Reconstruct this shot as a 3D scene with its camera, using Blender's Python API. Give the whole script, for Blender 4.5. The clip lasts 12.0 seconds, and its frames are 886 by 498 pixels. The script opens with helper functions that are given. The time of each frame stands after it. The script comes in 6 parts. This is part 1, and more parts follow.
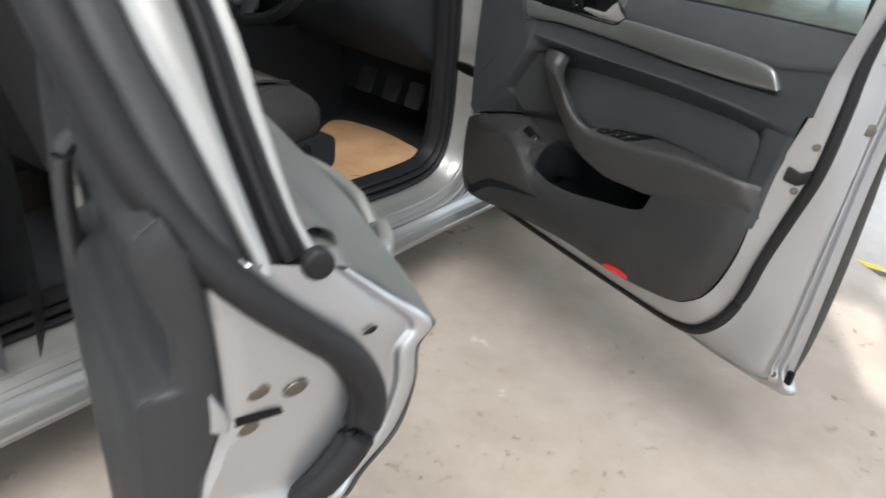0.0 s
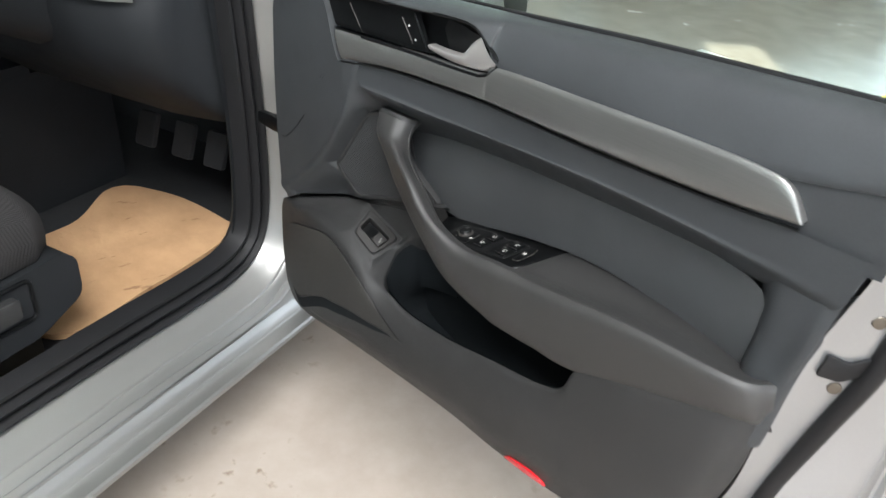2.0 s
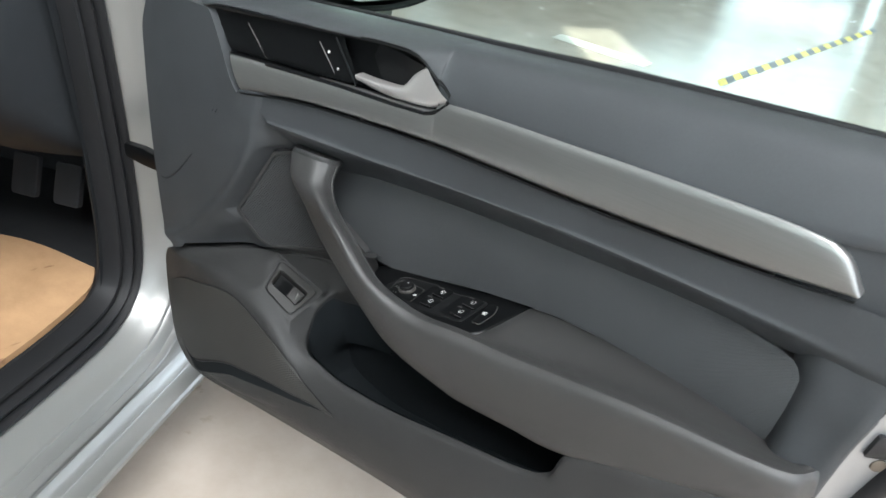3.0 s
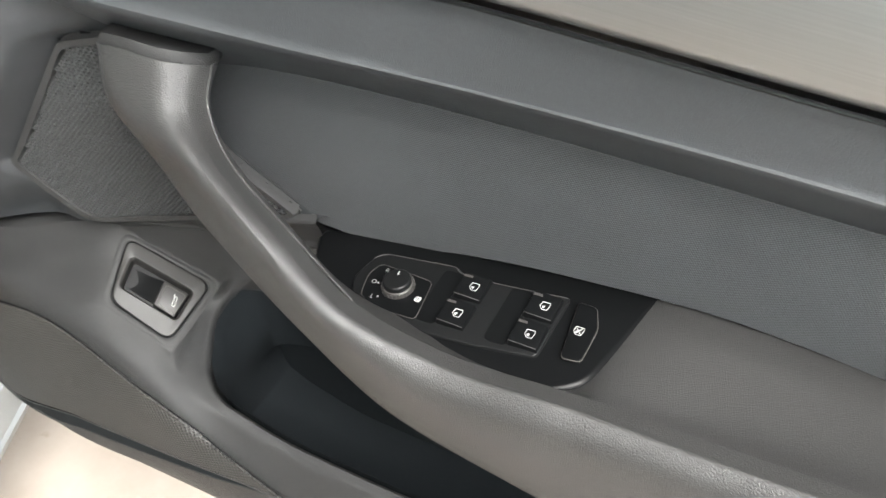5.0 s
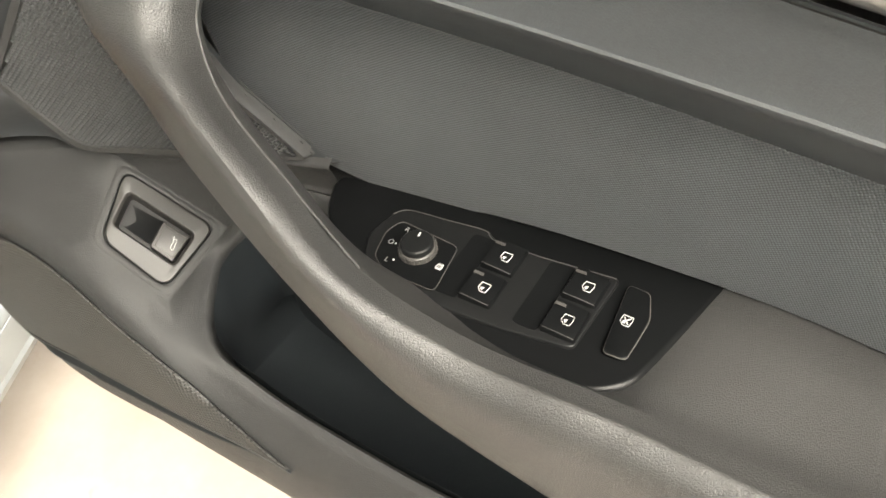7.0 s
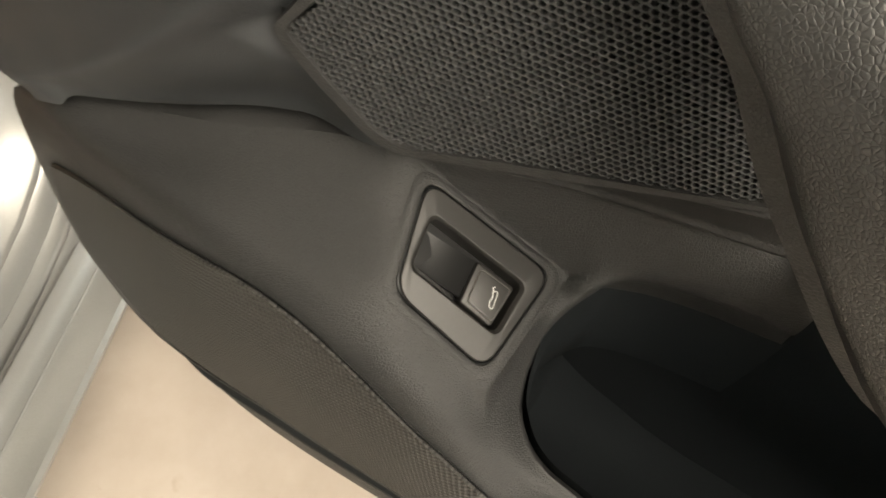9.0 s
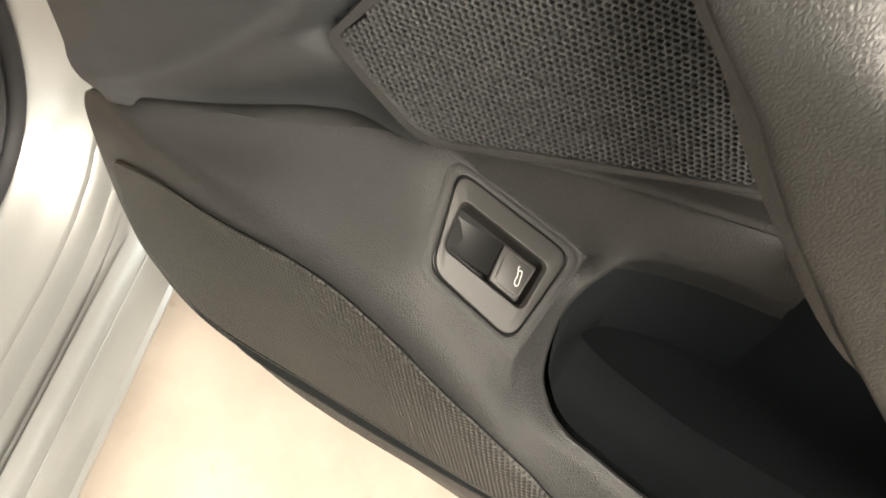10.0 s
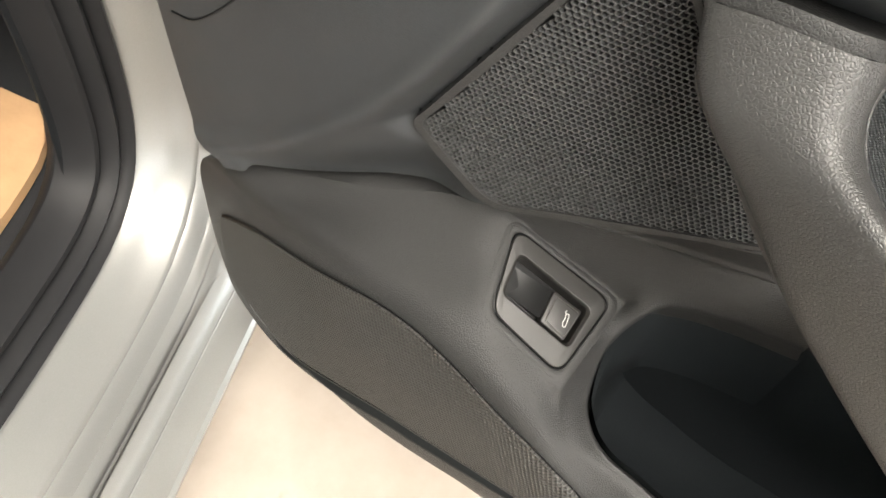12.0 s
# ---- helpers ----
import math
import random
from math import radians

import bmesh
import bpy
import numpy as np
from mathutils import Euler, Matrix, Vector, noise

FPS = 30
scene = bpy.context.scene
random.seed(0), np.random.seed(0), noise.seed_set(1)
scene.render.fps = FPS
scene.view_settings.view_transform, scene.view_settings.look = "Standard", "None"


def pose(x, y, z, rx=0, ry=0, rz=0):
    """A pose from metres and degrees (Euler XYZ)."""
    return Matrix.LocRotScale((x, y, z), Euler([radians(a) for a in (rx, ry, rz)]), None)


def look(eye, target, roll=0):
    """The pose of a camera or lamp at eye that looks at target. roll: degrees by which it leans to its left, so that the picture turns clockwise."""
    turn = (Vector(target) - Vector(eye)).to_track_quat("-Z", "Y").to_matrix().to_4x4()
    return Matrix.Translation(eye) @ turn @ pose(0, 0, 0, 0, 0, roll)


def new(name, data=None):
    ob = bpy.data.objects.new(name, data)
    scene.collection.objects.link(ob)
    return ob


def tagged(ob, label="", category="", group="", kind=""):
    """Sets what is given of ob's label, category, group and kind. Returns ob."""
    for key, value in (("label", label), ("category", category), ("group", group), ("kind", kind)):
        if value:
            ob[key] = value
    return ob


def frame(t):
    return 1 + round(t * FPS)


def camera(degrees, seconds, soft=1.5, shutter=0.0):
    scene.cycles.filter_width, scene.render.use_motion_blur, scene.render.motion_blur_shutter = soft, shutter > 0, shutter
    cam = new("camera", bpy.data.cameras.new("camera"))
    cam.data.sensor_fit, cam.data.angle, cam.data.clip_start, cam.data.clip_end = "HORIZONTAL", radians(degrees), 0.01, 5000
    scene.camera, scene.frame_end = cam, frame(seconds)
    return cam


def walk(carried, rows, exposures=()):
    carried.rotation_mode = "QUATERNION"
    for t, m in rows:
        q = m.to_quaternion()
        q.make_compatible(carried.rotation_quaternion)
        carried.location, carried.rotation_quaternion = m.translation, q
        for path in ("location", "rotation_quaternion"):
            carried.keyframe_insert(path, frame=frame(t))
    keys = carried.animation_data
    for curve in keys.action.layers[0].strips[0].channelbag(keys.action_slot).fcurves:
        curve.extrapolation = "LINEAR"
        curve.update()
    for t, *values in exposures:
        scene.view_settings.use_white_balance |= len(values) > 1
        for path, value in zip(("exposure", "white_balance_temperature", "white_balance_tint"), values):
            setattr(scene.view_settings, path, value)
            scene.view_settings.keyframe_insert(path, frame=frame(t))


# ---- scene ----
from mathutils.bvhtree import BVHTree
from mathutils.geometry import delaunay_2d_cdt

# ---------------------------------------------------------------- camera
cam = camera(59.0, 12.0, soft=1.5, shutter=0.3)
PATH = [
    (0, (1.731, -1.076, 1.255), (0.218, -0.177, 0.304), 6.4),
    (0.5, (1.625, -0.941, 1.267), (0.223, 0.144, 0.342), 5.7),
    (1, (1.462, -0.799, 1.262), (0.243, 0.459, 0.298), 6.9),
    (1.5, (1.261, -0.66, 1.229), (-0.013, 0.509, 0.223), 6.4),
    (2, (1.137, -0.572, 1.226), (-0.188, 0.525, 0.207), 4.1),
    (2.5, (1.018, -0.541, 1.245), (-0.155, 0.723, 0.233), 5.1),
    (2.7, (0.979, -0.546, 1.24), (-0.135, 0.781, 0.242), 5.9),
    (4.3, (0.667, -0.305, 1.097), (-0.142, 0.957, -0.228), 4.2),
    (4.5, (0.622, -0.29, 1.091), (-0.094, 1.015, -0.245), 4.5),
    (5, (0.563, -0.219, 1.039), (-0.016, 1.086, -0.361), 5.7),
    (5.5, (0.541, -0.164, 1.006), (-0.029, 1.084, -0.449), 7.3),
    (6, (0.543, -0.149, 0.998), (-0.042, 1.041, -0.499), 6.9),
    (6.5, (0.545, -0.147, 1.001), (-0.036, 1.008, -0.525), 6.2),
    (6.7, (0.544, -0.151, 1.001), (-0.046, 1.003, -0.522), 6.1),
    (8.3, (0.463, -0.177, 0.957), (-0.178, 0.85, -0.635), 9.7),
    (8.5, (0.399, -0.176, 0.924), (-0.221, 0.867, -0.666), 11.8),
    (9, (0.269, -0.123, 0.877), (-0.133, 0.893, -0.799), 15.7),
    (9.5, (0.268, -0.111, 0.849), (-0.078, 0.915, -0.831), 17.2),
    (10, (0.279, -0.152, 0.903), (-0.174, 0.843, -0.772), 13.2),
    (10.5, (0.294, -0.152, 0.927), (-0.262, 0.805, -0.74), 7.9),
    (11, (0.297, -0.165, 0.954), (-0.318, 0.834, -0.666), 4.9),
    (11.5, (0.291, -0.187, 0.956), (-0.299, 0.856, -0.645), 6.8),
    (12, (0.293, -0.191, 0.96), (-0.333, 0.804, -0.658), 7.7),
]
EXPOSURES = [(0.0, 0.6, 6300, 10), (0.6, 0.42, 6250, 9), (1.0, 0.42, 5950, 6), (1.5, 0.57, 6250, 9), (2.0, 1.15, 6250, 9), (2.5, 1.25, 6200, 7), (4.3, 1.7, 5850, 7), (5.0, 2.1, 6500, 9), (5.6, 2.27, 7400, 9), (6.7, 2.3, 7300, 8),
             (8.3, 1.6, 7500, 8), (8.6, 1.5, 7700, 9), (9.0, 1.2, 7900, 9), (9.6, 2.05, 7700, 10), (10.3, 1.82, 7700, 10), (11.0, 1.92, 7200, 10), (12.0, 1.84, 7100, 10)]
walk(cam, [(t, look(eye, target, roll)) for t, eye, target, roll in PATH], EXPOSURES)

# ---------------------------------------------------------------- world, sun, large lights
HALL = dict(x0=-9.0, x1=9.0, y0=-8.0, y1=9.0, h=4.2)
SUN_AZ = (-0.77, 0.63)          # where the sun stands, in plan
SUN_EL = 38.0
world = bpy.data.worlds.new("world")
scene.world = world
world.use_nodes = True
wt = world.node_tree
sky = wt.nodes.new("ShaderNodeTexSky")
sky.sky_type = "NISHITA"
sky.sun_disc = False
sky.sun_elevation = radians(SUN_EL)
sky.sun_rotation = math.atan2(SUN_AZ[0], SUN_AZ[1])
wt.links.new(sky.outputs[0], wt.nodes["Background"].inputs[0])
wt.nodes["Background"].inputs[1].default_value = 0.09


def lamp_at(name, kind, m, energy, colour, **more):
    data = bpy.data.lights.new(name, kind)
    data.energy, data.color = energy, colour
    for key, value in more.items():
        if key == "size":
            data.size = value
        elif key == "size_y":
            data.shape, data.size_y = "RECTANGLE", value
        elif key == "angle":
            data.angle = value
    ob = new(name, data)
    ob.matrix_world = m
    return ob


sun_way = Vector((SUN_AZ[0], SUN_AZ[1], math.tan(radians(SUN_EL)))).normalized()
lamp_at("sun", "SUN", look(sun_way * 20, (0, 0, 0)), 5.0, (1.0, 0.94, 0.84), angle=radians(0.6))
# daylight in the window openings of the hall
lamp_at("window_light_far", "AREA", look((0.5, 8.8, 1.9), (0.5, 0, 1.2)), 205, (0.86, 0.93, 1.0), size=14.0, size_y=3.0)
# added light on the door card; the near windows are unseen and made up
lamp_at("window_light_near", "AREA", look((1.5, -7.8, 2.2), (1.0, 0, 0.9)), 390, (0.92, 0.96, 1.0), size=13.0, size_y=2.8)
# added soft light from above the car's rear, through a made-up ceiling opening
lamp_at("added_top_light", "AREA", look((2.7, -1.7, 4.18), (2.7, -1.699, 0)), 270, (1.0, 0.98, 0.95), size=3.0, size_y=2.4)
lamp_at("window_light_side", "AREA", look((8.8, 0.5, 2.1), (0, 0.3, 0.9)), 260, (0.95, 0.97, 1.0), size=12.0, size_y=2.8)


# ---------------------------------------------------------------- node materials
def principled(name):
    m = bpy.data.materials.new(name)
    m.use_nodes = True
    return m, m.node_tree.nodes, m.node_tree.links, m.node_tree.nodes["Principled BSDF"]


def coords(nodes, links, scale=(1, 1, 1), turn=(0, 0, 0)):
    tc = nodes.new("ShaderNodeTexCoord")
    mp = nodes.new("ShaderNodeMapping")
    mp.inputs["Scale"].default_value = scale
    mp.inputs["Rotation"].default_value = [radians(a) for a in turn]
    links.new(tc.outputs["Object"], mp.inputs[0])
    return mp.outputs[0]


def noise_tex(nodes, links, vec, scale, detail=4.0, rough=0.55):
    n = nodes.new("ShaderNodeTexNoise")
    n.inputs["Scale"].default_value, n.inputs["Detail"].default_value, n.inputs["Roughness"].default_value = scale, detail, rough
    links.new(vec, n.inputs["Vector"])
    return n.outputs[0]


def ramp(nodes, links, value, stops):
    r = nodes.new("ShaderNodeValToRGB")
    while len(r.color_ramp.elements) < len(stops):
        r.color_ramp.elements.new(0.5)
    for e, (at, c) in zip(r.color_ramp.elements, stops):
        e.position, e.color = at, (*c, 1) if len(c) == 3 else c
    links.new(value, r.inputs[0])
    return r.outputs[0]


def mix(nodes, links, fac, a, b, mode="MIX"):
    n = nodes.new("ShaderNodeMix")
    n.data_type, n.blend_type = "RGBA", mode
    for value, socket in ((fac, n.inputs[0]), (a, n.inputs[6]), (b, n.inputs[7])):
        if isinstance(value, bpy.types.NodeSocket):
            links.new(value, socket)
        else:
            socket.default_value = value if isinstance(value, float) else (*value, 1)
    return n.outputs[2]


def math_node(nodes, links, op, a, b=0.0):
    n = nodes.new("ShaderNodeMath")
    n.operation = op
    for value, socket in ((a, n.inputs[0]), (b, n.inputs[1])):
        if isinstance(value, bpy.types.NodeSocket):
            links.new(value, socket)
        else:
            socket.default_value = value
    return n.outputs[0]


def bump(nodes, links, height, strength, distance, below=None):
    b = nodes.new("ShaderNodeBump")
    b.inputs["Strength"].default_value, b.inputs["Distance"].default_value = strength, distance
    links.new(height, b.inputs["Height"])
    if below is not None:
        links.new(below, b.inputs["Normal"])
    return b.outputs[0]


def plastic(name, base, rough, grain=0.0, cell=0.0016, var=0.12, spec=0.5, dusty=0.22):
    """A moulded plastic or soft skin with a grain of the given cell size (metres), a little dust and wear."""
    m, nodes, links, p = principled(name)
    vec = coords(nodes, links)
    big = noise_tex(nodes, links, vec, 7.0, 5.0)
    lo, hi = [c * (1 - var) for c in base], [c * (1 + var) for c in base]
    col = ramp(nodes, links, big, [(0.3, lo), (0.7, hi)])
    fine = noise_tex(nodes, links, vec, 420.0, 2.0)
    col = mix(nodes, links, 0.12, col, ramp(nodes, links, fine, [(0.3, [c * 0.6 for c in base]), (0.75, [c * 1.5 for c in base])]))
    links.new(col, p.inputs["Base Color"])
    dust = noise_tex(nodes, links, vec, 18.0, 6.0)
    r = math_node(nodes, links, "MULTIPLY_ADD", dust, dusty)
    r.node.inputs[2].default_value = rough - dusty / 2
    links.new(r, p.inputs["Roughness"])
    p.inputs["Specular IOR Level"].default_value = spec
    if grain:
        v = nodes.new("ShaderNodeTexVoronoi")
        v.feature = "DISTANCE_TO_EDGE"
        v.inputs["Scale"].default_value = 1.0 / cell
        warp = nodes.new("ShaderNodeTexNoise")
        warp.inputs["Scale"].default_value = 0.5 / cell
        links.new(vec, warp.inputs["Vector"])
        wv = nodes.new("ShaderNodeVectorMath")
        wv.operation = "MULTIPLY_ADD"
        wv.inputs[1].default_value = (cell * 0.6,) * 3
        links.new(warp.outputs[1], wv.inputs[0])
        links.new(vec, wv.inputs[2])
        links.new(wv.outputs[0], v.inputs["Vector"])
        # flat-topped cells with worn valleys between them
        top = ramp(nodes, links, v.outputs["Distance"], [(0.0, (0, 0, 0)), (0.10, (0.55, 0.55, 0.55)), (0.30, (1, 1, 1))])
        soft = noise_tex(nodes, links, vec, 60.0, 3.0)
        first = bump(nodes, links, soft, 0.012, 0.002)
        links.new(bump(nodes, links, top, grain, cell * 0.16, first), p.inputs["Normal"])
    return m


def weave(name, base, cell, turn, depth=0.5, rough=0.85, pits=False):
    """A woven cloth or a fine perforated skin: a regular grid of cells in the door's plane."""
    m, nodes, links, p = principled(name)
    vec = coords(nodes, links, (1, 0, 1), (0, turn, 0))
    v = nodes.new("ShaderNodeTexVoronoi")
    v.inputs["Randomness"].default_value = 0.0 if pits else 0.08
    v.inputs["Scale"].default_value = 1.0 / cell
    links.new(vec, v.inputs["Vector"])
    lo, hi = [c * 0.55 for c in base], [c * 1.25 for c in base]
    if pits:
        col = ramp(nodes, links, v.outputs["Distance"], [(0.12, [c * 0.10 for c in base]), (0.40, hi)])
    else:
        col = ramp(nodes, links, v.outputs["Distance"], [(0.15, [q * 1.5 for q in base]), (0.65, [q * 0.30 for q in base])])
    wide = noise_tex(nodes, links, coords(nodes, links), 9.0, 5.0)
    col = mix(nodes, links, 0.3, col, ramp(nodes, links, wide, [(0.3, lo), (0.7, hi)]))
    links.new(col, p.inputs["Base Color"])
    p.inputs["Roughness"].default_value = rough
    p.inputs["Specular IOR Level"].default_value = 0.3
    links.new(bump(nodes, links, v.outputs["Distance"], depth, cell * (0.5 if pits else -0.5)), p.inputs["Normal"])
    return m


def metal_paint(name, base, rough, metal, coat=0.0, flake=0.04, brushed=False):
    m, nodes, links, p = principled(name)
    vec = coords(nodes, links, (4, 60, 400) if brushed else (1, 1, 1))
    n = noise_tex(nodes, links, vec, 4.0 if brushed else 900.0, 3.0)
    col = ramp(nodes, links, n, [(0.3, [c * (1 - flake) for c in base]), (0.7, [min(1, c * (1 + flake)) for c in base])])
    links.new(col, p.inputs["Base Color"])
    film = noise_tex(nodes, links, coords(nodes, links), 5.0, 6.0)
    r = math_node(nodes, links, "MULTIPLY_ADD", film, 0.14)
    r.node.inputs[2].default_value = rough - 0.07
    links.new(r, p.inputs["Roughness"])
    p.inputs["Metallic"].default_value = metal
    p.inputs["Coat Weight"].default_value = coat
    p.inputs["Coat Roughness"].default_value = 0.06
    return m


def plain(name, base, rough=0.5, metal=0.0, var=0.06, scale=12.0):
    m, nodes, links, p = principled(name)
    n = noise_tex(nodes, links, coords(nodes, links), scale, 5.0)
    links.new(ramp(nodes, links, n, [(0.3, [c * (1 - var) for c in base]), (0.7, [min(1, c * (1 + var)) for c in base])]), p.inputs["Base Color"])
    p.inputs["Roughness"].default_value, p.inputs["Metallic"].default_value = rough, metal
    return m


def glow(name, colour, strength):
    m, nodes, links, p = principled(name)
    p.inputs["Base Color"].default_value = (*colour, 1)
    p.inputs["Emission Color"].default_value, p.inputs["Emission Strength"].default_value = (*colour, 1), strength
    return m


def glass(name, tint, rough=0.0):
    m, nodes, links, p = principled(name)
    p.inputs["Base Color"].default_value = (*tint, 1)
    p.inputs["Roughness"].default_value, p.inputs["Transmission Weight"].default_value, p.inputs["IOR"].default_value = rough, 1.0, 1.02
    return m


def epoxy_floor():
    m, nodes, links, p = principled("floor_epoxy")
    vec = coords(nodes, links)
    a = noise_tex(nodes, links, vec, 0.9, 6.0, 0.6)
    b = noise_tex(nodes, links, vec, 6.0, 8.0, 0.65)
    base = ramp(nodes, links, a, [(0.3, (0.33, 0.28, 0.24)), (0.7, (0.39, 0.335, 0.29))])
    base = mix(nodes, links, 0.35, base, ramp(nodes, links, b, [(0.35, (0.27, 0.222, 0.186)), (0.62, (0.415, 0.36, 0.31))]))
    spots = noise_tex(nodes, links, vec, 23.0, 3.0)
    patchy = noise_tex(nodes, links, vec, 2.2, 3.0)
    scuff = math_node(nodes, links, "MULTIPLY", ramp(nodes, links, spots, [(0.60, (0, 0, 0)), (0.70, (1, 1, 1))]),
                      ramp(nodes, links, patchy, [(0.52, (0, 0, 0)), (0.62, (1, 1, 1))]))
    base = mix(nodes, links, scuff, base, (0.225, 0.175, 0.142))
    links.new(base, p.inputs["Base Color"])
    r = ramp(nodes, links, b, [(0.3, (0.16, 0.16, 0.16)), (0.75, (0.30, 0.30, 0.30))])
    links.new(r, p.inputs["Roughness"])
    links.new(bump(nodes, links, noise_tex(nodes, links, vec, 3.0, 2.0), 0.05, 0.01), p.inputs["Normal"])
    return m


def paper_mat():
    m, nodes, links, p = principled("brown_paper")
    vec = coords(nodes, links)
    a = noise_tex(nodes, links, vec, 9.0, 6.0, 0.6)
    col = ramp(nodes, links, a, [(0.3, (0.40, 0.235, 0.12)), (0.7, (0.52, 0.32, 0.17))])
    print_marks = ramp(nodes, links, noise_tex(nodes, links, coords(nodes, links, (30, 9, 9)), 1.4, 3.0), [(0.66, (0, 0, 0)), (0.72, (1, 1, 1))])
    col = mix(nodes, links, print_marks, col, (0.26, 0.14, 0.07))
    links.new(col, p.inputs["Base Color"])
    p.inputs["Roughness"].default_value = 0.85
    links.new(bump(nodes, links, noise_tex(nodes, links, vec, 14.0, 4.0), 0.35, 0.012), p.inputs["Normal"])
    return m


M_SOFT = plastic("soft_touch_skin", (0.033, 0.0355, 0.038), 0.56, 0.35, 0.0013, spec=0.32)
M_LEATHER = plastic("grained_armrest_skin", (0.035, 0.0345, 0.034), 0.42, 0.62, 0.0014, var=0.06, spec=0.48, dusty=0.06)
M_HARD = plastic("moulded_dark_plastic", (0.027, 0.027, 0.027), 0.48, 0.70, 0.0014, spec=0.28)
M_BLACK = plastic("smooth_black_plastic", (0.004, 0.0043, 0.0046), 0.36, 0.0, var=0.1, spec=0.16)
M_KNOB = plastic("knob_plastic", (0.045, 0.043, 0.041), 0.38, 0.0)
M_BEAD = plastic("lighter_edge_plastic", (0.042, 0.041, 0.040), 0.40, 0.0)
M_GRILLE = plastic("grille_plastic", (0.026, 0.027, 0.028), 0.5, 0.0)
M_SATIN = plastic("satin_grey_plastic", (0.070, 0.066, 0.061), 0.36, 0.10, 0.0006)
M_SHELL = plastic("matt_black_housing", (0.007, 0.0073, 0.0076), 0.42, 0.10, 0.0008, spec=0.22)
M_PLATE = plastic("satin_dark_plate", (0.020, 0.0192, 0.0184), 0.42, 0.0, spec=0.38)
M_PIT = plastic("pocket_flock_and_slot_shade", (0.0105, 0.0128, 0.0145), 0.9, 0.2, 0.0010, spec=0.10)
M_CLOTH = weave("woven_insert_cloth", (0.066, 0.069, 0.072), 0.0013, 38.0, 1.0)
M_RIBBED = weave("perforated_lower_skin", (0.034, 0.033, 0.031), 0.0026, 20.0, 1.0, 0.55, pits=True)
M_LEVER = metal_paint("lever_chrome", (0.46, 0.44, 0.425), 0.34, 0.7)
M_STRIP = metal_paint("brushed_silver_strip", (0.24, 0.24, 0.235), 0.36, 0.80, brushed=True, flake=0.05)
M_CHROME = metal_paint("satin_chrome", (0.74, 0.73, 0.71), 0.20, 1.0)
M_PAINT = metal_paint("silver_car_paint", (0.255, 0.253, 0.245), 0.40, 0.70, coat=0.35)
M_PAINT_IN = metal_paint("silver_paint_inside", (0.37, 0.38, 0.39), 0.36, 0.80, coat=0.3)
M_RUBBER = plastic("seal_rubber", (0.009, 0.009, 0.0098), 0.55, 0.25, 0.0009, spec=0.24)
M_PRINT = plain("pale_print", (0.50, 0.50, 0.48), 0.5)
M_RED = plain("red_reflector_lens", (0.55, 0.012, 0.02), 0.18, 0.0, 0.15, 240.0)
M_SCREW = plain("dark_steel", (0.13, 0.115, 0.095), 0.4, 0.9)
M_PANE = glass("tinted_pane", (0.74, 0.86, 0.78))
M_MIRROR = plain("mirror_silver", (0.86, 0.88, 0.87), 0.02, 1.0, 0.0)
M_FLOOR = epoxy_floor()
M_PAPER = paper_mat()
M_CARPET = plastic("dark_carpet", (0.012, 0.013, 0.015), 0.95, 0.6, 0.003)
M_DASH = plastic("dash_skin", (0.012, 0.0133, 0.015), 0.66, 0.3, 0.0016, spec=0.2)
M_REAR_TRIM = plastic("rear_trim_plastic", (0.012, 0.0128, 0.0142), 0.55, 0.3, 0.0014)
M_SEAT = weave("seat_cloth_dark", (0.026, 0.0245, 0.0245), 0.0030, 0.0, 0.5, 0.9)
M_SEAT_MID = weave("seat_cloth_centre", (0.105, 0.086, 0.072), 0.0040, 45.0, 0.5, 0.9)
M_YELLOW = plain("yellow_tape", (0.72, 0.55, 0.05), 0.45, 0.0, 0.12)
M_TAPE_BLACK = plain("black_tape", (0.035, 0.035, 0.035), 0.45, 0.0, 0.12)
M_LINE = plain("white_floor_paint", (0.58, 0.56, 0.53), 0.4, 0.0, 0.1)
M_WALL = plain("white_wall_paint", (0.72, 0.72, 0.70), 0.7, 0.0, 0.04, 2.0)
M_FRAME = plain("grey_window_frame", (0.20, 0.21, 0.22), 0.45, 0.3)
M_SKYCARD = glow("bright_daylight", (0.80, 0.91, 1.0), 1.0)
M_WOOD = plain("orange_board", (0.62, 0.22, 0.05), 0.5)
M_DARKCAR = metal_paint("dark_car_paint", (0.02, 0.022, 0.026), 0.25, 0.4, coat=0.6)


# ---------------------------------------------------------------- mesh helpers
def thing(name, at, label, category, group="", kind=""):
    root = new(name)
    root.empty_display_size = 0.1
    root.location = at
    return tagged(root, label, category, group, kind)


def part(name, bm, material, parent=None, label="", sharp=40.0):
    """Links a bmesh, built in world metres, as one mesh object under a thing or a part."""
    bmesh.ops.recalc_face_normals(bm, faces=bm.faces[:])
    me = bpy.data.meshes.new(name)
    bm.to_mesh(me)
    bm.free()
    for poly in me.polygons:
        poly.use_smooth = True
    me.set_sharp_from_angle(angle=radians(sharp))
    me.materials.append(material)
    ob = new(name, me)
    if parent is not None:
        ob.parent = parent
        ob.matrix_parent_inverse = Matrix.Translation(-parent.location) if parent.data is None else Matrix()
    if label:
        ob["label"] = label
    return ob


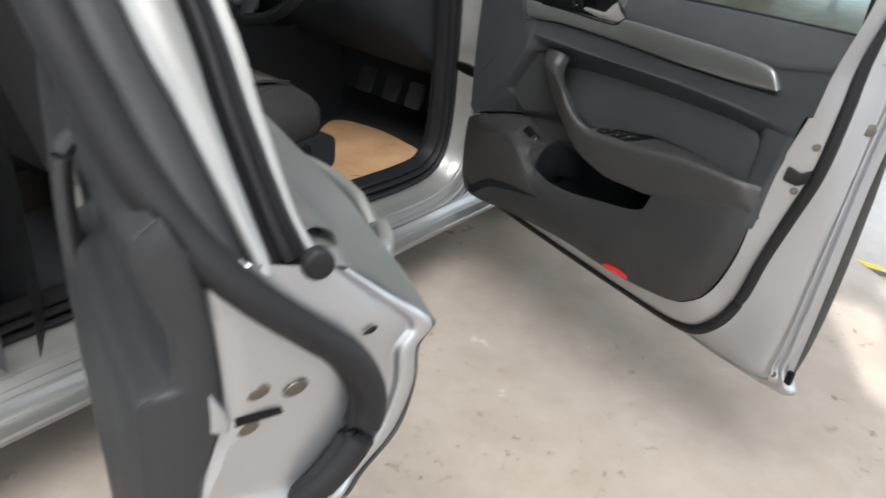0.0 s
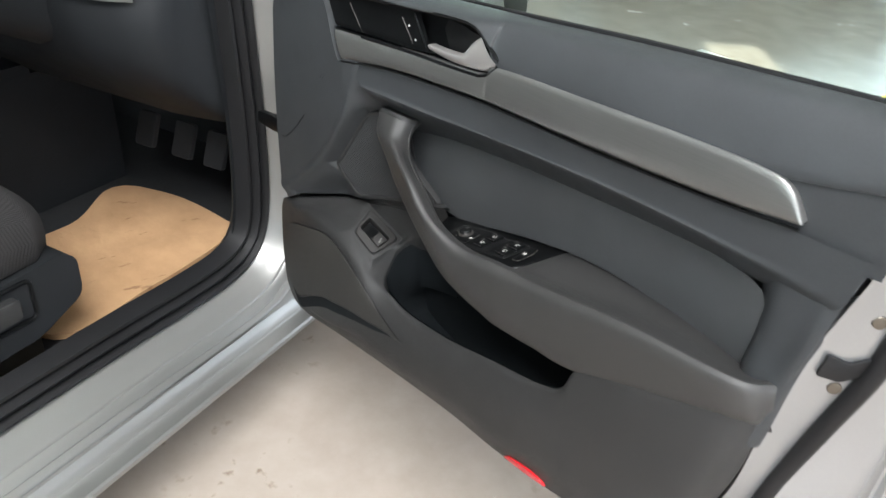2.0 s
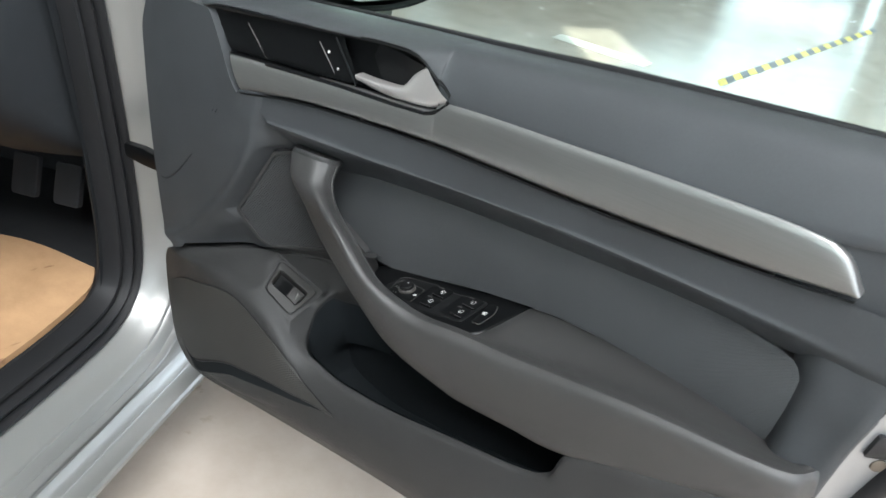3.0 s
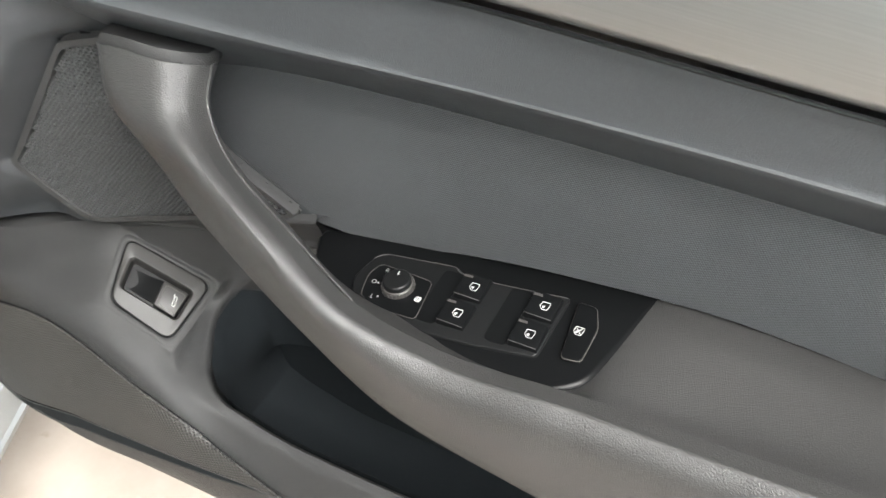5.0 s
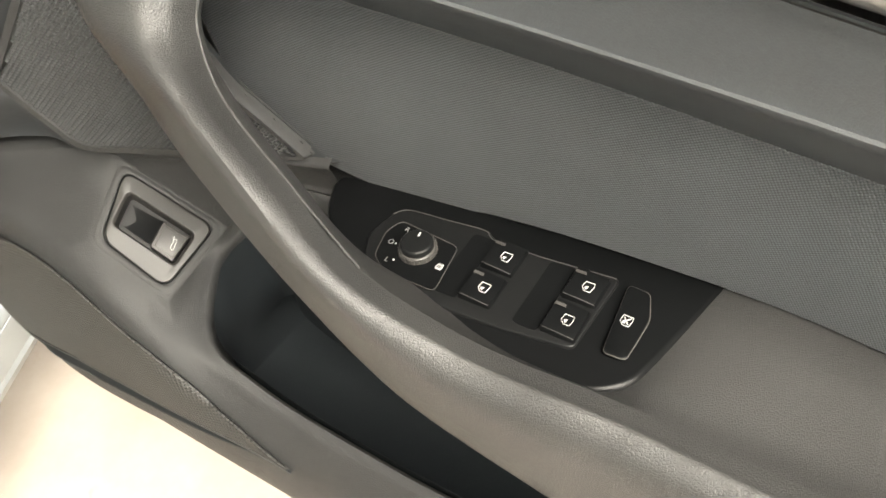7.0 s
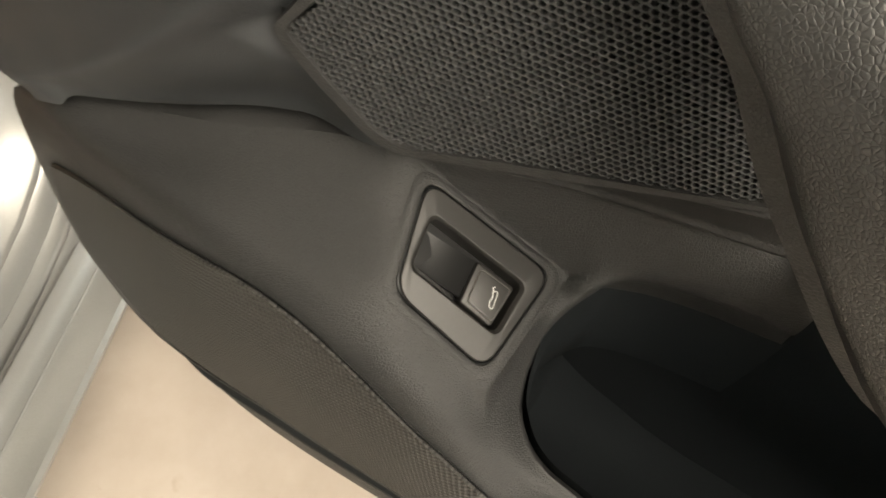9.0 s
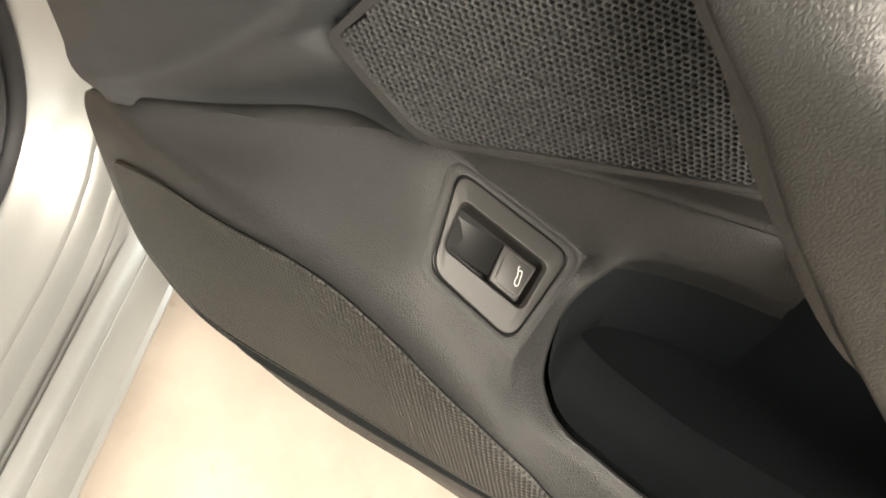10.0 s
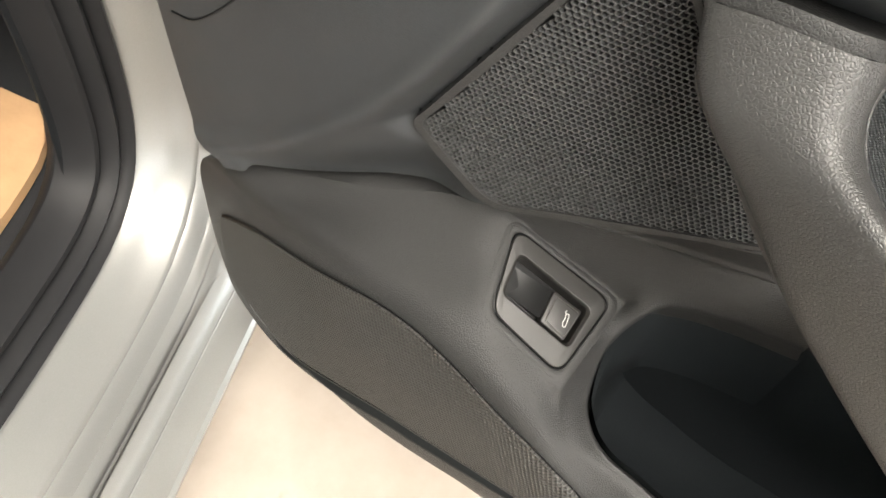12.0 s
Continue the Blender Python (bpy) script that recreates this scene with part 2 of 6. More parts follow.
def spline(points, n):
    """n points evenly along a smooth curve through the given points."""
    p = np.array(points, float)
    if len(p) == 2:
        return [Vector(p[0] + (p[1] - p[0]) * k / (n - 1)) for k in range(n)]
    q = np.vstack([2 * p[0] - p[1], p, 2 * p[-1] - p[-2]])
    fine = []
    for i in range(len(p) - 1):
        a, b, c, d = q[i:i + 4]
        for s in np.linspace(0, 1, 16, endpoint=False):
            fine.append(0.5 * (2 * b + (c - a) * s + (2 * a - 5 * b + 4 * c - d) * s * s + (3 * b - a - 3 * c + d) * s ** 3))
    fine = np.array(fine + [p[-1]])
    run = np.r_[0, np.cumsum(np.linalg.norm(np.diff(fine, axis=0), axis=1))]
    want = np.linspace(0, run[-1], n)
    return [Vector([np.interp(w, run, fine[:, k]) for k in range(3)]) for w in want]


def steps(points, per):
    """A smooth curve through the points with the same number of steps in each span, so that rails keep in step."""
    p = np.array(points, float)
    q = np.vstack([2 * p[0] - p[1], p, 2 * p[-1] - p[-2]])
    out = []
    for i in range(len(p) - 1):
        a, b, c, d = q[i:i + 4]
        for s in np.linspace(0, 1, per, endpoint=False):
            out.append(Vector(0.5 * (2 * b + (c - a) * s + (2 * a - 5 * b + 4 * c - d) * s * s + (3 * b - a - 3 * c + d) * s ** 3)))
    return out + [Vector(p[-1])]


def grid(bm, rows, closed=False):
    """Faces between rows of points; returns the rows of vertices."""
    vs = [[bm.verts.new(p) for p in row] for row in rows]
    for a, b in zip(vs, vs[1:]):
        n = len(a)
        for k in range(n if closed else n - 1):
            bm.faces.new((a[k], a[(k + 1) % n], b[(k + 1) % n], b[k]))
    return vs


def loft(rails, per=6, across=4, bm=None):
    """A smooth skin over rails that have the same number of points each."""
    bm = bm or bmesh.new()
    runs = [steps(r, per) for r in rails]
    cols = [steps([run[k] for run in runs], across) for k in range(len(runs[0]))]
    grid(bm, cols)
    return bm


def tube(path, radius, sides=10, bm=None, flat=1.0):
    bm = bm or bmesh.new()
    rows = []
    up0 = Vector((0, 0, 1))
    for i, p in enumerate(path):
        d = (path[min(i + 1, len(path) - 1)] - path[max(i - 1, 0)]).normalized()
        side = d.cross(up0 if abs(d.z) < 0.95 else Vector((0, 1, 0))).normalized()
        up = side.cross(d)
        rows.append([p + radius * (math.cos(a) * side * flat + math.sin(a) * up) for a in (2 * math.pi * k / sides for k in range(sides))])
    vs = grid(bm, rows, closed=True)
    bm.faces.new(vs[0])
    bm.faces.new(vs[-1][::-1])
    return bm


def slab(outline, normal, thick, bm=None, bevel=0.0, inset=0.0):
    """A plate with the given outline; its face is proud by thick along normal, its edge rounded by bevel."""
    bm = bm or bmesh.new()
    n = Vector(normal).normalized()
    pts = [Vector(p) for p in outline]
    mid = sum(pts, Vector()) / len(pts)
    rows = [pts]
    if bevel:
        rows.append([p + n * (thick - bevel) for p in pts])
        for k in (0.35, 0.75, 1.0):
            a = k * math.pi / 2
            off = bevel * (1 - math.cos(a))
            rows.append([p + (mid - p).normalized() * off + n * (thick - bevel + bevel * math.sin(a)) for p in pts])
    else:
        rows.append([p + n * thick for p in pts])
    vs = grid(bm, rows, closed=True)
    bm.faces.new(vs[-1])
    bm.faces.new(vs[0][::-1])
    return bm


def rounded(corners, radius, n=5):
    """Rounds the corners of a flat outline of points."""
    pts = [Vector(c) for c in corners]
    out = []
    for i, p in enumerate(pts):
        a, b = pts[i - 1] - p, pts[(i + 1) % len(pts)] - p
        r = min(radius, 0.45 * a.length, 0.45 * b.length)
        s, e = p + a.normalized() * r, p + b.normalized() * r
        for k in range(n + 1):
            t = k / n
            out.append(s * (1 - t) ** 2 + p * 2 * t * (1 - t) + e * t * t)
    return out


def block(x0, x1, y0, y1, z0, z1, bevel=0.0, bm=None, put=None):
    """A box, its edges rounded; put maps its corners elsewhere."""
    bm = bm or bmesh.new()
    made = bmesh.ops.create_cube(bm, size=1.0)["verts"]
    for v in made:
        v.co = Vector((x0 + (v.co.x + 0.5) * (x1 - x0), y0 + (v.co.y + 0.5) * (y1 - y0), z0 + (v.co.z + 0.5) * (z1 - z0)))
    if bevel:
        edges = list({e for v in made for e in v.link_edges})
        made = bmesh.ops.bevel(bm, geom=edges, offset=bevel, segments=2, profile=0.6, affect="EDGES")["verts"]
        made = list({v for v in bm.verts}) if put else made
    if put:
        for v in (bm.verts if bevel else made):
            v.co = put(v.co)
    return bm


def disc(centre, normal, radius, thick, sides=16, bm=None, bevel=0.0):
    n = Vector(normal).normalized()
    a = n.orthogonal().normalized()
    b = n.cross(a)
    c = Vector(centre)
    ring = [c + radius * (math.cos(2 * math.pi * k / sides) * a + math.sin(2 * math.pi * k / sides) * b) for k in range(sides)]
    return slab(ring, n, thick, bm, bevel)


# ---------------------------------------------------------------- the hall
def in_loop(a, b, loop):
    ok = False
    for (x0, y0), (x1, y1) in zip(loop, loop[-1:] + loop[:-1]):
        if (y0 > b) != (y1 > b) and a < (x1 - x0) * (b - y0) / (y1 - y0) + x0:
            ok = not ok
    return ok


def hall():
    x0, x1, y0, y1, h = (HALL[k] for k in ("x0", "x1", "y0", "y1", "h"))
    tagged(part("floor", slab([(x0, y0, -0.1), (x1, y0, -0.1), (x1, y1, -0.1), (x0, y1, -0.1)], (0, 0, 1), 0.1), M_FLOOR),
           "glossy beige epoxy workshop floor with scuffs", "floor", kind="structure")
    # the unseen ceiling; its narrow slots are added to throw the sun patches
    corners = [(x0, y0), (x1, y0), (x1, y1), (x0, y1)]
    loops = [[0, 1, 2, 3]]
    back = h / math.tan(radians(SUN_EL))
    shift = Vector((SUN_AZ[0] * back, SUN_AZ[1] * back, h))
    along, side = Vector((0.77, -0.63, 0)), Vector((0.63, 0.77, 0))
    for cx, cy, half, wide in ((0.69, 1.07, 0.27, 0.075), (0.72, 1.41, 0.26, 0.15), (1.17, 1.05, 0.18, 0.15), (1.6, 1.2, 0.4, 0.2), (-1.1, 3.1, 0.3, 0.16)):
        c = Vector((cx, cy, 0)) + shift
        loops.append(list(range(len(corners), len(corners) + 4)))
        corners += [(c + along * half * a + side * wide * b).xy[:] for a, b in ((-1, -1), (1, -1), (1, 1), (-1, 1))]
    # made-up wide opening for the added light from above
    loops.append(list(range(len(corners), len(corners) + 4)))
    corners += [(1.2, -2.9), (4.2, -2.9), (4.2, -0.5), (1.2, -0.5)]
    rims = [(loop[k], loop[(k + 1) % 4]) for loop in loops for k in range(4)]
    flat, _, faces, *_ = delaunay_2d_cdt([Vector(p) for p in corners], rims, [], 0, 1e-5)
    bm = bmesh.new()
    vs = [bm.verts.new((p.x, p.y, h)) for p in flat]
    slots = [[corners[k] for k in loop] for loop in loops[1:]]
    for f in faces:
        mid = sum((flat[k] for k in f), Vector((0, 0))) / len(f)
        if not any(in_loop(mid.x, mid.y, slot) for slot in slots):
            bm.faces.new([vs[k] for k in f])
    tagged(part("ceiling", bm, M_WALL), "white painted hall ceiling, unseen, with slots added to shape the sun", "ceiling", kind="structure")

    def wall(name, a, b, sills, low=0.0, top=3.3):
        """A wall from a to b in plan with openings given as (from, to) along it."""
        a, b = Vector((*a, 0)), Vector((*b, 0))
        d = (b - a).normalized()
        out = Vector((d.y, -d.x, 0))
        bm = bmesh.new()

        def piece(s0, s1, z0, z1):
            q = [a + d * s0, a + d * s1, a + d * s1 + out * 0.3, a + d * s0 + out * 0.3]
            slab([(p.x, p.y, z0) for p in q], (0, 0, 1), z1 - z0, bm)
        at = 0.0
        for s0, s1 in sills:
            piece(at, s0, 0, h)
            if low:
                piece(s0, s1, 0, low)
            piece(s0, s1, top, h)
            at = s1
        piece(at, (b - a).length, 0, h)
        return tagged(part(name, bm, M_WALL), "white plastered hall wall with tall window openings", "wall", kind="structure")
    wall("wall_north", (x0, y1), (x1, y1), [(0.6, 4.2), (4.8, 8.4), (9.0, 12.6), (13.2, 17.4)], 0.0, 3.4)
    wall("wall_east", (x1, y1), (x1, y0), [(2.0, 6.0), (6.6, 10.6), (11.2, 15.2)], 0.6, 3.4)
    # unseen near wall, its openings made up to go with the added light
    wall("wall_south", (x1, y0), (x0, y0), [(3.0, 7.0), (8.0, 12.0)], 0.9, 3.4)
    wall("wall_west", (x0, y0), (x0, y1), [])
    # window frames and panes in the north wall
    for k, s0 in enumerate((0.6, 4.8, 9.0, 13.2)):
        win = thing("window_%d" % (k + 1), (x0 + s0 + 1.8, y1 + 0.15, 0), "tall shop window with grey metal frame", "window", "north windows", "structure")
        for fx in (0.03, 1.2, 2.4, 3.57):
            part("window_frame", block(x0 + s0 + fx - 0.03, x0 + s0 + fx + 0.03, y1 + 0.1, y1 + 0.16, 0, 3.4), M_FRAME, win)
        part("window_frame", block(x0 + s0 + 0.07, x0 + s0 + 3.53, y1 + 0.1, y1 + 0.16, 2.3, 2.36), M_FRAME, win)
    bm = slab([(x0 - 2, y1 + 1.2, -0.5), (x1 + 2, y1 + 1.2, -0.5), (x1 + 2, y1 + 1.2, 5), (x0 - 2, y1 + 1.2, 5)], (0, 1, 0), 0.05)
    tagged(part("backdrop", bm, M_SKYCARD), "bright overcast daylight beyond the shop windows", "sky", kind="structure")


def tape_run(a, b, pieces, wide=0.055):
    a, b = Vector(a), Vector(b)
    d = (b - a).normalized()
    s = Vector((-d.y, d.x, 0)) * wide / 2
    run = thing("floor_tape", (a + b) / 2, "yellow and black hazard tape stuck on the floor", "tape", "hazard tapes")
    lean = d * wide * 0.55
    for k in range(pieces):
        p, q = a.lerp(b, k / pieces), a.lerp(b, (k + 1) / pieces)
        out = [p - s - lean, q - s - lean, q + s + lean, p + s + lean]
        part("tape_block", slab([(v.x, v.y, 0.0005) for v in out], (0, 0, 1), 0.0012), M_TAPE_BLACK if k % 2 else M_YELLOW, run)


def floor_line(name, a, b, wide):
    a, b = Vector(a), Vector(b)
    d = (b - a).normalized()
    s = Vector((-d.y, d.x, 0)) * wide / 2
    tagged(part(name, slab([(v.x, v.y, 0.0004) for v in (a - s, b - s, b + s, a + s)], (0, 0, 1), 0.001), M_LINE),
           "worn white painted bay line on the floor", "floor marking", "bay lines")


# ---------------------------------------------------------------- the open front door
def bulge(x):
    """How far the door card swells towards the cabin at its front end."""
    return float(np.interp(x, [-0.02, 0.0, 0.17, 0.25, 0.34, 0.455, 0.6], [0, 0, 0.011, 0.028, 0.044, 0.058, 0.062]))


LEDGE = [(-0.02, -0.002, 0.575), (0.0, 0.003, 0.584), (0.05, 0.018, 0.602), (0.10, 0.036, 0.617), (0.15, 0.053, 0.631), (0.167, 0.057, 0.637), (0.20, 0.064, 0.645), (0.25, 0.077, 0.657), (0.34, 0.100, 0.678)]
SHELF = [(0.0, 0.003, 0.576), (0.05, 0.019, 0.592), (0.10, 0.037, 0.608), (0.15, 0.054, 0.623), (0.172, 0.058, 0.629), (0.20, 0.068, 0.632), (0.25, 0.086, 0.636), (0.34, 0.112, 0.640)]
ARC = [(-0.02, 0.592), (0.008, 0.603), (0.043, 0.628), (0.085, 0.667), (0.117, 0.700), (0.144, 0.736), (0.168, 0.773), (0.184, 0.812), (0.186, 0.85), (0.175, 0.88)]


def arc_side(x, z):
    """Distance behind (+) or before (-) the soft crease that runs up the front of the card."""
    best, sign = 9.0, 1.0
    for (x0, z0), (x1, z1) in zip(ARC, ARC[1:]):
        dx, dz = x1 - x0, z1 - z0
        t = max(0.0, min(1.0, ((x - x0) * dx + (z - z0) * dz) / (dx * dx + dz * dz)))
        px, pz = x - x0 - t * dx, z - z0 - t * dz
        d = math.hypot(px, pz)
        if d < best:
            best, sign = d, (1.0 if dx * pz - dz * px < 0 else -1.0)
    return best * sign


def smooth(t):
    t = max(0.0, min(1.0, t))
    return t * t * (3 - 2 * t)


def grille_y(x, z):
    """Depth of the plane in which the loudspeaker grille lies."""
    return 0.031 + 0.355 * (x - 0.13) - 0.03 * (z - 0.692)


def front_y(x, z):
    """Depth of the card's front field: swollen before the crease, falling back to the loudspeaker behind it."""
    raw = arc_side(x, z)
    d = (raw + math.sqrt(raw * raw + 0.007 ** 2)) / 2
    upper = smooth((z - 0.80) / 0.06)
    yl = float(np.interp(x, [p[0] for p in LEDGE], [p[1] for p in LEDGE]))
    low = smooth(1 - (z - ledge_z(x)) / 0.05) * smooth((0.17 - x) / 0.05)
    back = max(grille_y(x, z) * (1 - low) + (yl + 0.004) * low, bulge(x) + 0.004)
    t = max(0.0, min(1.0, d / (0.030 + 0.03 * smooth((0.17 - x) / 0.1))))
    k = 1 - (1 - t) ** 1.8
    crest = 0.0042 * math.exp(-(raw / 0.0075) ** 2) * (1 - upper)
    return bulge(x) * (1 - k) + (back * (1 - upper) + bulge(x) * upper) * k - crest


GRILLE = [Vector((x, z)) for x, z in ((0.1288, 0.6882), (0.1447, 0.6682), (0.1633, 0.6472), (0.1751, 0.6422), (0.2055, 0.6502), (0.2525, 0.6622), (0.3160, 0.6782), (0.2727, 0.7192), (0.2503, 0.7572), (0.2260, 0.8012), (0.1900, 0.7912), (0.1669, 0.7522), (0.1353, 0.6982))]


def in_grille(p, shrink=0.0):
    ok = False
    for i, a in enumerate(GRILLE):
        b = GRILLE[i - 1]
        if (a.y > p.y) != (b.y > p.y) and p.x < (b.x - a.x) * (p.y - a.y) / (b.y - a.y) + a.x:
            ok = not ok
        if shrink and (b - a).length > 0:
            t = max(0, min(1, (p - a).dot(b - a) / (b - a).length_squared))
            if (a + (b - a) * t - p).length < shrink:
                return False
    return ok


def grille_side(x, z):
    """Distance to the grille's outline: positive within, negative without."""
    p, near = Vector((x, z)), 9.0
    for i, a in enumerate(GRILLE):
        b = GRILLE[i - 1] - a
        near = min(near, (a + b * max(0.0, min(1.0, (p - a).dot(b) / b.length_squared)) - p).length)
    return near if in_grille(p) else -near


def ledge_z(x):
    return float(np.interp(x, [p[0] for p in LEDGE], [p[2] for p in LEDGE]))


def panel_end(z):
    """Where the front field ends behind the grip."""
    return float(np.interp(z, (0.640, 0.677, 0.718, 0.756, 0.785, 0.83, 0.855), (0.345, 0.323, 0.281, 0.260, 0.255, 0.268, 0.33)))


# fine lines on the panel before the lever, and the lock keys between two of them: plan x and height
LINES = [((0.176, 0.954), (0.2045, 0.919), 0.0006, M_SATIN), ((0.280, 0.957), (0.302, 0.925), 0.0007, M_SATIN), ((0.302, 0.966), (0.3315, 0.919), 0.0011, M_BLACK)]
LOCK_KEYS = [(0.292, 0.948), (0.305, 0.932)]

FRONT_DOOR = thing("front_door", (0.48, 0.15, 0.26), "wide open silver front car door showing its dark inner trim", "car door")


def door_card():
    d = FRONT_DOOR
    # upper front field with the rim towards the pillar
    bm = bmesh.new()
    rows = []
    for i in range(97):
        x = -0.016 + 0.346 * i / 96
        z0, z1 = ledge_z(x), 0.868 + 0.02 * smooth((x - 0.1) / 0.2)
        if x < 0.165:
            z1 = 0.868 + 0.092 * smooth((0.165 - x) / 0.05)
        col = [Vector((x, front_y(x, z0) + 0.035, z0 - 0.001)), Vector((x, front_y(x, z0) + 0.006, z0 - 0.003))]
        for k in range(101):
            z = z0 + (z1 - z0) * k / 100
            xa = x
            for _ in range(3):
                xa = -0.016 + (panel_end(z) + 0.016) * i / 96
                z = ledge_z(xa) + (z1 - ledge_z(xa)) * k / 100
            y = front_y(xa, z)
            y += 0.014 * smooth((xa - 0.19) / 0.03) * smooth((z - 0.838) / 0.010)
            y += (max(y, grille_y(xa, z) + 0.002) - y) * smooth((grille_side(xa, z) + 0.010) / 0.010)
            turn = -0.010 * smooth((0.03 - xa) / 0.05) * math.sin(math.pi * k / 100) + (0.016 * smooth((z - 0.90) / 0.06) if xa < 0.01 else 0) + 0.016 * smooth((0.603 - z) / 0.020) * smooth((0.03 - xa) / 0.03)
            col.append(Vector((xa + turn, y, z)))
        col.append(col[-1] + Vector((0.0, 0.03, 0.006)))
        rows.append(col)
    edge = [p + Vector((0.004, 0.05, 0)) for p in rows[0]]
    grid(bm, [edge] + rows)
    panel = part("front_panel", bm, M_SOFT, d, "dark soft-touch front of the door card")
    seam = spline([(-0.012, 0, 0.691), (0.004, 0, 0.694), (0.019, 0, 0.705), (0.036, 0, 0.721), (0.052, 0, 0.738), (0.064, 0, 0.752)], 24)
    part("panel_seam", tube([Vector((p.x, front_y(p.x, p.z) - 0.0002, p.z)) for p in seam], 0.0007, 6), M_BLACK, panel)

    # soft roll along the window
    top = [(0.02, 0.13, 0.945), (0.15, 0.13, 0.958), (0.30, 0.13, 0.972), (0.37, 0.13, 0.977), (0.41, 0.13, 0.980), (0.437, 0.13, 0.982), (0.462, 0.13, 0.984), (0.62, 0.13, 0.998), (0.80, 0.128, 1.010), (0.95, 0.125, 1.020)]
    crown = [(0.05, 0.075, 0.968), (0.155, 0.075, 0.977), (0.30, 0.098, 0.981), (0.37, 0.103, 0.985), (0.41, 0.106, 0.9865), (0.437, 0.108, 0.9875), (0.462, 0.109, 0.9885), (0.62, 0.110, 1.001), (0.80, 0.108, 1.014), (0.952, 0.104, 1.024)]
    roll = [(0.09, 0.022, 0.972), (0.155, 0.028, 0.979), (0.30, 0.055, 0.982), (0.37, 0.065, 0.9835), (0.41, 0.070, 0.9835), (0.437, 0.073, 0.983), (0.462, 0.075, 0.983), (0.62, 0.082, 0.990), (0.80, 0.082, 1.000), (0.955, 0.082, 1.008)]
    low = [(0.112, 0.006, 0.962), (0.155, 0.011, 0.970), (0.30, 0.037, 0.974), (0.37, 0.047, 0.977), (0.41, 0.053, 0.975), (0.437, 0.056, 0.958), (0.460, 0.058, 0.936), (0.62, 0.060, 0.941), (0.80, 0.061, 0.946), (0.948, 0.066, 0.972)]
    under = [(x, y + 0.02, z - 0.006) for x, y, z in low]
    part("upper_roll", loft([top, crown, roll, low, under], 8, 5), M_SOFT, d, "soft dark roll along the window line")
    # the field behind the strip's rounded end
    a = [(0.80, 0.064, 0.955), (0.86, 0.066, 0.964), (0.90, 0.068, 0.971), (0.949, 0.070, 0.980)]
    b = [(0.80, 0.070, 0.885), (0.86, 0.071, 0.885), (0.89, 0.071, 0.885), (0.938, 0.071, 0.890)]
    part("upper_rear_field", loft([a, b], 6, 4), M_SOFT, d)

    # black recess with the opening lever
    rec_top = [(0.112, 0.010, 0.962), (0.21, 0.022, 0.969), (0.30, 0.040, 0.973), (0.37, 0.050, 0.977), (0.41, 0.055, 0.975), (0.435, 0.058, 0.958), (0.455, 0.060, 0.940)]
    rec_in_t = [(x + 0.004, y + 0.020, z - 0.006) for x, y, z in rec_top]
    rec_bot = [(0.150, 0.010, 0.914), (0.21, 0.021, 0.915), (0.30, 0.037, 0.9165), (0.37, 0.047, 0.9165), (0.41, 0.052, 0.9175), (0.436, 0.055, 0.921), (0.455, 0.060, 0.937)]
    rec_in_b = [(x + 0.002, y + 0.020, z + 0.004) for x, y, z in rec_bot]
    bez = part("lever_recess", loft([rec_top, rec_in_t, rec_in_b, rec_bot], 8, 2), M_BLACK, d, "glossy black recess round the door lever")
    # flat black panel before the lever, with two bright lines and a strip of lock keys
    p_top = [(x + 0.003, y + 0.006, z - 0.003) for x, y, z in rec_top[:3]] + [(0.306, 0.047, 0.970)]
    p_bot = [(x + 0.001, y + 0.006, z + 0.003) for x, y, z in rec_bot[:3]] + [(0.334, 0.049, 0.923)]
    p_mid = [((a[0] + b[0]) / 2, (a[1] + b[1]) / 2 + 0.001, (a[2] + b[2]) / 2) for a, b in zip(p_top, p_bot)]
    part("recess_panel", loft([p_top, p_mid, p_bot, [(x, y + 0.02, z) for x, y, z in p_bot]], 6, 4), M_BLACK, bez, "dark panel with lock keys")
    f_y = lambda x: float(np.interp(x, [0.112, 0.21, 0.30, 0.37], [0.016, 0.027, 0.044, 0.054]))  # noqa: E731
    for (x0, z0), (x1, z1), r, m in LINES:
        part("bright_line", tube([Vector((x0, f_y(x0) - 0.0012, z0)), Vector((x1, f_y(x1) - 0.0012, z1))], r, 6), m, bez)
    for x, z in LOCK_KEYS:
        part("lock_key", disc((x, f_y(x) + 0.0002, z), (0, -1, 0), 0.0015, 0.0014, 10), M_PRINT, bez)
    # hollow cup behind the lever
    cup = [[(0.331 + 0.007 * k, 0.0660, 0.967 - 0.013 * k), (0.372 + 0.010 * k, 0.0665, 0.966 - 0.015 * k), (0.396 + 0.010 * k, 0.0625, 0.965 - 0.014 * k), (0.418 + 0.010 * k, 0.056, 0.966 - 0.013 * k)] for k in range(4)]
    part("lever_cup", loft(cup, 4, 3), M_SHELL, bez)
    l_top = [(0.330, 0.048, 0.9325), (0.36, 0.050, 0.9325), (0.392, 0.052, 0.936), (0.408, 0.054, 0.952), (0.424, 0.056, 0.965)]
    l_mid = [(0.331, 0.045, 0.9315), (0.365, 0.047, 0.930), (0.400, 0.049, 0.932), (0.424, 0.052, 0.941), (0.442, 0.054, 0.948)]
    l_low = [(0.334, 0.047, 0.927), (0.37, 0.050, 0.9225), (0.40, 0.053, 0.9225), (0.432, 0.056, 0.926), (0.453, 0.059, 0.938)]
    l_back = [(x, y + 0.012, z) for x, y, z in l_low]
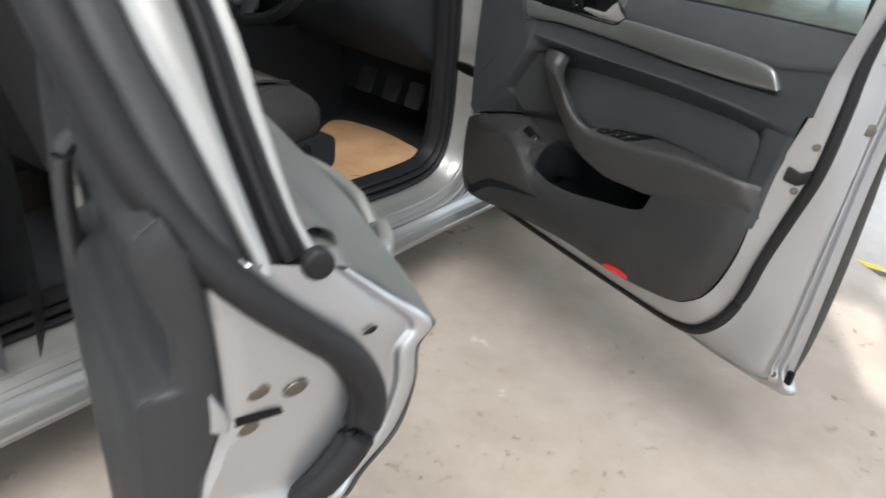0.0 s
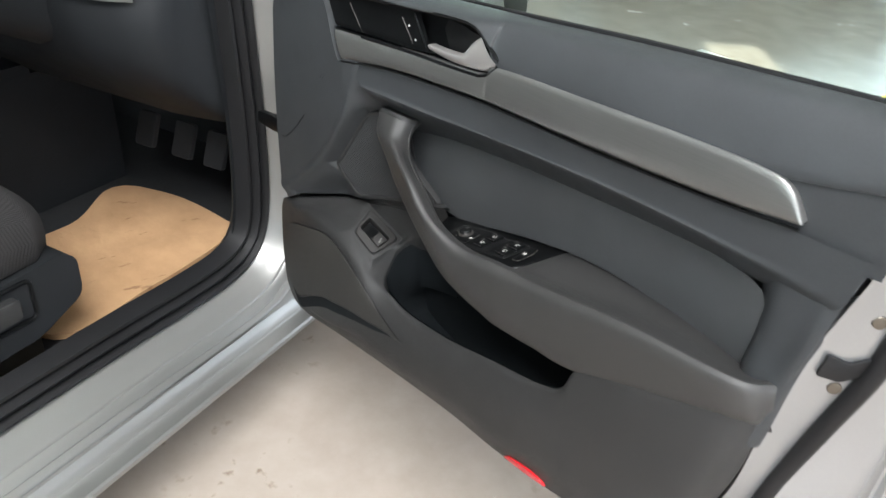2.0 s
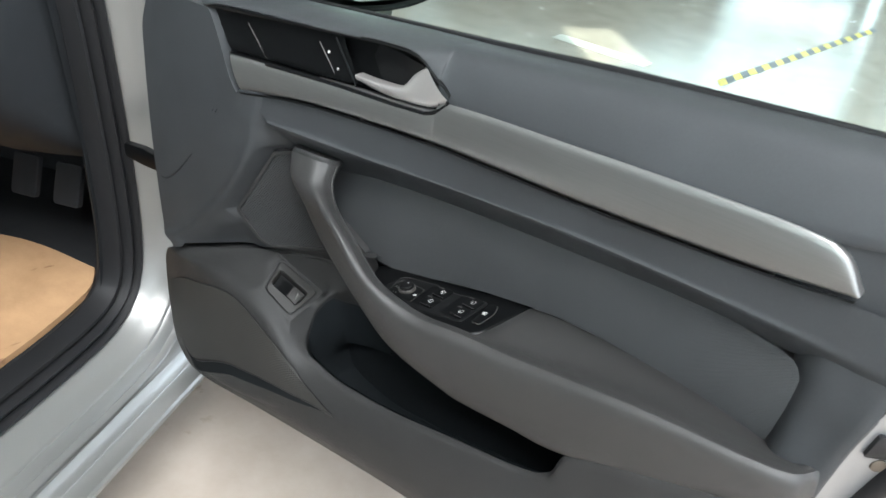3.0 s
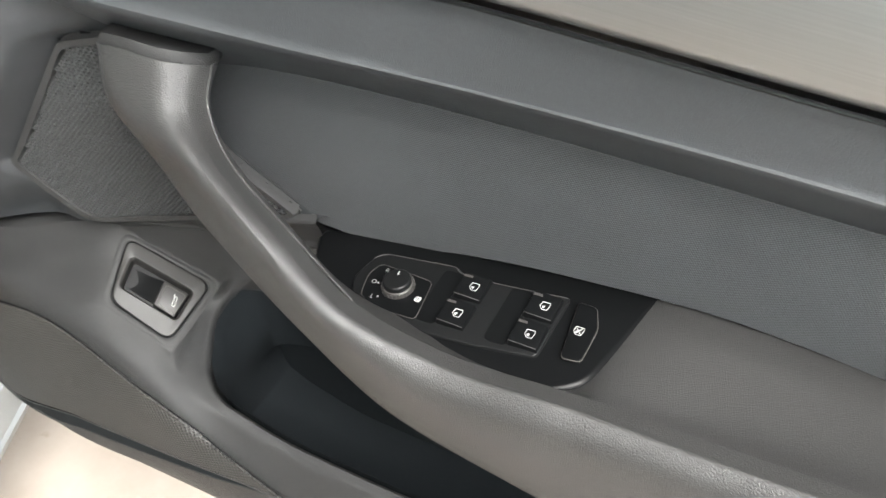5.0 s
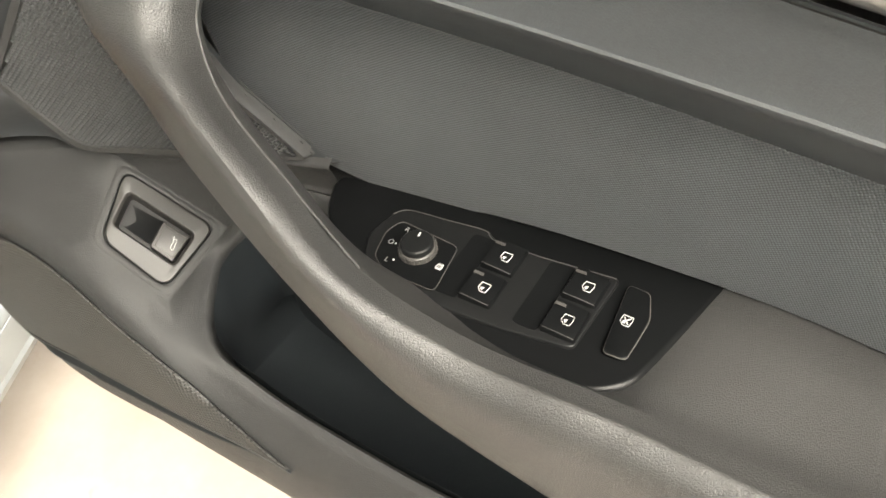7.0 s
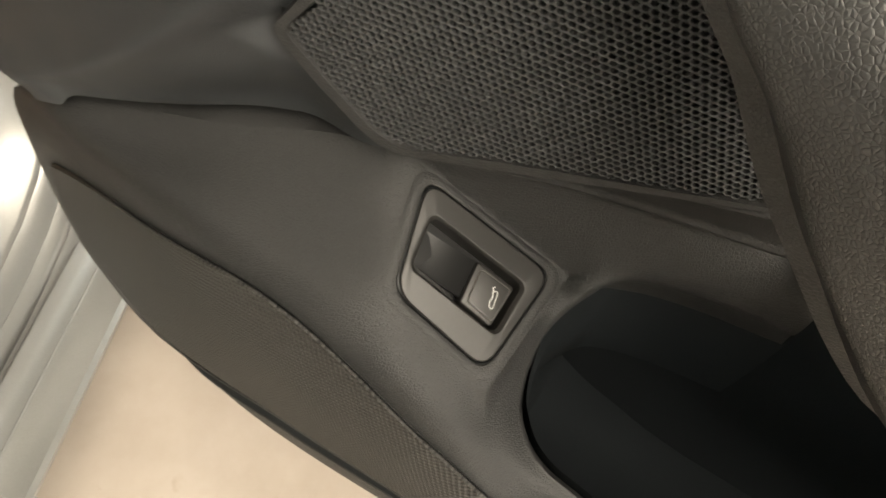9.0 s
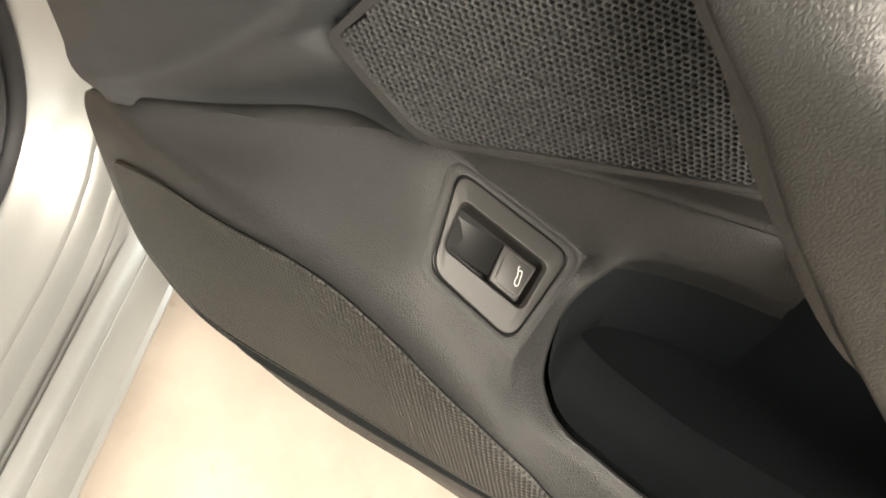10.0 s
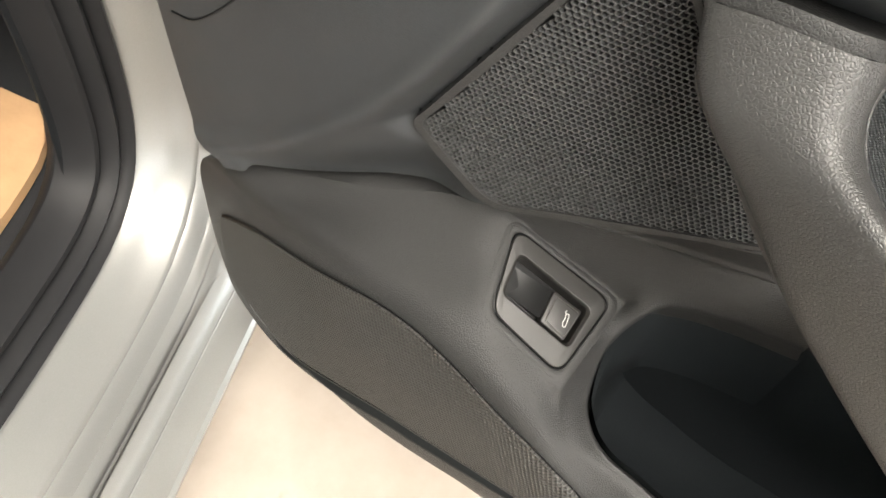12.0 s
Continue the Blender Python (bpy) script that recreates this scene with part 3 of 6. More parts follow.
    part("door_lever", loft([[(x, y + 0.01, z) for x, y, z in l_top], l_top, l_mid, l_low, l_back], 6, 4), M_LEVER, bez, "satin chrome opening lever")
    rim = spline([(x, y - 0.001, z) for x, y, z in rec_top] + [(x, y - 0.001, z) for x, y, z in rec_bot[-2:0:-1]], 60)
    part("recess_rim", tube(rim, 0.0022, 6), M_BLACK, bez)

    # silver strip
    st = [(0.155, 0.010, 0.912), (0.25, 0.027, 0.914), (0.335, 0.042, 0.9165), (0.430, 0.0535, 0.9205), (0.458, 0.056, 0.934), (0.61, 0.058, 0.941), (0.735, 0.058, 0.946), (0.812, 0.058, 0.947), (0.844, 0.059, 0.940), (0.864, 0.061, 0.914)]
    sb = [(0.170, 0.012, 0.874), (0.26, 0.029, 0.885), (0.35, 0.044, 0.888), (0.430, 0.0545, 0.8895), (0.458, 0.057, 0.890), (0.61, 0.060, 0.893), (0.735, 0.061, 0.899), (0.80, 0.061, 0.904), (0.835, 0.061, 0.908), (0.862, 0.062, 0.911)]
    sm = [((a[0] + b[0]) / 2, (a[1] + b[1]) / 2 - 0.0025, a[2] * 0.45 + b[2] * 0.55) for a, b in zip(st, sb)]
    back = lambda r, dz: [(x, y + 0.010, z + dz) for x, y, z in r]  # noqa: E731
    part("silver_strip", loft([back(st, 0.001), st, sm, sb, back(sb, -0.001)], 8, 4), M_STRIP, d, "brushed silver trim strip with rounded end")
    lip = [(x, y - 0.001, z - 0.004) for x, y, z in sb]
    part("strip_lip", tube(spline(lip, 60), 0.0012, 8), M_BLACK, d)

    # middle field below the strip and its undercut above the cloth
    m0 = [(x, y + 0.001, z - 0.005) for x, y, z in ((0.175, 0.016, 0.874), (0.26, 0.031, 0.885), (0.35, 0.046, 0.888), (0.455, 0.059, 0.890), (0.61, 0.062, 0.893), (0.735, 0.063, 0.899), (0.835, 0.064, 0.906), (0.93, 0.067, 0.908))]
    m1 = [(0.205, 0.020, 0.846), (0.27, 0.032, 0.848), (0.35, 0.047, 0.846), (0.455, 0.061, 0.848), (0.61, 0.065, 0.858), (0.735, 0.066, 0.862), (0.84, 0.067, 0.864), (0.922, 0.068, 0.868)]
    m2 = [(0.215, 0.024, 0.836), (0.275, 0.035, 0.834), (0.35, 0.050, 0.834), (0.455, 0.064, 0.838), (0.61, 0.067, 0.848), (0.735, 0.068, 0.852), (0.84, 0.068, 0.852), (0.915, 0.069, 0.850)]
    m3 = [(0.245, 0.083, 0.781), (0.285, 0.106, 0.774), (0.35, 0.11, 0.782), (0.455, 0.112, 0.792), (0.61, 0.112, 0.804), (0.735, 0.111, 0.812), (0.815, 0.093, 0.823), (0.9, 0.0715, 0.838)]
    part("middle_field", loft([m0, m1, m2, m3], 7, 4), M_SOFT, d, "soft dark middle of the door card")

    # cloth insert
    it = [(0.222, 0.098, 0.788), (0.33, 0.101, 0.790), (0.402, 0.103, 0.801), (0.495, 0.104, 0.809), (0.60, 0.104, 0.818), (0.72, 0.104, 0.821), (0.80, 0.094, 0.823), (0.834, 0.084, 0.822), (0.846, 0.081, 0.809)]
    ib = [(0.268, 0.102, 0.668), (0.37, 0.114, 0.662), (0.43, 0.117, 0.682), (0.51, 0.119, 0.700), (0.60, 0.118, 0.716), (0.70, 0.114, 0.720), (0.77, 0.106, 0.719), (0.815, 0.095, 0.717), (0.835, 0.088, 0.716)]
    mid = [((a[0] + b[0]) / 2 + (0.002 if k == 8 else 0), (a[1] + b[1]) / 2 - 0.002, (a[2] + b[2]) / 2) for k, (a, b) in enumerate(zip(it, ib))]
    part("cloth_insert", loft([it, mid, ib], 7, 6), M_CLOTH, d, "dark grey woven cloth insert")
    # the wall behind the insert's end
    r0 = [(0.832, 0.092, 0.824), (0.837, 0.090, 0.80), (0.836, 0.092, 0.76), (0.830, 0.100, 0.67)]
    r1 = [(0.850, 0.0760, 0.850), (0.856, 0.0730, 0.81), (0.852, 0.0720, 0.765), (0.846, 0.060, 0.68)]
    r2 = [(0.88, 0.0735, 0.856), (0.886, 0.0690, 0.81), (0.878, 0.0680, 0.765), (0.866, 0.052, 0.68)]
    r3 = [(0.918, 0.0745, 0.862), (0.909, 0.0680, 0.81), (0.899, 0.0675, 0.76), (0.886, 0.066, 0.66)]
    r4 = [(x + 0.003, y + 0.03, z) for x, y, z in r3]
    part("rear_field", loft([r0, r1, r2, r3, r4], 7, 4), M_SOFT, d)


def armrest():
    d = FRONT_DOOR
    inner = [(0.2620, 0.0980, 0.8000), (0.2380, 0.0560, 0.7720), (0.2660, 0.0560, 0.7360), (0.3000, 0.0550, 0.6990), (0.3640, 0.0540, 0.6520), (0.4300, 0.0920, 0.6360), (0.5200, 0.1220, 0.6890), (0.5620, 0.1220, 0.7070), (0.6200, 0.1200, 0.7150), (0.7400, 0.1150, 0.7210), (0.8530, 0.1080, 0.7180)]
    dip = [(0.2828, 0.0823, 0.8032), (0.2712, 0.0616, 0.7784), (0.2954, 0.0554, 0.7478), (0.3330, 0.0528, 0.7167), (0.3843, 0.0540, 0.6771), (0.4462, 0.0750, 0.6593), (0.5201, 0.0789, 0.6864), (0.5560, 0.0800, 0.7040), (0.6200, 0.0770, 0.7140), (0.7400, 0.0720, 0.7290), (0.8560, 0.0660, 0.7370)]
    pan = [(0.2941, 0.0634, 0.8051), (0.2930, 0.0522, 0.7831), (0.3139, 0.0423, 0.7590), (0.3549, 0.0362, 0.7316), (0.3966, 0.0354, 0.7002), (0.4580, 0.0449, 0.6799), (0.5202, 0.0472, 0.6877), (0.5500, 0.0480, 0.7030), (0.6150, 0.0500, 0.7130), (0.7400, 0.0480, 0.7360), (0.8590, 0.0520, 0.7440)]
    rim_in = [(0.2964, 0.0543, 0.8072), (0.2997, 0.0433, 0.7872), (0.3217, 0.0316, 0.7657), (0.3629, 0.0252, 0.7411), (0.4026, 0.0240, 0.7104), (0.4635, 0.0288, 0.6970), (0.5202, 0.0328, 0.7033), (0.5490, 0.0350, 0.7060), (0.6130, 0.0340, 0.7170), (0.7400, 0.0320, 0.7410), (0.8610, 0.0400, 0.7490)]
    rim = [(0.2926, 0.0396, 0.8141), (0.3001, 0.0258, 0.7942), (0.3287, 0.0122, 0.7798), (0.3664, 0.0069, 0.7542), (0.4058, 0.0067, 0.7197), (0.4636, 0.0141, 0.7001), (0.5202, 0.0179, 0.7064), (0.5480, 0.0200, 0.7090), (0.6120, 0.0200, 0.7180), (0.7400, 0.0200, 0.7420), (0.8620, 0.0300, 0.7510)]
    brow = [(0.2829, 0.0318, 0.8170), (0.2920, 0.0182, 0.7961), (0.3242, 0.0042, 0.7827), (0.3601, -0.0010, 0.7562), (0.3992, 0.0002, 0.7178), (0.4597, 0.0055, 0.6903), (0.5202, 0.0091, 0.6935), (0.5480, 0.0110, 0.6960), (0.6120, 0.0120, 0.7060), (0.7350, 0.0140, 0.7300), (0.8640, 0.0260, 0.7430)]
    face = [(0.2592, 0.0310, 0.8159), (0.2705, 0.0176, 0.7919), (0.3018, 0.0082, 0.7714), (0.3360, 0.0050, 0.7428), (0.3903, 0.0035, 0.7009), (0.4488, 0.0058, 0.6644), (0.5202, 0.0092, 0.6566), (0.5480, 0.0110, 0.6560), (0.6100, 0.0120, 0.6660), (0.7150, 0.0150, 0.6880), (0.8650, 0.0300, 0.7180)]
    low = [(0.2384, 0.0332, 0.8117), (0.2528, 0.0199, 0.7867), (0.2841, 0.0154, 0.7612), (0.3156, 0.0122, 0.7305), (0.3767, 0.0088, 0.6849), (0.4370, 0.0119, 0.6435), (0.5202, 0.0153, 0.6276), (0.5480, 0.0170, 0.6260), (0.6050, 0.0170, 0.6330), (0.6900, 0.0180, 0.6460), (0.8640, 0.0385, 0.7000)]
    turn = [(0.2353, 0.0411, 0.8107), (0.2487, 0.0277, 0.7846), (0.2800, 0.0231, 0.7581), (0.3116, 0.0199, 0.7273), (0.3717, 0.0175, 0.6797), (0.4350, 0.0218, 0.6384), (0.5202, 0.0252, 0.6226), (0.5480, 0.0270, 0.6210), (0.6050, 0.0270, 0.6290), (0.6920, 0.0260, 0.6440), (0.8640, 0.0430, 0.6960)]
    low_b = [(0.2303, 0.0668, 0.8087), (0.2435, 0.0447, 0.7797), (0.2746, 0.0418, 0.7482), (0.3082, 0.0401, 0.7128), (0.3682, 0.0406, 0.6643), (0.4337, 0.0881, 0.6358), (0.5201, 0.0887, 0.6260), (0.5480, 0.0880, 0.6270), (0.6050, 0.0840, 0.6360), (0.7000, 0.0600, 0.6500), (0.8640, 0.0500, 0.6900)]
    for rail in (inner, dip, pan, rim_in, rim, brow, face, low, turn, low_b):
        x, y, z = rail[-1]
        rail.append((x + 0.028, 0.079 if rail in (inner, dip, pan) else y + 0.036, z - (0.007 if rail in (rim_in, rim, brow) else 0.0)))
    bm = loft([inner, dip, pan, rim_in], 8, 3)
    loft([rim_in, [(a[0] * 0.5 + b[0] * 0.5 + 0.001, a[1] * 0.5 + b[1] * 0.5 - 0.0015, a[2] * 0.5 + b[2] * 0.5 + 0.001) for a, b in zip(rim_in, rim)], rim, brow, face, low, turn, low_b], 8, 4, bm)
    arm = part("armrest", bm, M_LEATHER, d, "grained dark armrest that runs up into a pull grip", 38)
    bead = spline([(x + 0.0004, y, z + 0.0004) for x, y, z in rim_in[:5]], 60)
    part("edge_bead", tube(bead, 0.0006, 6), M_LEATHER, arm)
    # cap that closes the grip at its top
    ring = [Vector(r[0]) for r in (inner, dip, pan, rim_in, rim, brow, face, low, turn, low_b)]
    hub = sum(ring, Vector()) / len(ring)
    top = [p.lerp(hub, 0.06) + Vector((0, 0.001, 0.006)) for p in ring]
    bm = bmesh.new()
    rows = grid(bm, [ring, [a.lerp(b, 0.5) - Vector((0, 0.001, 0)) for a, b in zip(ring, top)], top])
    bm.faces.new(rows[-1])
    part("grip_cap", bm, M_HARD, d, "smooth cap on top of the pull grip")


def ledge(x):
    """A point on the shelf under the loudspeaker, to which the lower panel rises."""
    return (x,) + tuple(float(np.interp(x, [p[0] for p in SHELF], [p[k] for p in SHELF])) for k in (1, 2))


# columns of the lower panel, each from the pocket's rim outwards to the ledge, the front end or the foot
FAN = [
    [(0.3418, 0.1000, 0.6127), (0.3418, 0.1000, 0.6187), (0.3417, 0.1010, 0.6246), (0.3407, 0.1030, 0.6306), (0.3406, 0.1060, 0.6356), ledge(0.340)],
    [(0.3019, 0.0950, 0.6057), (0.3009, 0.0945, 0.6117), (0.2989, 0.0950, 0.6187), (0.2969, 0.0960, 0.6256), (0.2938, 0.0980, 0.6336), ledge(0.290)],
    [(0.2722, 0.0850, 0.6008), (0.2683, 0.0840, 0.6049), (0.2614, 0.0840, 0.6120), (0.2524, 0.0840, 0.6210), (0.2434, 0.0830, 0.6309), ledge(0.232)],
    [(0.2609, 0.0720, 0.5904), (0.2541, 0.0715, 0.5906), (0.2427, 0.0720, 0.5937), (0.2253, 0.0700, 0.6077), (0.2039, 0.0660, 0.6214), ledge(0.182)],
    [(0.2551, 0.0580, 0.5726), (0.2494, 0.0560, 0.5768), (0.2357, 0.0530, 0.5841), (0.2085, 0.0510, 0.5990), (0.1754, 0.0460, 0.6160), ledge(0.138)],
    [(0.2578, 0.0450, 0.5563), (0.2512, 0.0400, 0.5636), (0.2356, 0.0310, 0.5750), (0.1982, 0.0220, 0.5927), (0.1318, 0.0220, 0.6016), ledge(0.070)],
    [(0.2633, 0.0340, 0.5449), (0.2557, 0.0220, 0.5553), (0.2390, 0.0060, 0.5685), (0.1956, 0.0000, 0.5832), (0.1008, -0.0020, 0.5847), (-0.0113, 0.0100, 0.5684)],
    [(0.2700, 0.0270, 0.5406), (0.2641, 0.0120, 0.5467), (0.2483, -0.0040, 0.5549), (0.2033, -0.0090, 0.5648), (0.1007, -0.0090, 0.5566), (-0.0360, 0.0090, 0.5480)],
    [(0.2795, 0.0210, 0.5362), (0.2755, 0.0080, 0.5372), (0.2623, -0.0080, 0.5300), (0.2071, -0.0130, 0.5218), (0.1004, -0.0120, 0.5103), (-0.0440, 0.0100, 0.5000)],
    [(0.2921, 0.0180, 0.5328), (0.2899, 0.0080, 0.5287), (0.2794, -0.0080, 0.5093), (0.2209, -0.0130, 0.4758), (0.1051, -0.0110, 0.4440), (-0.0440, 0.0110, 0.4260)],
    [(0.3076, 0.0180, 0.5304), (0.3064, 0.0090, 0.5243), (0.2989, -0.0060, 0.4988), (0.2455, -0.0120, 0.4504), (0.1190, -0.0095, 0.3970), (-0.0330, 0.0130, 0.3630)],
    [(0.3251, 0.0180, 0.5270), (0.3250, 0.0090, 0.5208), (0.3206, -0.0050, 0.4925), (0.2853, -0.0090, 0.4463), (0.1801, -0.0060, 0.4021), (0.0378, 0.0040, 0.3520)],
    [(0.3457, 0.0180, 0.5256), (0.3466, 0.0090, 0.5195), (0.3453, -0.0040, 0.4903), (0.3302, -0.0070, 0.4501), (0.2752, -0.0050, 0.4201), (0.1850, 0.0040, 0.3800)],
    [(0.3723, 0.0180, 0.5273), (0.3733, 0.0090, 0.5213), (0.3752, -0.0020, 0.4941), (0.3751, -0.0050, 0.4621), (0.3650, -0.0030, 0.4350), (0.3450, 0.0060, 0.4070)],
    [(0.4500, 0.0180, 0.5390), (0.4510, 0.0100, 0.5330), (0.4530, 0.0000, 0.5100), (0.4560, -0.0030, 0.4850), (0.4610, -0.0010, 0.4550), (0.4670, 0.0100, 0.4220)],
    [(0.5500, 0.0180, 0.5650), (0.5510, 0.0100, 0.5580), (0.5530, 0.0020, 0.5300), (0.5560, 0.0000, 0.4950), (0.5610, 0.0020, 0.4620), (0.5670, 0.0140, 0.4260)],
    [(0.6300, 0.0170, 0.5860), (0.6320, 0.0110, 0.5790), (0.6360, 0.0040, 0.5500), (0.6420, 0.0040, 0.5100), (0.6480, 0.0080, 0.4700), (0.6550, 0.0200, 0.4310)],
    [(0.6680, 0.0180, 0.6060), (0.6700, 0.0120, 0.5980), (0.6750, 0.0070, 0.5620), (0.6820, 0.0080, 0.5150), (0.6880, 0.0120, 0.4750), (0.6950, 0.0240, 0.4350)],
    [(0.6900, 0.0210, 0.6480), (0.6930, 0.0150, 0.6340), (0.7020, 0.0110, 0.5900), (0.7080, 0.0120, 0.5300), (0.7140, 0.0160, 0.4800), (0.7200, 0.0280, 0.4380)],
    [(0.7800, 0.0270, 0.6840), (0.7820, 0.0210, 0.6620), (0.7860, 0.0180, 0.6000), (0.7860, 0.0200, 0.5400), (0.7860, 0.0270, 0.4900), (0.7820, 0.0420, 0.4460)],
    [(0.8620, 0.0400, 0.7100), (0.8600, 0.0360, 0.6840), (0.8550, 0.0340, 0.6200), (0.8450, 0.0370, 0.5600), (0.8340, 0.0450, 0.5100), (0.8180, 0.0580, 0.4660)],
    [(0.8910, 0.0680, 0.7100), (0.8880, 0.0670, 0.6840), (0.8810, 0.0660, 0.6200), (0.8660, 0.0670, 0.5600), (0.8480, 0.0700, 0.5130), (0.8260, 0.0740, 0.4720)],
]


REL_N = Vector((0.4303, -0.2676, 0.8621)).normalized()
REL_O = Vector((0.2180, 0.0420, 0.5945))
REL_X = Vector((0.6557, 0.7491, -0.0947)).normalized()
REL_Y = REL_N.cross(REL_X)


def rel(a, b, up=0.0):
    """A point on or over the plane of the release plate."""
    return REL_O + REL_X * a + REL_Y * b + REL_N * up


PLATE_C = [(-0.0135, 0.0440), (0.0405, -0.0013), (0.0045, -0.0392), (-0.0322, -0.0016)]
SEAT_C = [(-0.0165, 0.0525), (0.0490, -0.0016), (0.0050, -0.0475), (-0.0392, -0.0020)]


def seat_reach(a, b):
    """1 on the rim of the seat, less inside, more outside."""
    cx, cy = sum(p[0] for p in SEAT_C) / 4, sum(p[1] for p in SEAT_C) / 4
    reach = 0.0
    for (x0, y0), (x1, y1) in zip(SEAT_C, SEAT_C[1:] + SEAT_C[:1]):
        nx, ny = y1 - y0, x0 - x1
        reach = max(reach, (nx * (a - cx) + ny * (b - cy)) / (nx * (x0 - cx) + ny * (y0 - cy)))
    return reach


def lower_card():
    d = FRONT_DOOR
    bm = bmesh.new()
    rows = []
    for c in FAN:
        first, last = Vector(c[0]), Vector(c[-1])
        inner = (Vector(c[0]) - Vector(c[1])).normalized()
        rows.append([first + Vector((0.003, 0.012, -0.030)), first + Vector((0.0, 0.004, -0.010)), first + inner * 0.002 + Vector((0, 0.001, -0.003))] + steps(c, 14) + [last + Vector((0.004, 0.012, 0.002)), last + Vector((0.006, 0.05, 0.004))])
    grid(bm, [steps([r[k] for r in rows], 14) for k in range(len(rows[0]))])
    # the panel swells to the rim of the release plate, whose seat is sunk
    before = BVHTree.FromBMesh(bm)
    cx, cy = sum(p[0] for p in SEAT_C) / 4, sum(p[1] for p in SEAT_C) / 4
    for v in bm.verts:
        q = v.co - REL_O
        a, b, up = q.dot(REL_X), q.dot(REL_Y), q.dot(REL_N)
        r = seat_reach(a, b)
        if abs(up) > 0.05 or r > 4.0:
            continue
        if in_loop(a, b, PLATE_C):
            v.co += REL_N * (-0.018 - up)
            continue
        fade, lift = 1 - smooth((a - 0.044) / 0.014), -0.0010 - up
        if r > 1.0:
            hit = before.ray_cast(rel(cx + (a - cx) / r, cy + (b - cy) / r, 0.05), -REL_N, 0.12)[0]
            if hit is None:
                continue
            far = (1 - 1 / r) * math.hypot(a - cx, b - cy) / (0.018 + 0.045 * smooth(-a / 0.02))
            lift = (-0.0010 - (hit - REL_O).dot(REL_N)) * max(0.0, 1 - far) ** 2
        v.co += REL_N * lift * fade
    # hollow between the shelf and the crest of the flank
    for v in bm.verts:
        x, y, z = v.co
        if -0.03 < x < 0.20 and -0.006 < y and z > 0.545:
            top_y, top_z = ledge(max(x, 0.0))[1:]
            t = (top_y - y) / (top_y + 0.006)
            if 0.0 < t < 1.0 and z > top_z - 0.045:
                v.co.z -= 0.0045 * 6.75 * t * (1 - t) ** 2 * smooth((0.20 - x) / 0.06) * smooth((x + 0.03) / 0.05) * smooth(top_y / 0.02)
    tree = BVHTree.FromBMesh(bm)
    part("lower_panel", bm, M_HARD, d, "moulded dark plastic lower door panel with map pocket", 50)

    def on(x, z, proud):
        hit = tree.ray_cast(Vector((x, -0.3, z)), Vector((0, 1, 0)))[0]
        return Vector((x, (hit.y if hit else 0.0) - proud, z))

    # perforated skin on the flank of the lower panel
    up = spline([(x, 0, z) for x, z in ((-0.024, 0.498), (-0.014, 0.511), (0.0295, 0.5375), (0.0805, 0.5560), (0.118, 0.5690), (0.145, 0.5745), (0.170, 0.5745), (0.199, 0.5675), (0.222, 0.5585), (0.243, 0.5480), (0.259, 0.5375), (0.280, 0.5220), (0.302, 0.5080), (0.3205, 0.5005), (0.339, 0.4945), (0.360, 0.4890))], 70)
    lo = spline([(x, 0, z) for x, z in ((-0.033, 0.412), (-0.014, 0.395), (0.012, 0.383), (0.034, 0.385), (0.060, 0.400), (0.100, 0.4280), (0.144, 0.4520), (0.176, 0.4615), (0.205, 0.4690), (0.248, 0.4780), (0.294, 0.4830), (0.323, 0.4870), (0.345, 0.4882), (0.361, 0.4885))], 70)
    bm = bmesh.new()
    rows = []
    for a, b in zip(up, lo):
        col = [on(*(a.xz), -0.001)]
        for k in range(13):
            p = a.lerp(b, k / 12)
            col.append(on(p.x, p.z, 0.0025))
        rows.append(col + [on(*(b.xz), -0.001)])
    grid(bm, rows)
    part("perforated_skin", bm, M_RIBBED, d, "finely perforated dark skin on the lower panel", 60)
    # groove round it, and a dark surface strip that paints the slot's shade
    part("skin_groove", tube([on(p.x, p.z + 0.0012, 0.0014) for p in up], 0.0005, 6), M_BLACK, d)
    run = lo[4:]
    last = len(run) - 1

    def under(k, drop, proud):
        """A point below the skin's lower edge; the drop runs out at both ends."""
        taper = min(1.0, 0.25 + k / 8) * (1 - (k / last) ** 3)
        return on(run[k].x + 0.004, run[k].z - drop * taper - 0.0006, proud)
    bm = bmesh.new()
    grid(bm, [[under(k, 0.0, 0.0026), under(k, 0.0008, 0.0010)] + [under(k, 0.0014 + 0.0014 * q, 0.0006) for q in range(18)] + [under(k, 0.0262, 0.0)] for k in range(len(run))])
    slot = part("slot_shade", bm, M_PIT, d, "narrow dark strip for the slot's shade under the lower panel", 50)
    part("slot_lip", tube([under(k, 0.0, 0.0026) for k in range(len(run))], 0.0005, 6), M_BEAD, slot)
    part("slot_lip", tube([under(k, 0.0262, 0.0004) for k in range(len(run))], 0.0008, 6), M_HARD, slot)

    # pocket: liner that drops behind the rim
    rim = [c[0] for c in FAN[:19]]
    run = steps(rim, 6)
    bm = bmesh.new()
    rows = [[p + Vector((0.001, 0.006, -0.002)) for p in run]]
    for drop, push in ((0.02, 0.008), (0.06, 0.012), (0.10, 0.02)):
        rows.append([p + Vector((0.004, push * 0.8 + 0.004, -drop)) for i, p in enumerate(run)])
    rows.append([Vector((p.x + 0.004, 0.124, p.z - 0.10)) for p in run])
    rows.append([Vector((p.x + 0.004, 0.126, p.z)) for p in run])
    rows.append([Vector((min(p.x + 0.01, 0.72), 0.128, 0.665)) for p in run])
    grid(bm, rows)
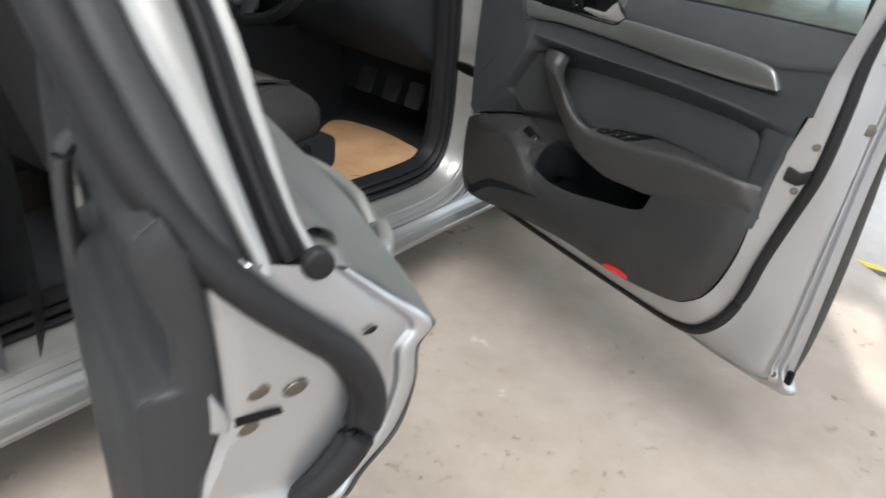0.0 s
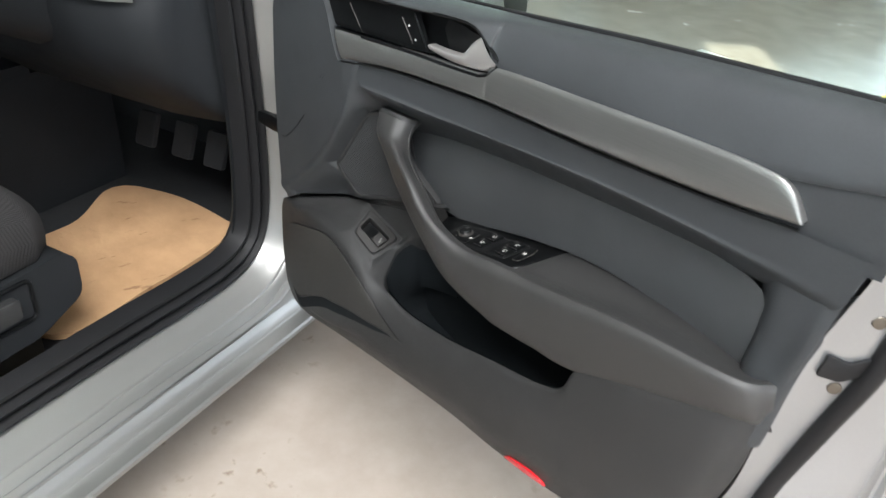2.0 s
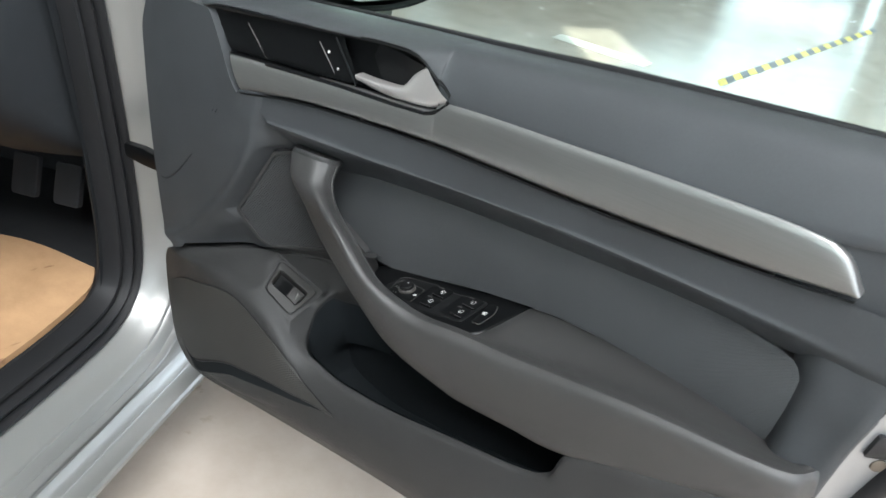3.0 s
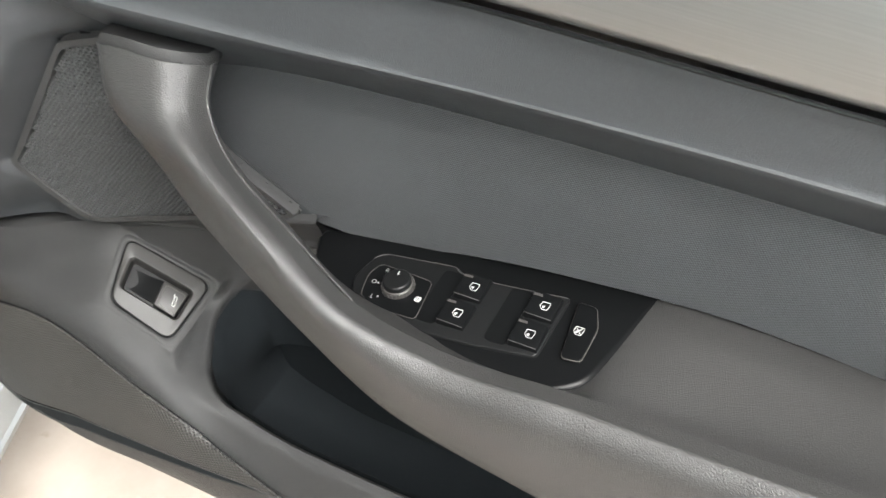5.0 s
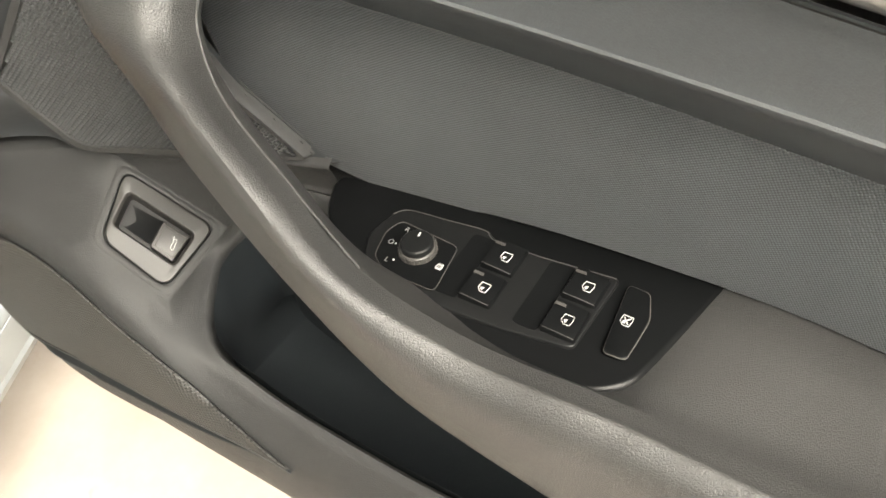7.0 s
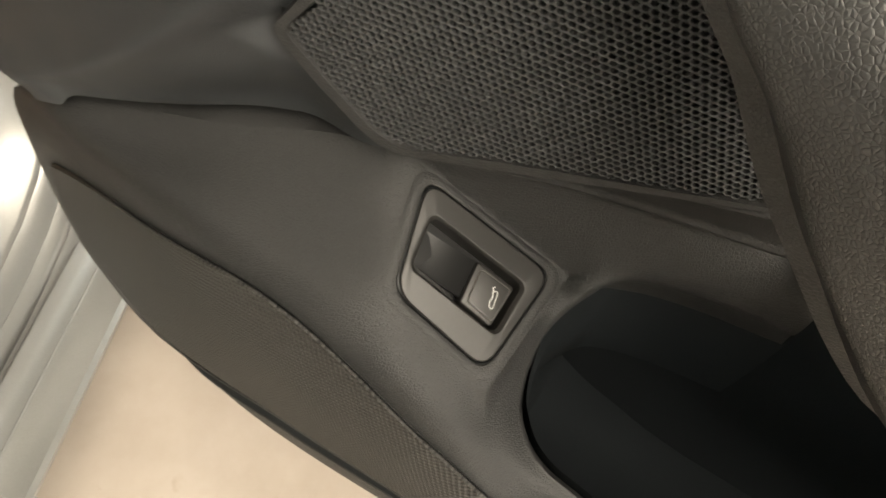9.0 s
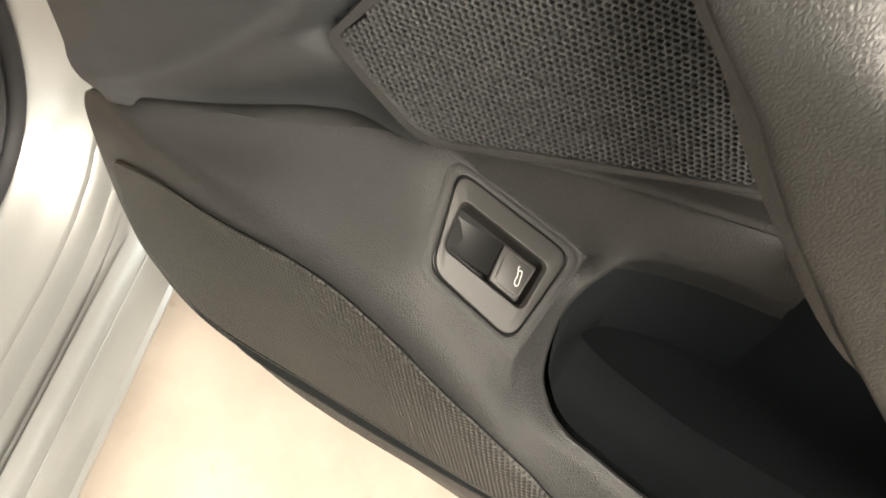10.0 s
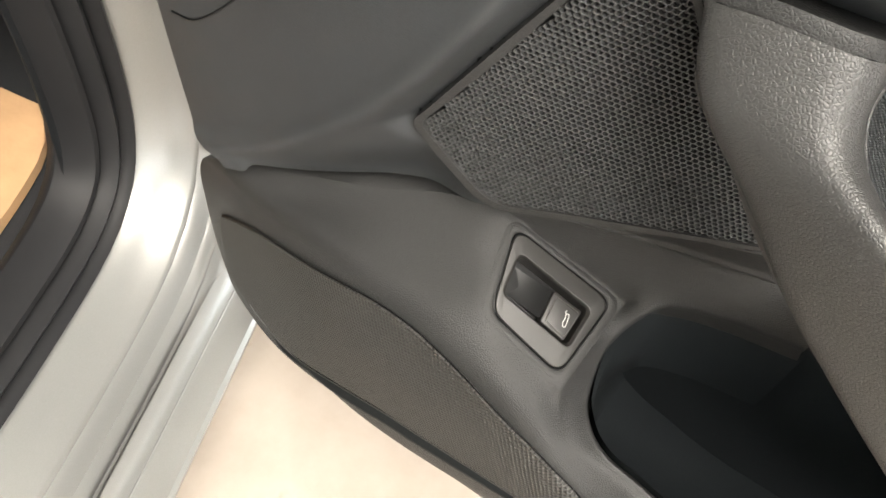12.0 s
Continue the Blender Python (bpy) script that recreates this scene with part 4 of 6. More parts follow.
    part("map_pocket", bm, M_PIT, d, "deep black lining of the map pocket", 60)

    # red reflector low on the door
    pts = [on(x, z, 0.0) for x, z in ((0.592, 0.430), (0.606, 0.443), (0.64, 0.449), (0.664, 0.446), (0.672, 0.436), (0.640, 0.431))]
    part("door_reflector", slab(rounded(pts, 0.008), (0, -1, 0.1), 0.003, None, 0.0012), M_RED, d, "red reflector at the door's foot")


def loudspeaker_grille():
    """A perforated plate: a honeycomb of ring cells laid on the card's front field."""
    d = FRONT_DOOR

    def at(x, z, back=0.0):
        return Vector((x, grille_y(x, z) - 0.0045 + back, z))
    pitch = 0.0029
    bm = bmesh.new()
    lean = radians(-8)
    six = [(math.cos(radians(60 * k + 30)), math.sin(radians(60 * k + 30))) for k in range(6)]
    for i in range(-80, 100):
        for j in range(-80, 100):
            gx, gz = pitch * (i + 0.5 * (j % 2)), pitch * 0.866 * j
            x = 0.22 + gx * math.cos(lean) - gz * math.sin(lean)
            z = 0.70 + gx * math.sin(lean) + gz * math.cos(lean)
            if not in_grille(Vector((x, z)), 0.004):
                continue
            R = pitch / math.sqrt(3)
            turn = lambda c, s: (c * math.cos(lean) - s * math.sin(lean), c * math.sin(lean) + s * math.cos(lean))  # noqa: E731
            ring = [turn(c, s) for c, s in six]
            outer = [at(x + R * c, z + R * s) for c, s in ring]
            hole = [at(x + R * 0.72 * c, z + R * 0.72 * s, 0.0003) for c, s in ring]
            deep = [p + Vector((0, 0.0022, 0)) for p in hole]
            grid(bm, [outer, hole, deep], closed=True)
    bmesh.ops.remove_doubles(bm, verts=bm.verts[:], dist=0.0002)
    g = part("speaker_grille", bm, M_GRILLE, d, "perforated dark loudspeaker grille", 35)
    bm = bmesh.new()
    flat = rounded([at(p.x, p.y, 0.0015) for p in GRILLE], 0.006, 3)
    mid = sum(flat, Vector()) / len(flat)
    wide = [p + (p - mid).normalized() * 0.0022 + Vector((0, 0.004, 0)) for p in flat]
    slim = [p + (mid - p).normalized() * 0.0045 for p in flat]
    grid(bm, [wide, [p + Vector((0, -0.0028, 0)) for p in flat], [p + Vector((0, -0.0026, 0)) for p in slim], [p + Vector((0, 0.003, 0)) for p in slim]], closed=True)
    part("grille_rim", bm, M_HARD, g)
    bm = bmesh.new()
    rows = []
    for k in range(25):
        z = 0.640 + 0.165 * k / 24
        xs = [0.13 + 0.19 * j / 40 for j in range(41)]
        rows.append([at(x, z, 0.0035) for x in xs])
    grid(bm, rows)
    bad = [f for f in bm.faces if not in_grille(Vector((f.calc_center_median().x, f.calc_center_median().z)))]
    bmesh.ops.delete(bm, geom=bad, context="FACES")
    part("grille_backing", bm, M_BLACK, g)
    brink = [(0.312, 0.682), (0.297, 0.697), (0.276, 0.718), (0.262, 0.738), (0.253, 0.758), (0.240, 0.782), (0.228, 0.803)]
    strip = [[(x + dx, grille_y(x, z) + dy, z + dx * 0.5) for x, z in brink] for dx, dy in ((-0.0035, -0.0045), (-0.0028, -0.0060), (0.0, -0.0064), (0.0014, -0.0055), (0.0020, 0.0040))]
    part("grille_frame", loft(strip, 5, 3), M_HARD, g, "moulded frame along the grille's rear edge", 50)
    # stepped shelf under the grille: two fine ridges with a hollow between
    up = [p for p in LEDGE if 0.15 <= p[0] < 0.3] + [(0.328, 0.097, 0.6755)]
    dn = [(x, float(np.interp(x, [p[0] for p in SHELF], [p[1] for p in SHELF])), float(np.interp(x, [p[0] for p in SHELF], [p[2] for p in SHELF]))) for x, _, _ in up]
    def between(k, out):
        return [(a[0], a[1] * (1 - k) + b[1] * k - out, a[2] * (1 - k) + b[2] * k) for a, b in zip(up, dn)]
    part("grille_shelf", loft([between(-0.15, -0.004), between(0.0, 0.0015), between(0.2, 0.0), between(0.75, -0.001), between(0.95, 0.0012), between(1.15, -0.003)], 6, 4), M_HARD, d, "stepped moulded shelf under the grille")


def release_switch():
    """Plate beside the pocket with a recessed rocker that opens the boot, set in a raised surround."""
    d = FRONT_DOOR
    hole_c = [(-0.0120, 0.0285), (0.0262, -0.0045), (0.0108, -0.0240), (-0.0235, 0.0075)]

    def loop(cs, up, radius, grow=0.0, n=6):
        cx, cy = sum(c[0] for c in cs) / 4, sum(c[1] for c in cs) / 4
        out = []
        for a, b in cs:
            w = math.hypot(a - cx, b - cy)
            out.append(rel(a + (a - cx) / w * grow * 1.25, b + (b - cy) / w * grow * 1.25, up))
        return rounded(out, radius, n)
    # raised surround that runs out into the panel
    bm = bmesh.new()
    grid(bm, [loop(PLATE_C, -0.006, 0.009, 0.0004), loop(PLATE_C, -0.0007, 0.009, 0.0004), loop(PLATE_C, -0.0003, 0.009, 0.0008), loop(PLATE_C, -0.0002, 0.010, 0.0040), loop(PLATE_C, -0.0012, 0.010, 0.0060)], closed=True)
    part("release_surround", bm, M_HARD, d, "raised grained surround of the release plate", 60)
    gap = loop(PLATE_C, -0.0012, 0.009, -0.0002)
    # plate with its sunk opening: chamfer, then a deep well
    bm = bmesh.new()
    rows = grid(bm, [loop(PLATE_C, -0.006, 0.009, -0.0008), loop(PLATE_C, -0.0005, 0.009, -0.0008), loop(PLATE_C, 0.0, 0.009, -0.0013), loop(hole_c, 0.0004, 0.0050, 0.0022),
                     loop(hole_c, 0.0002, 0.0048, 0.0014), loop(hole_c, -0.0016, 0.0042, 0.0), loop(hole_c, -0.006, 0.0040, -0.0006), loop(hole_c, -0.0135, 0.0040, -0.0008)], closed=True)
    bm.faces.new(rows[-1])
    plate = part("release_plate", bm, M_PLATE, d, "satin dark grey plate with a recessed release rocker", 18)
    part("plate_gap", tube(gap + gap[:1], 0.0007, 6), M_BLACK, plate)
    # dark well, sloping ramp, rocker with a raised tile and its sign
    well = loop(hole_c, -0.0132, 0.004, -0.0006)
    part("well_floor", slab(well, REL_N, 0.0004), M_BLACK, plate)
    # hollow finger dish that climbs to the rocker
    dish = bmesh.new()
    rows = []
    for k in range(9):
        t = k / 8
        p, q = (-0.0125 + 0.0205 * t, 0.0235 - 0.0165 * t), (-0.0195 + 0.0190 * t, 0.0090 - 0.0175 * t)
        up = -0.0128 + 0.0075 * t ** 1.7
        rows.append([rel(p[0], p[1], up - 0.003), rel(p[0], p[1], up), rel((p[0] + q[0]) / 2, (p[1] + q[1]) / 2, up - 0.0012 * (1 - t)), rel(q[0], q[1], up), rel(q[0], q[1], up - 0.003)])
    grid(dish, rows)
    part("finger_dish", dish, M_BLACK, plate)
    key_c = [(0.0072, 0.0075), (0.0232, -0.0055), (0.0102, -0.0212), (-0.0030, -0.0090)]
    body = rounded([rel(a, b, -0.010) for a, b in key_c], 0.0014, 3)
    rocker = part("rocker", slab(body, REL_N, 0.0066, None, 0.0012), M_PLATE, plate, "release rocker with a car symbol")
    tile = rounded([rel(a * 0.80 + 0.0025, b * 0.80 - 0.0018, -0.0036) for a, b in key_c], 0.0018, 3)
    part("rocker_tile", slab(tile, REL_N, 0.0009, None, 0.0007), M_PLATE, rocker)
    part("tile_edge", tube([p + REL_N * 0.0006 for p in tile + tile[:1]], 0.00028, 5), M_SATIN, rocker)
    sym = [(-0.0042, -0.0012), (-0.0034, 0.0004), (-0.0016, 0.0012), (0.0012, 0.0013), (0.0024, 0.0022), (0.0040, 0.0020), (0.0044, 0.0006), (0.0030, -0.0002), (0.0006, -0.0008), (-0.0020, -0.0016), (-0.0034, -0.0018), (-0.0042, -0.0012)]

    def sign(s, t):
        ux, uy = 0.66, 0.75
        return rel(0.0124 + s * ux * 0.9 - t * uy * 0.9, -0.0098 + s * uy * 0.9 + t * ux * 0.9, -0.0028)
    part("boot_symbol", tube([sign(s, t) for s, t in sym], 0.00030, 5), M_PRINT, rocker)
    part("boot_symbol", tube([sign(0.0030, 0.0022), sign(0.0050, 0.0036), sign(0.0058, 0.0030)], 0.00030, 5), M_PRINT, rocker)


SW_X = Vector((0.128, 0.0, 0.0265)).normalized()
SW_N = Vector((-0.205, -0.06, 0.977)).normalized()
SW_Y = SW_N.cross(SW_X).normalized()
SW_N = SW_X.cross(SW_Y).normalized()
SW_O = Vector((0.450, 0.079, 0.6815))


def sw(a, b, up=0.0):
    return SW_O + SW_X * a + SW_Y * b + SW_N * up


def window_icon(a, b, up, parent, turn=0.0, cross=False):
    """The white sign of a car window: a rounded frame with its lower half filled."""
    def q(s, t):
        c, n = math.cos(turn), math.sin(turn)
        return sw(a + s * c - t * n, b + s * n + t * c, up)
    k = 0.0029
    loop = [(-0.8, 1.0), (0.9, 1.0), (1.0, 0.2), (0.8, -1.0), (-0.3, -1.0), (-0.95, -0.2)]
    pts = [q(s * k, t * k) for s, t in loop]
    part("window_symbol", tube(pts + pts[:1], 0.00022, 5), M_PRINT, parent)
    fill = [q(s * k, t * k) for s, t in ((-0.55, -0.15), (0.1, 0.05), (0.0, -0.6), (-0.25, -0.65))]
    part("window_symbol", slab(fill, SW_N, 0.0002), M_PRINT, parent)
    if cross:
        for s in (-1, 1):
            part("window_symbol", tube([q(-0.5 * k, -0.6 * k * s), q(0.6 * k, 0.7 * k * s)], 0.00028, 5), M_PRINT, parent)


def switch_panel():
    d = FRONT_DOOR
    out = rounded([sw(a, b, -0.008) for a, b in ((-0.132, 0.032), (-0.002, 0.0440), (0.0525, 0.0490), (0.108, 0.0530), (0.094, -0.0083), (0.088, -0.030), (0.0712, -0.0420), (0.0435, -0.0455), (0.012, -0.0445), (-0.015, -0.0435), (-0.0476, -0.0370), (-0.0853, -0.0215), (-0.116, 0.0000))], 0.012, 5)
    panel = part("switch_panel", slab(out, SW_N, 0.008, None, 0.004), M_BLACK, d, "black driver's switch panel with white symbols")
    # raised housing
    hs = rounded([sw(a, b, -0.001) for a, b in ((-0.080, -0.004), (-0.076, 0.0150), (-0.0690, 0.0222), (-0.0191, 0.0266), (-0.0125, 0.0218), (0.0115, 0.0218), (0.0585, 0.0252), (0.056, -0.0240), (0.019, -0.0290), (-0.020, -0.0310), (-0.052, -0.0285), (-0.072, -0.0190))], 0.004, 4)
    housing = part("switch_housing", slab(hs, SW_N, 0.0032, None, 0.0012), M_SHELL, panel)
    # a lighter tube paints the highlight along the housing's upper edge
    brink = spline([sw(a, b, 0.0021) for a, b in ((-0.0755, 0.0150), (-0.0690, 0.0212), (-0.044, 0.0236), (-0.0205, 0.0256), (-0.0130, 0.0212), (0.0115, 0.0210), (0.0565, 0.0242))], 40)
    part("housing_edge_glint", tube(brink, 0.00035, 6), M_BEAD, housing)
    # mirror knob on its own plate
    kp = rounded([sw(a, b, 0.002) for a, b in ((-0.0705, 0.0005), (-0.0672, 0.0114), (-0.0271, 0.0078), (-0.0222, -0.0244), (-0.0545, -0.0240), (-0.0661, -0.0170))], 0.004, 4)
    plate = part("mirror_plate", slab(kp, SW_N, 0.0012, None, 0.0005), M_BLACK, panel)
    part("plate_edge", tube([p + SW_N * 0.0012 for p in kp + kp[:1]], 0.00025, 5), M_KNOB, plate)
    c = (-0.0455, -0.0040)
    part("mirror_knob", disc(sw(*c, 0.003), SW_N, 0.0104, 0.0042, 32, None, 0.001), M_KNOB, plate)
    knob = part("mirror_knob", disc(sw(*c, 0.007), SW_N, 0.0092, 0.0040, 32, None, 0.0014), M_SHELL, plate, "round mirror adjusting knob")
    part("knob_pointer", slab([sw(c[0] + s, c[1] + t, 0.0111) for s, t in ((-0.0016, 0.0062), (-0.0008, 0.0063), (-0.0004, 0.0034), (-0.0012, 0.0033))], SW_N, 0.0002), M_PRINT, knob)
    for k in range(26):
        q = 2 * math.pi * k / 26
        rib = [sw(c[0] + 0.0105 * math.cos(q + w), c[1] + 0.0105 * math.sin(q + w), 0.0036) for w in (-0.05, 0.05)]
        part("knob_rib", slab([rib[0], rib[1], rib[1] + SW_N * 0.003, rib[0] + SW_N * 0.003], rib[0] - sw(*c, 0.0036), 0.0004), M_KNOB, knob)
    for ch, a, b in (("L", -0.0577, -0.0167), ("O", -0.0631, -0.0049), ("R", -0.0599, 0.0066)):
        cu = bpy.data.curves.new("letter", "FONT")
        cu.body, cu.size, cu.extrude, cu.align_x, cu.align_y = ch, 0.0046, 0.00008, "CENTER", "CENTER"
        tmp = bpy.data.objects.new("letter", cu)
        bm = bmesh.new()
        bm.from_mesh(tmp.to_mesh())
        tmp.to_mesh_clear()
        bpy.data.objects.remove(tmp)
        spin = radians(0)
        for v in bm.verts:
            s, t = v.co.x, v.co.y
            v.co = sw(a + s * math.cos(spin) - t * math.sin(spin), b + s * math.sin(spin) + t * math.cos(spin), 0.0035)
        part("letter", bm, M_PRINT, plate)
    for a, b in ((-0.0542, -0.0153), (-0.0600, -0.0048)):
        part("dot", disc(sw(a, b, 0.0032), SW_N, 0.0006, 0.0003, 8), M_PRINT, plate)
    hx, hy = -0.0288, -0.0090
    part("heater_symbol", tube([sw(hx + s, hy + t, 0.0035) for s, t in ((-0.0016, -0.0014), (0.0016, -0.0014), (0.0016, 0.0014), (-0.0016, 0.0014), (-0.0016, -0.0014))], 0.00028, 5), M_PRINT, plate)
    for s in (-0.0008, 0.0004, 0.0014):
        part("heater_symbol", tube([sw(hx + s, hy - 0.0022, 0.0036), sw(hx + s + 0.0006, hy, 0.0036), sw(hx + s, hy + 0.0022, 0.0036)], 0.00022, 5), M_PRINT, plate)
    # four window keys in two pairs; flat black plates paint the scoops' shade
    for cx in (0.0, 0.0465):
        part("scoop_shade", slab(rounded([sw(cx - 0.0245, -0.023, 0.0020), sw(cx - 0.0245, 0.021, 0.0020), sw(cx - 0.0105, 0.021, 0.0020), sw(cx - 0.0105, -0.023, 0.0020)], 0.003), SW_N, 0.0006), M_BLACK, panel)
        for cy in (0.0112, -0.0118):
            body = bmesh.new()
            base = [sw(cx + s, cy + t, 0.0015) for s, t in ((-0.0098, -0.0100), (-0.0098, 0.0100), (0.0088, 0.0100), (0.0088, -0.0100))]
            high = [sw(cx + s, cy + t, u) for s, t, u in ((-0.0090, -0.0094, 0.0068), (-0.0090, 0.0094, 0.0068), (0.0082, 0.0094, 0.0048), (0.0082, -0.0094, 0.0048))]
            vs = grid(body, [base, high], closed=True)
            body.faces.new(vs[1])
            bmesh.ops.bevel(body, geom=body.edges[:], offset=0.0009, segments=2, profile=0.6, affect="EDGES")
            key = part("window_key", body, M_BLACK, panel, "black window lifter key", 30)
            # a lighter tube and sliver paint the glints on the key
            part("key_lip_glint", tube([sw(cx - 0.0088, cy - 0.0092, 0.0062), sw(cx + 0.0080, cy - 0.0092, 0.0046)], 0.00030, 6), M_BEAD, key)
            part("key_glint", slab([sw(cx - 0.0088, cy + 0.0052, 0.0067), sw(cx - 0.0030, cy + 0.0056, 0.0061), sw(cx - 0.0036, cy + 0.0074, 0.0061), sw(cx - 0.0088, cy + 0.0070, 0.0067)], SW_N, 0.0002), M_KNOB, key)
            window_icon(cx + 0.001, cy - 0.001, 0.0062, key)
    lk = rounded([sw(0.0690, -0.0205, 0.0018), sw(0.0640, 0.0222, 0.0018), sw(0.0755, 0.0215, 0.0018), sw(0.0815, 0.006, 0.0018), sw(0.0805, -0.0200, 0.0018)], 0.003, 4)
    lock = part("window_lock_key", slab(lk, SW_N, 0.0022, None, 0.0007), M_BLACK, panel, "flat window lock key")
    part("key_edge", tube([p + SW_N * 0.0014 for p in lk + lk[:1]], 0.0003, 5), M_SATIN, lock)
    window_icon(0.0718, 0.0005, 0.0042, lock, 0.0, True)


def door_metal():
    """The painted inner frame, its seal, latch, pane and outer skin."""
    d = FRONT_DOOR
    r1 = [(1.018, 0.005, 1.42), (0.995, 0.045, 1.24), (0.975, 0.075, 1.10), (0.951, 0.072, 0.985), (0.934, 0.071, 0.90), (0.905, 0.071, 0.79), (0.889, 0.071, 0.69), (0.877, 0.071, 0.59), (0.849, 0.071, 0.506), (0.809, 0.070, 0.455), (0.748, 0.066, 0.425), (0.60, 0.06, 0.41), (0.30, 0.055, 0.385), (0.02, 0.055, 0.36)]
    r2 = [(1.028, 0.030, 1.42), (1.005, 0.068, 1.24), (0.985, 0.10, 1.10), (0.957, 0.10, 0.985), (0.946, 0.10, 0.90), (0.925, 0.10, 0.79), (0.905, 0.10, 0.69), (0.889, 0.10, 0.59), (0.862, 0.10, 0.485), (0.822, 0.10, 0.415), (0.757, 0.10, 0.372), (0.60, 0.10, 0.352), (0.30, 0.10, 0.332), (0.02, 0.10, 0.315)]
    r3 = [(1.024, 0.058, 1.42), (0.998, 0.096, 1.24), (0.976, 0.128, 1.10), (0.964, 0.128, 0.985), (0.962, 0.128, 0.90), (0.953, 0.128, 0.79), (0.928, 0.128, 0.69), (0.902, 0.128, 0.59), (0.882, 0.128, 0.49), (0.843, 0.128, 0.408), (0.775, 0.128, 0.356), (0.60, 0.128, 0.335), (0.30, 0.128, 0.312), (0.02, 0.128, 0.295)]
    r4 = [(1.048, 0.093, 1.42), (1.022, 0.131, 1.24), (1.000, 0.163, 1.10), (0.985, 0.163, 0.985), (0.978, 0.163, 0.90), (0.972, 0.163, 0.79), (0.966, 0.163, 0.69), (0.958, 0.163, 0.59), (0.950, 0.163, 0.47), (0.935, 0.163, 0.385), (0.880, 0.163, 0.335), (0.60, 0.163, 0.305), (0.30, 0.163, 0.290), (0.02, 0.163, 0.275)]
    r5 = [(1.060, 0.126, 1.42), (1.034, 0.164, 1.24), (1.012, 0.196, 1.10), (1.003, 0.197, 0.985), (0.996, 0.198, 0.90), (0.990, 0.198, 0.79), (0.988, 0.198, 0.69), (0.987, 0.198, 0.59), (0.985, 0.198, 0.47), (0.981, 0.198, 0.37), (0.972, 0.198, 0.308), (0.60, 0.198, 0.284), (0.30, 0.198, 0.270), (0.02, 0.198, 0.258)]
    r6 = [(x + 0.003, y + 0.012, z - 0.002) for x, y, z in r5]
    def between(k, out):
        return [(a[0] * (1 - k) + b[0] * k - 0.62 * -out, a[1] * (1 - k) + b[1] * k - 0.78 * out, a[2] * (1 - k) + b[2] * k) for a, b in zip(r4, r5)]
    bm = loft([r1, r2, r3, r4, between(0.30, 0.0), between(0.42, 0.004), between(0.55, 0.0), between(0.66, -0.003), between(0.80, 0.003), r5, r6], 8, 3)
    tree = BVHTree.FromBMesh(bm)
    part("inner_frame", bm, M_PAINT_IN, d, "silver painted shut face of the door")
    seal = spline([(x - 0.004, y - 0.006, z) for x, y, z in r3], 140)
    part("door_seal", tube(seal, 0.0125, 10, None, 0.9), M_RUBBER, d, "thick black rubber door seal")
    seam = spline([((a[0] + b[0]) / 2, (a[1] + b[1]) / 2 - 0.003, (a[2] + b[2]) / 2) for a, b in zip(r4, r5)], 120)
    part("seam_bead", tube(seam, 0.004, 6), M_PAINT_IN, d)
    # outer skin
    o0 = [(0.98, 0.21, 0.306), (0.60, 0.212, 0.282), (0.30, 0.212, 0.268), (0.0, 0.21, 0.256)]
    o1 = [(0.99, 0.232, 0.45), (0.60, 0.238, 0.44), (0.30, 0.238, 0.43), (-0.005, 0.232, 0.42)]
    o2 = [(0.994, 0.236, 0.66), (0.60, 0.244, 0.65), (0.30, 0.244, 0.64), (-0.01, 0.236, 0.64)]
    o3 = [(1.0, 0.216, 0.86), (0.60, 0.226, 0.85), (0.30, 0.226, 0.84), (-0.01, 0.218, 0.83)]
    o4 = [(1.008, 0.175, 0.985), (0.60, 0.17, 0.955), (0.30, 0.165, 0.935), (0.0, 0.16, 0.915)]
    o5 = [(1.006, 0.145, 0.990), (0.60, 0.142, 0.955), (0.30, 0.14, 0.935), (0.0, 0.14, 0.915)]
    part("outer_skin", loft([o0, o1, o2, o3, o4, o5], 8, 5), M_PAINT, d, "silver outer door skin")
    part("front_shut_face", loft([[(0.0, 0.212, 0.257), (-0.008, 0.238, 0.64), (-0.004, 0.165, 0.95)], [(-0.012, 0.06, 0.36), (-0.012, 0.052, 0.64), (-0.004, 0.05, 0.95)]], 6, 3), M_PAINT_IN, d)
    part("pane_channel", tube(spline([(0.948, 0.122, 1.01), (0.962, 0.10, 1.12), (0.985, 0.07, 1.27), (1.005, 0.04, 1.41)], 20), 0.012, 8), M_RUBBER, d)
    part("outer_trim", slab([(1.018, 0.196, 1.0), (1.060, 0.125, 1.42), (1.076, 0.135, 1.42), (1.034, 0.204, 1.0)], (0, 1, 0), 0.006, None, 0.002), M_BLACK, d)
    # window pane, half lowered into the door
    g = [[Vector((x, 0.128 - 0.105 * k, z + (1.42 - z) * k)) for k in (0, 0.25, 0.5, 0.75, 1.0)] for x, z in ((0.02, 0.94), (0.25, 0.96), (0.5, 0.98), (0.75, 1.0), (0.955, 1.015))]
    bm = bmesh.new()
    grid(bm, g)
    far = [[p + Vector((0, 0.004, 0)) for p in row] for row in g]
    grid(bm, far)
    pane = part("window_pane", bm, M_PANE, d, "raised greenish window pane")
    pane.visible_shadow = False
    part("pane_wiper", tube(spline([(0.10, 0.122, 0.958), (0.30, 0.122, 0.975), (0.455, 0.122, 0.987), (0.62, 0.122, 1.001), (0.80, 0.12, 1.013), (0.955, 0.118, 1.023)], 40), 0.0045, 8), M_RUBBER, d, "black wiper seal along the pane")
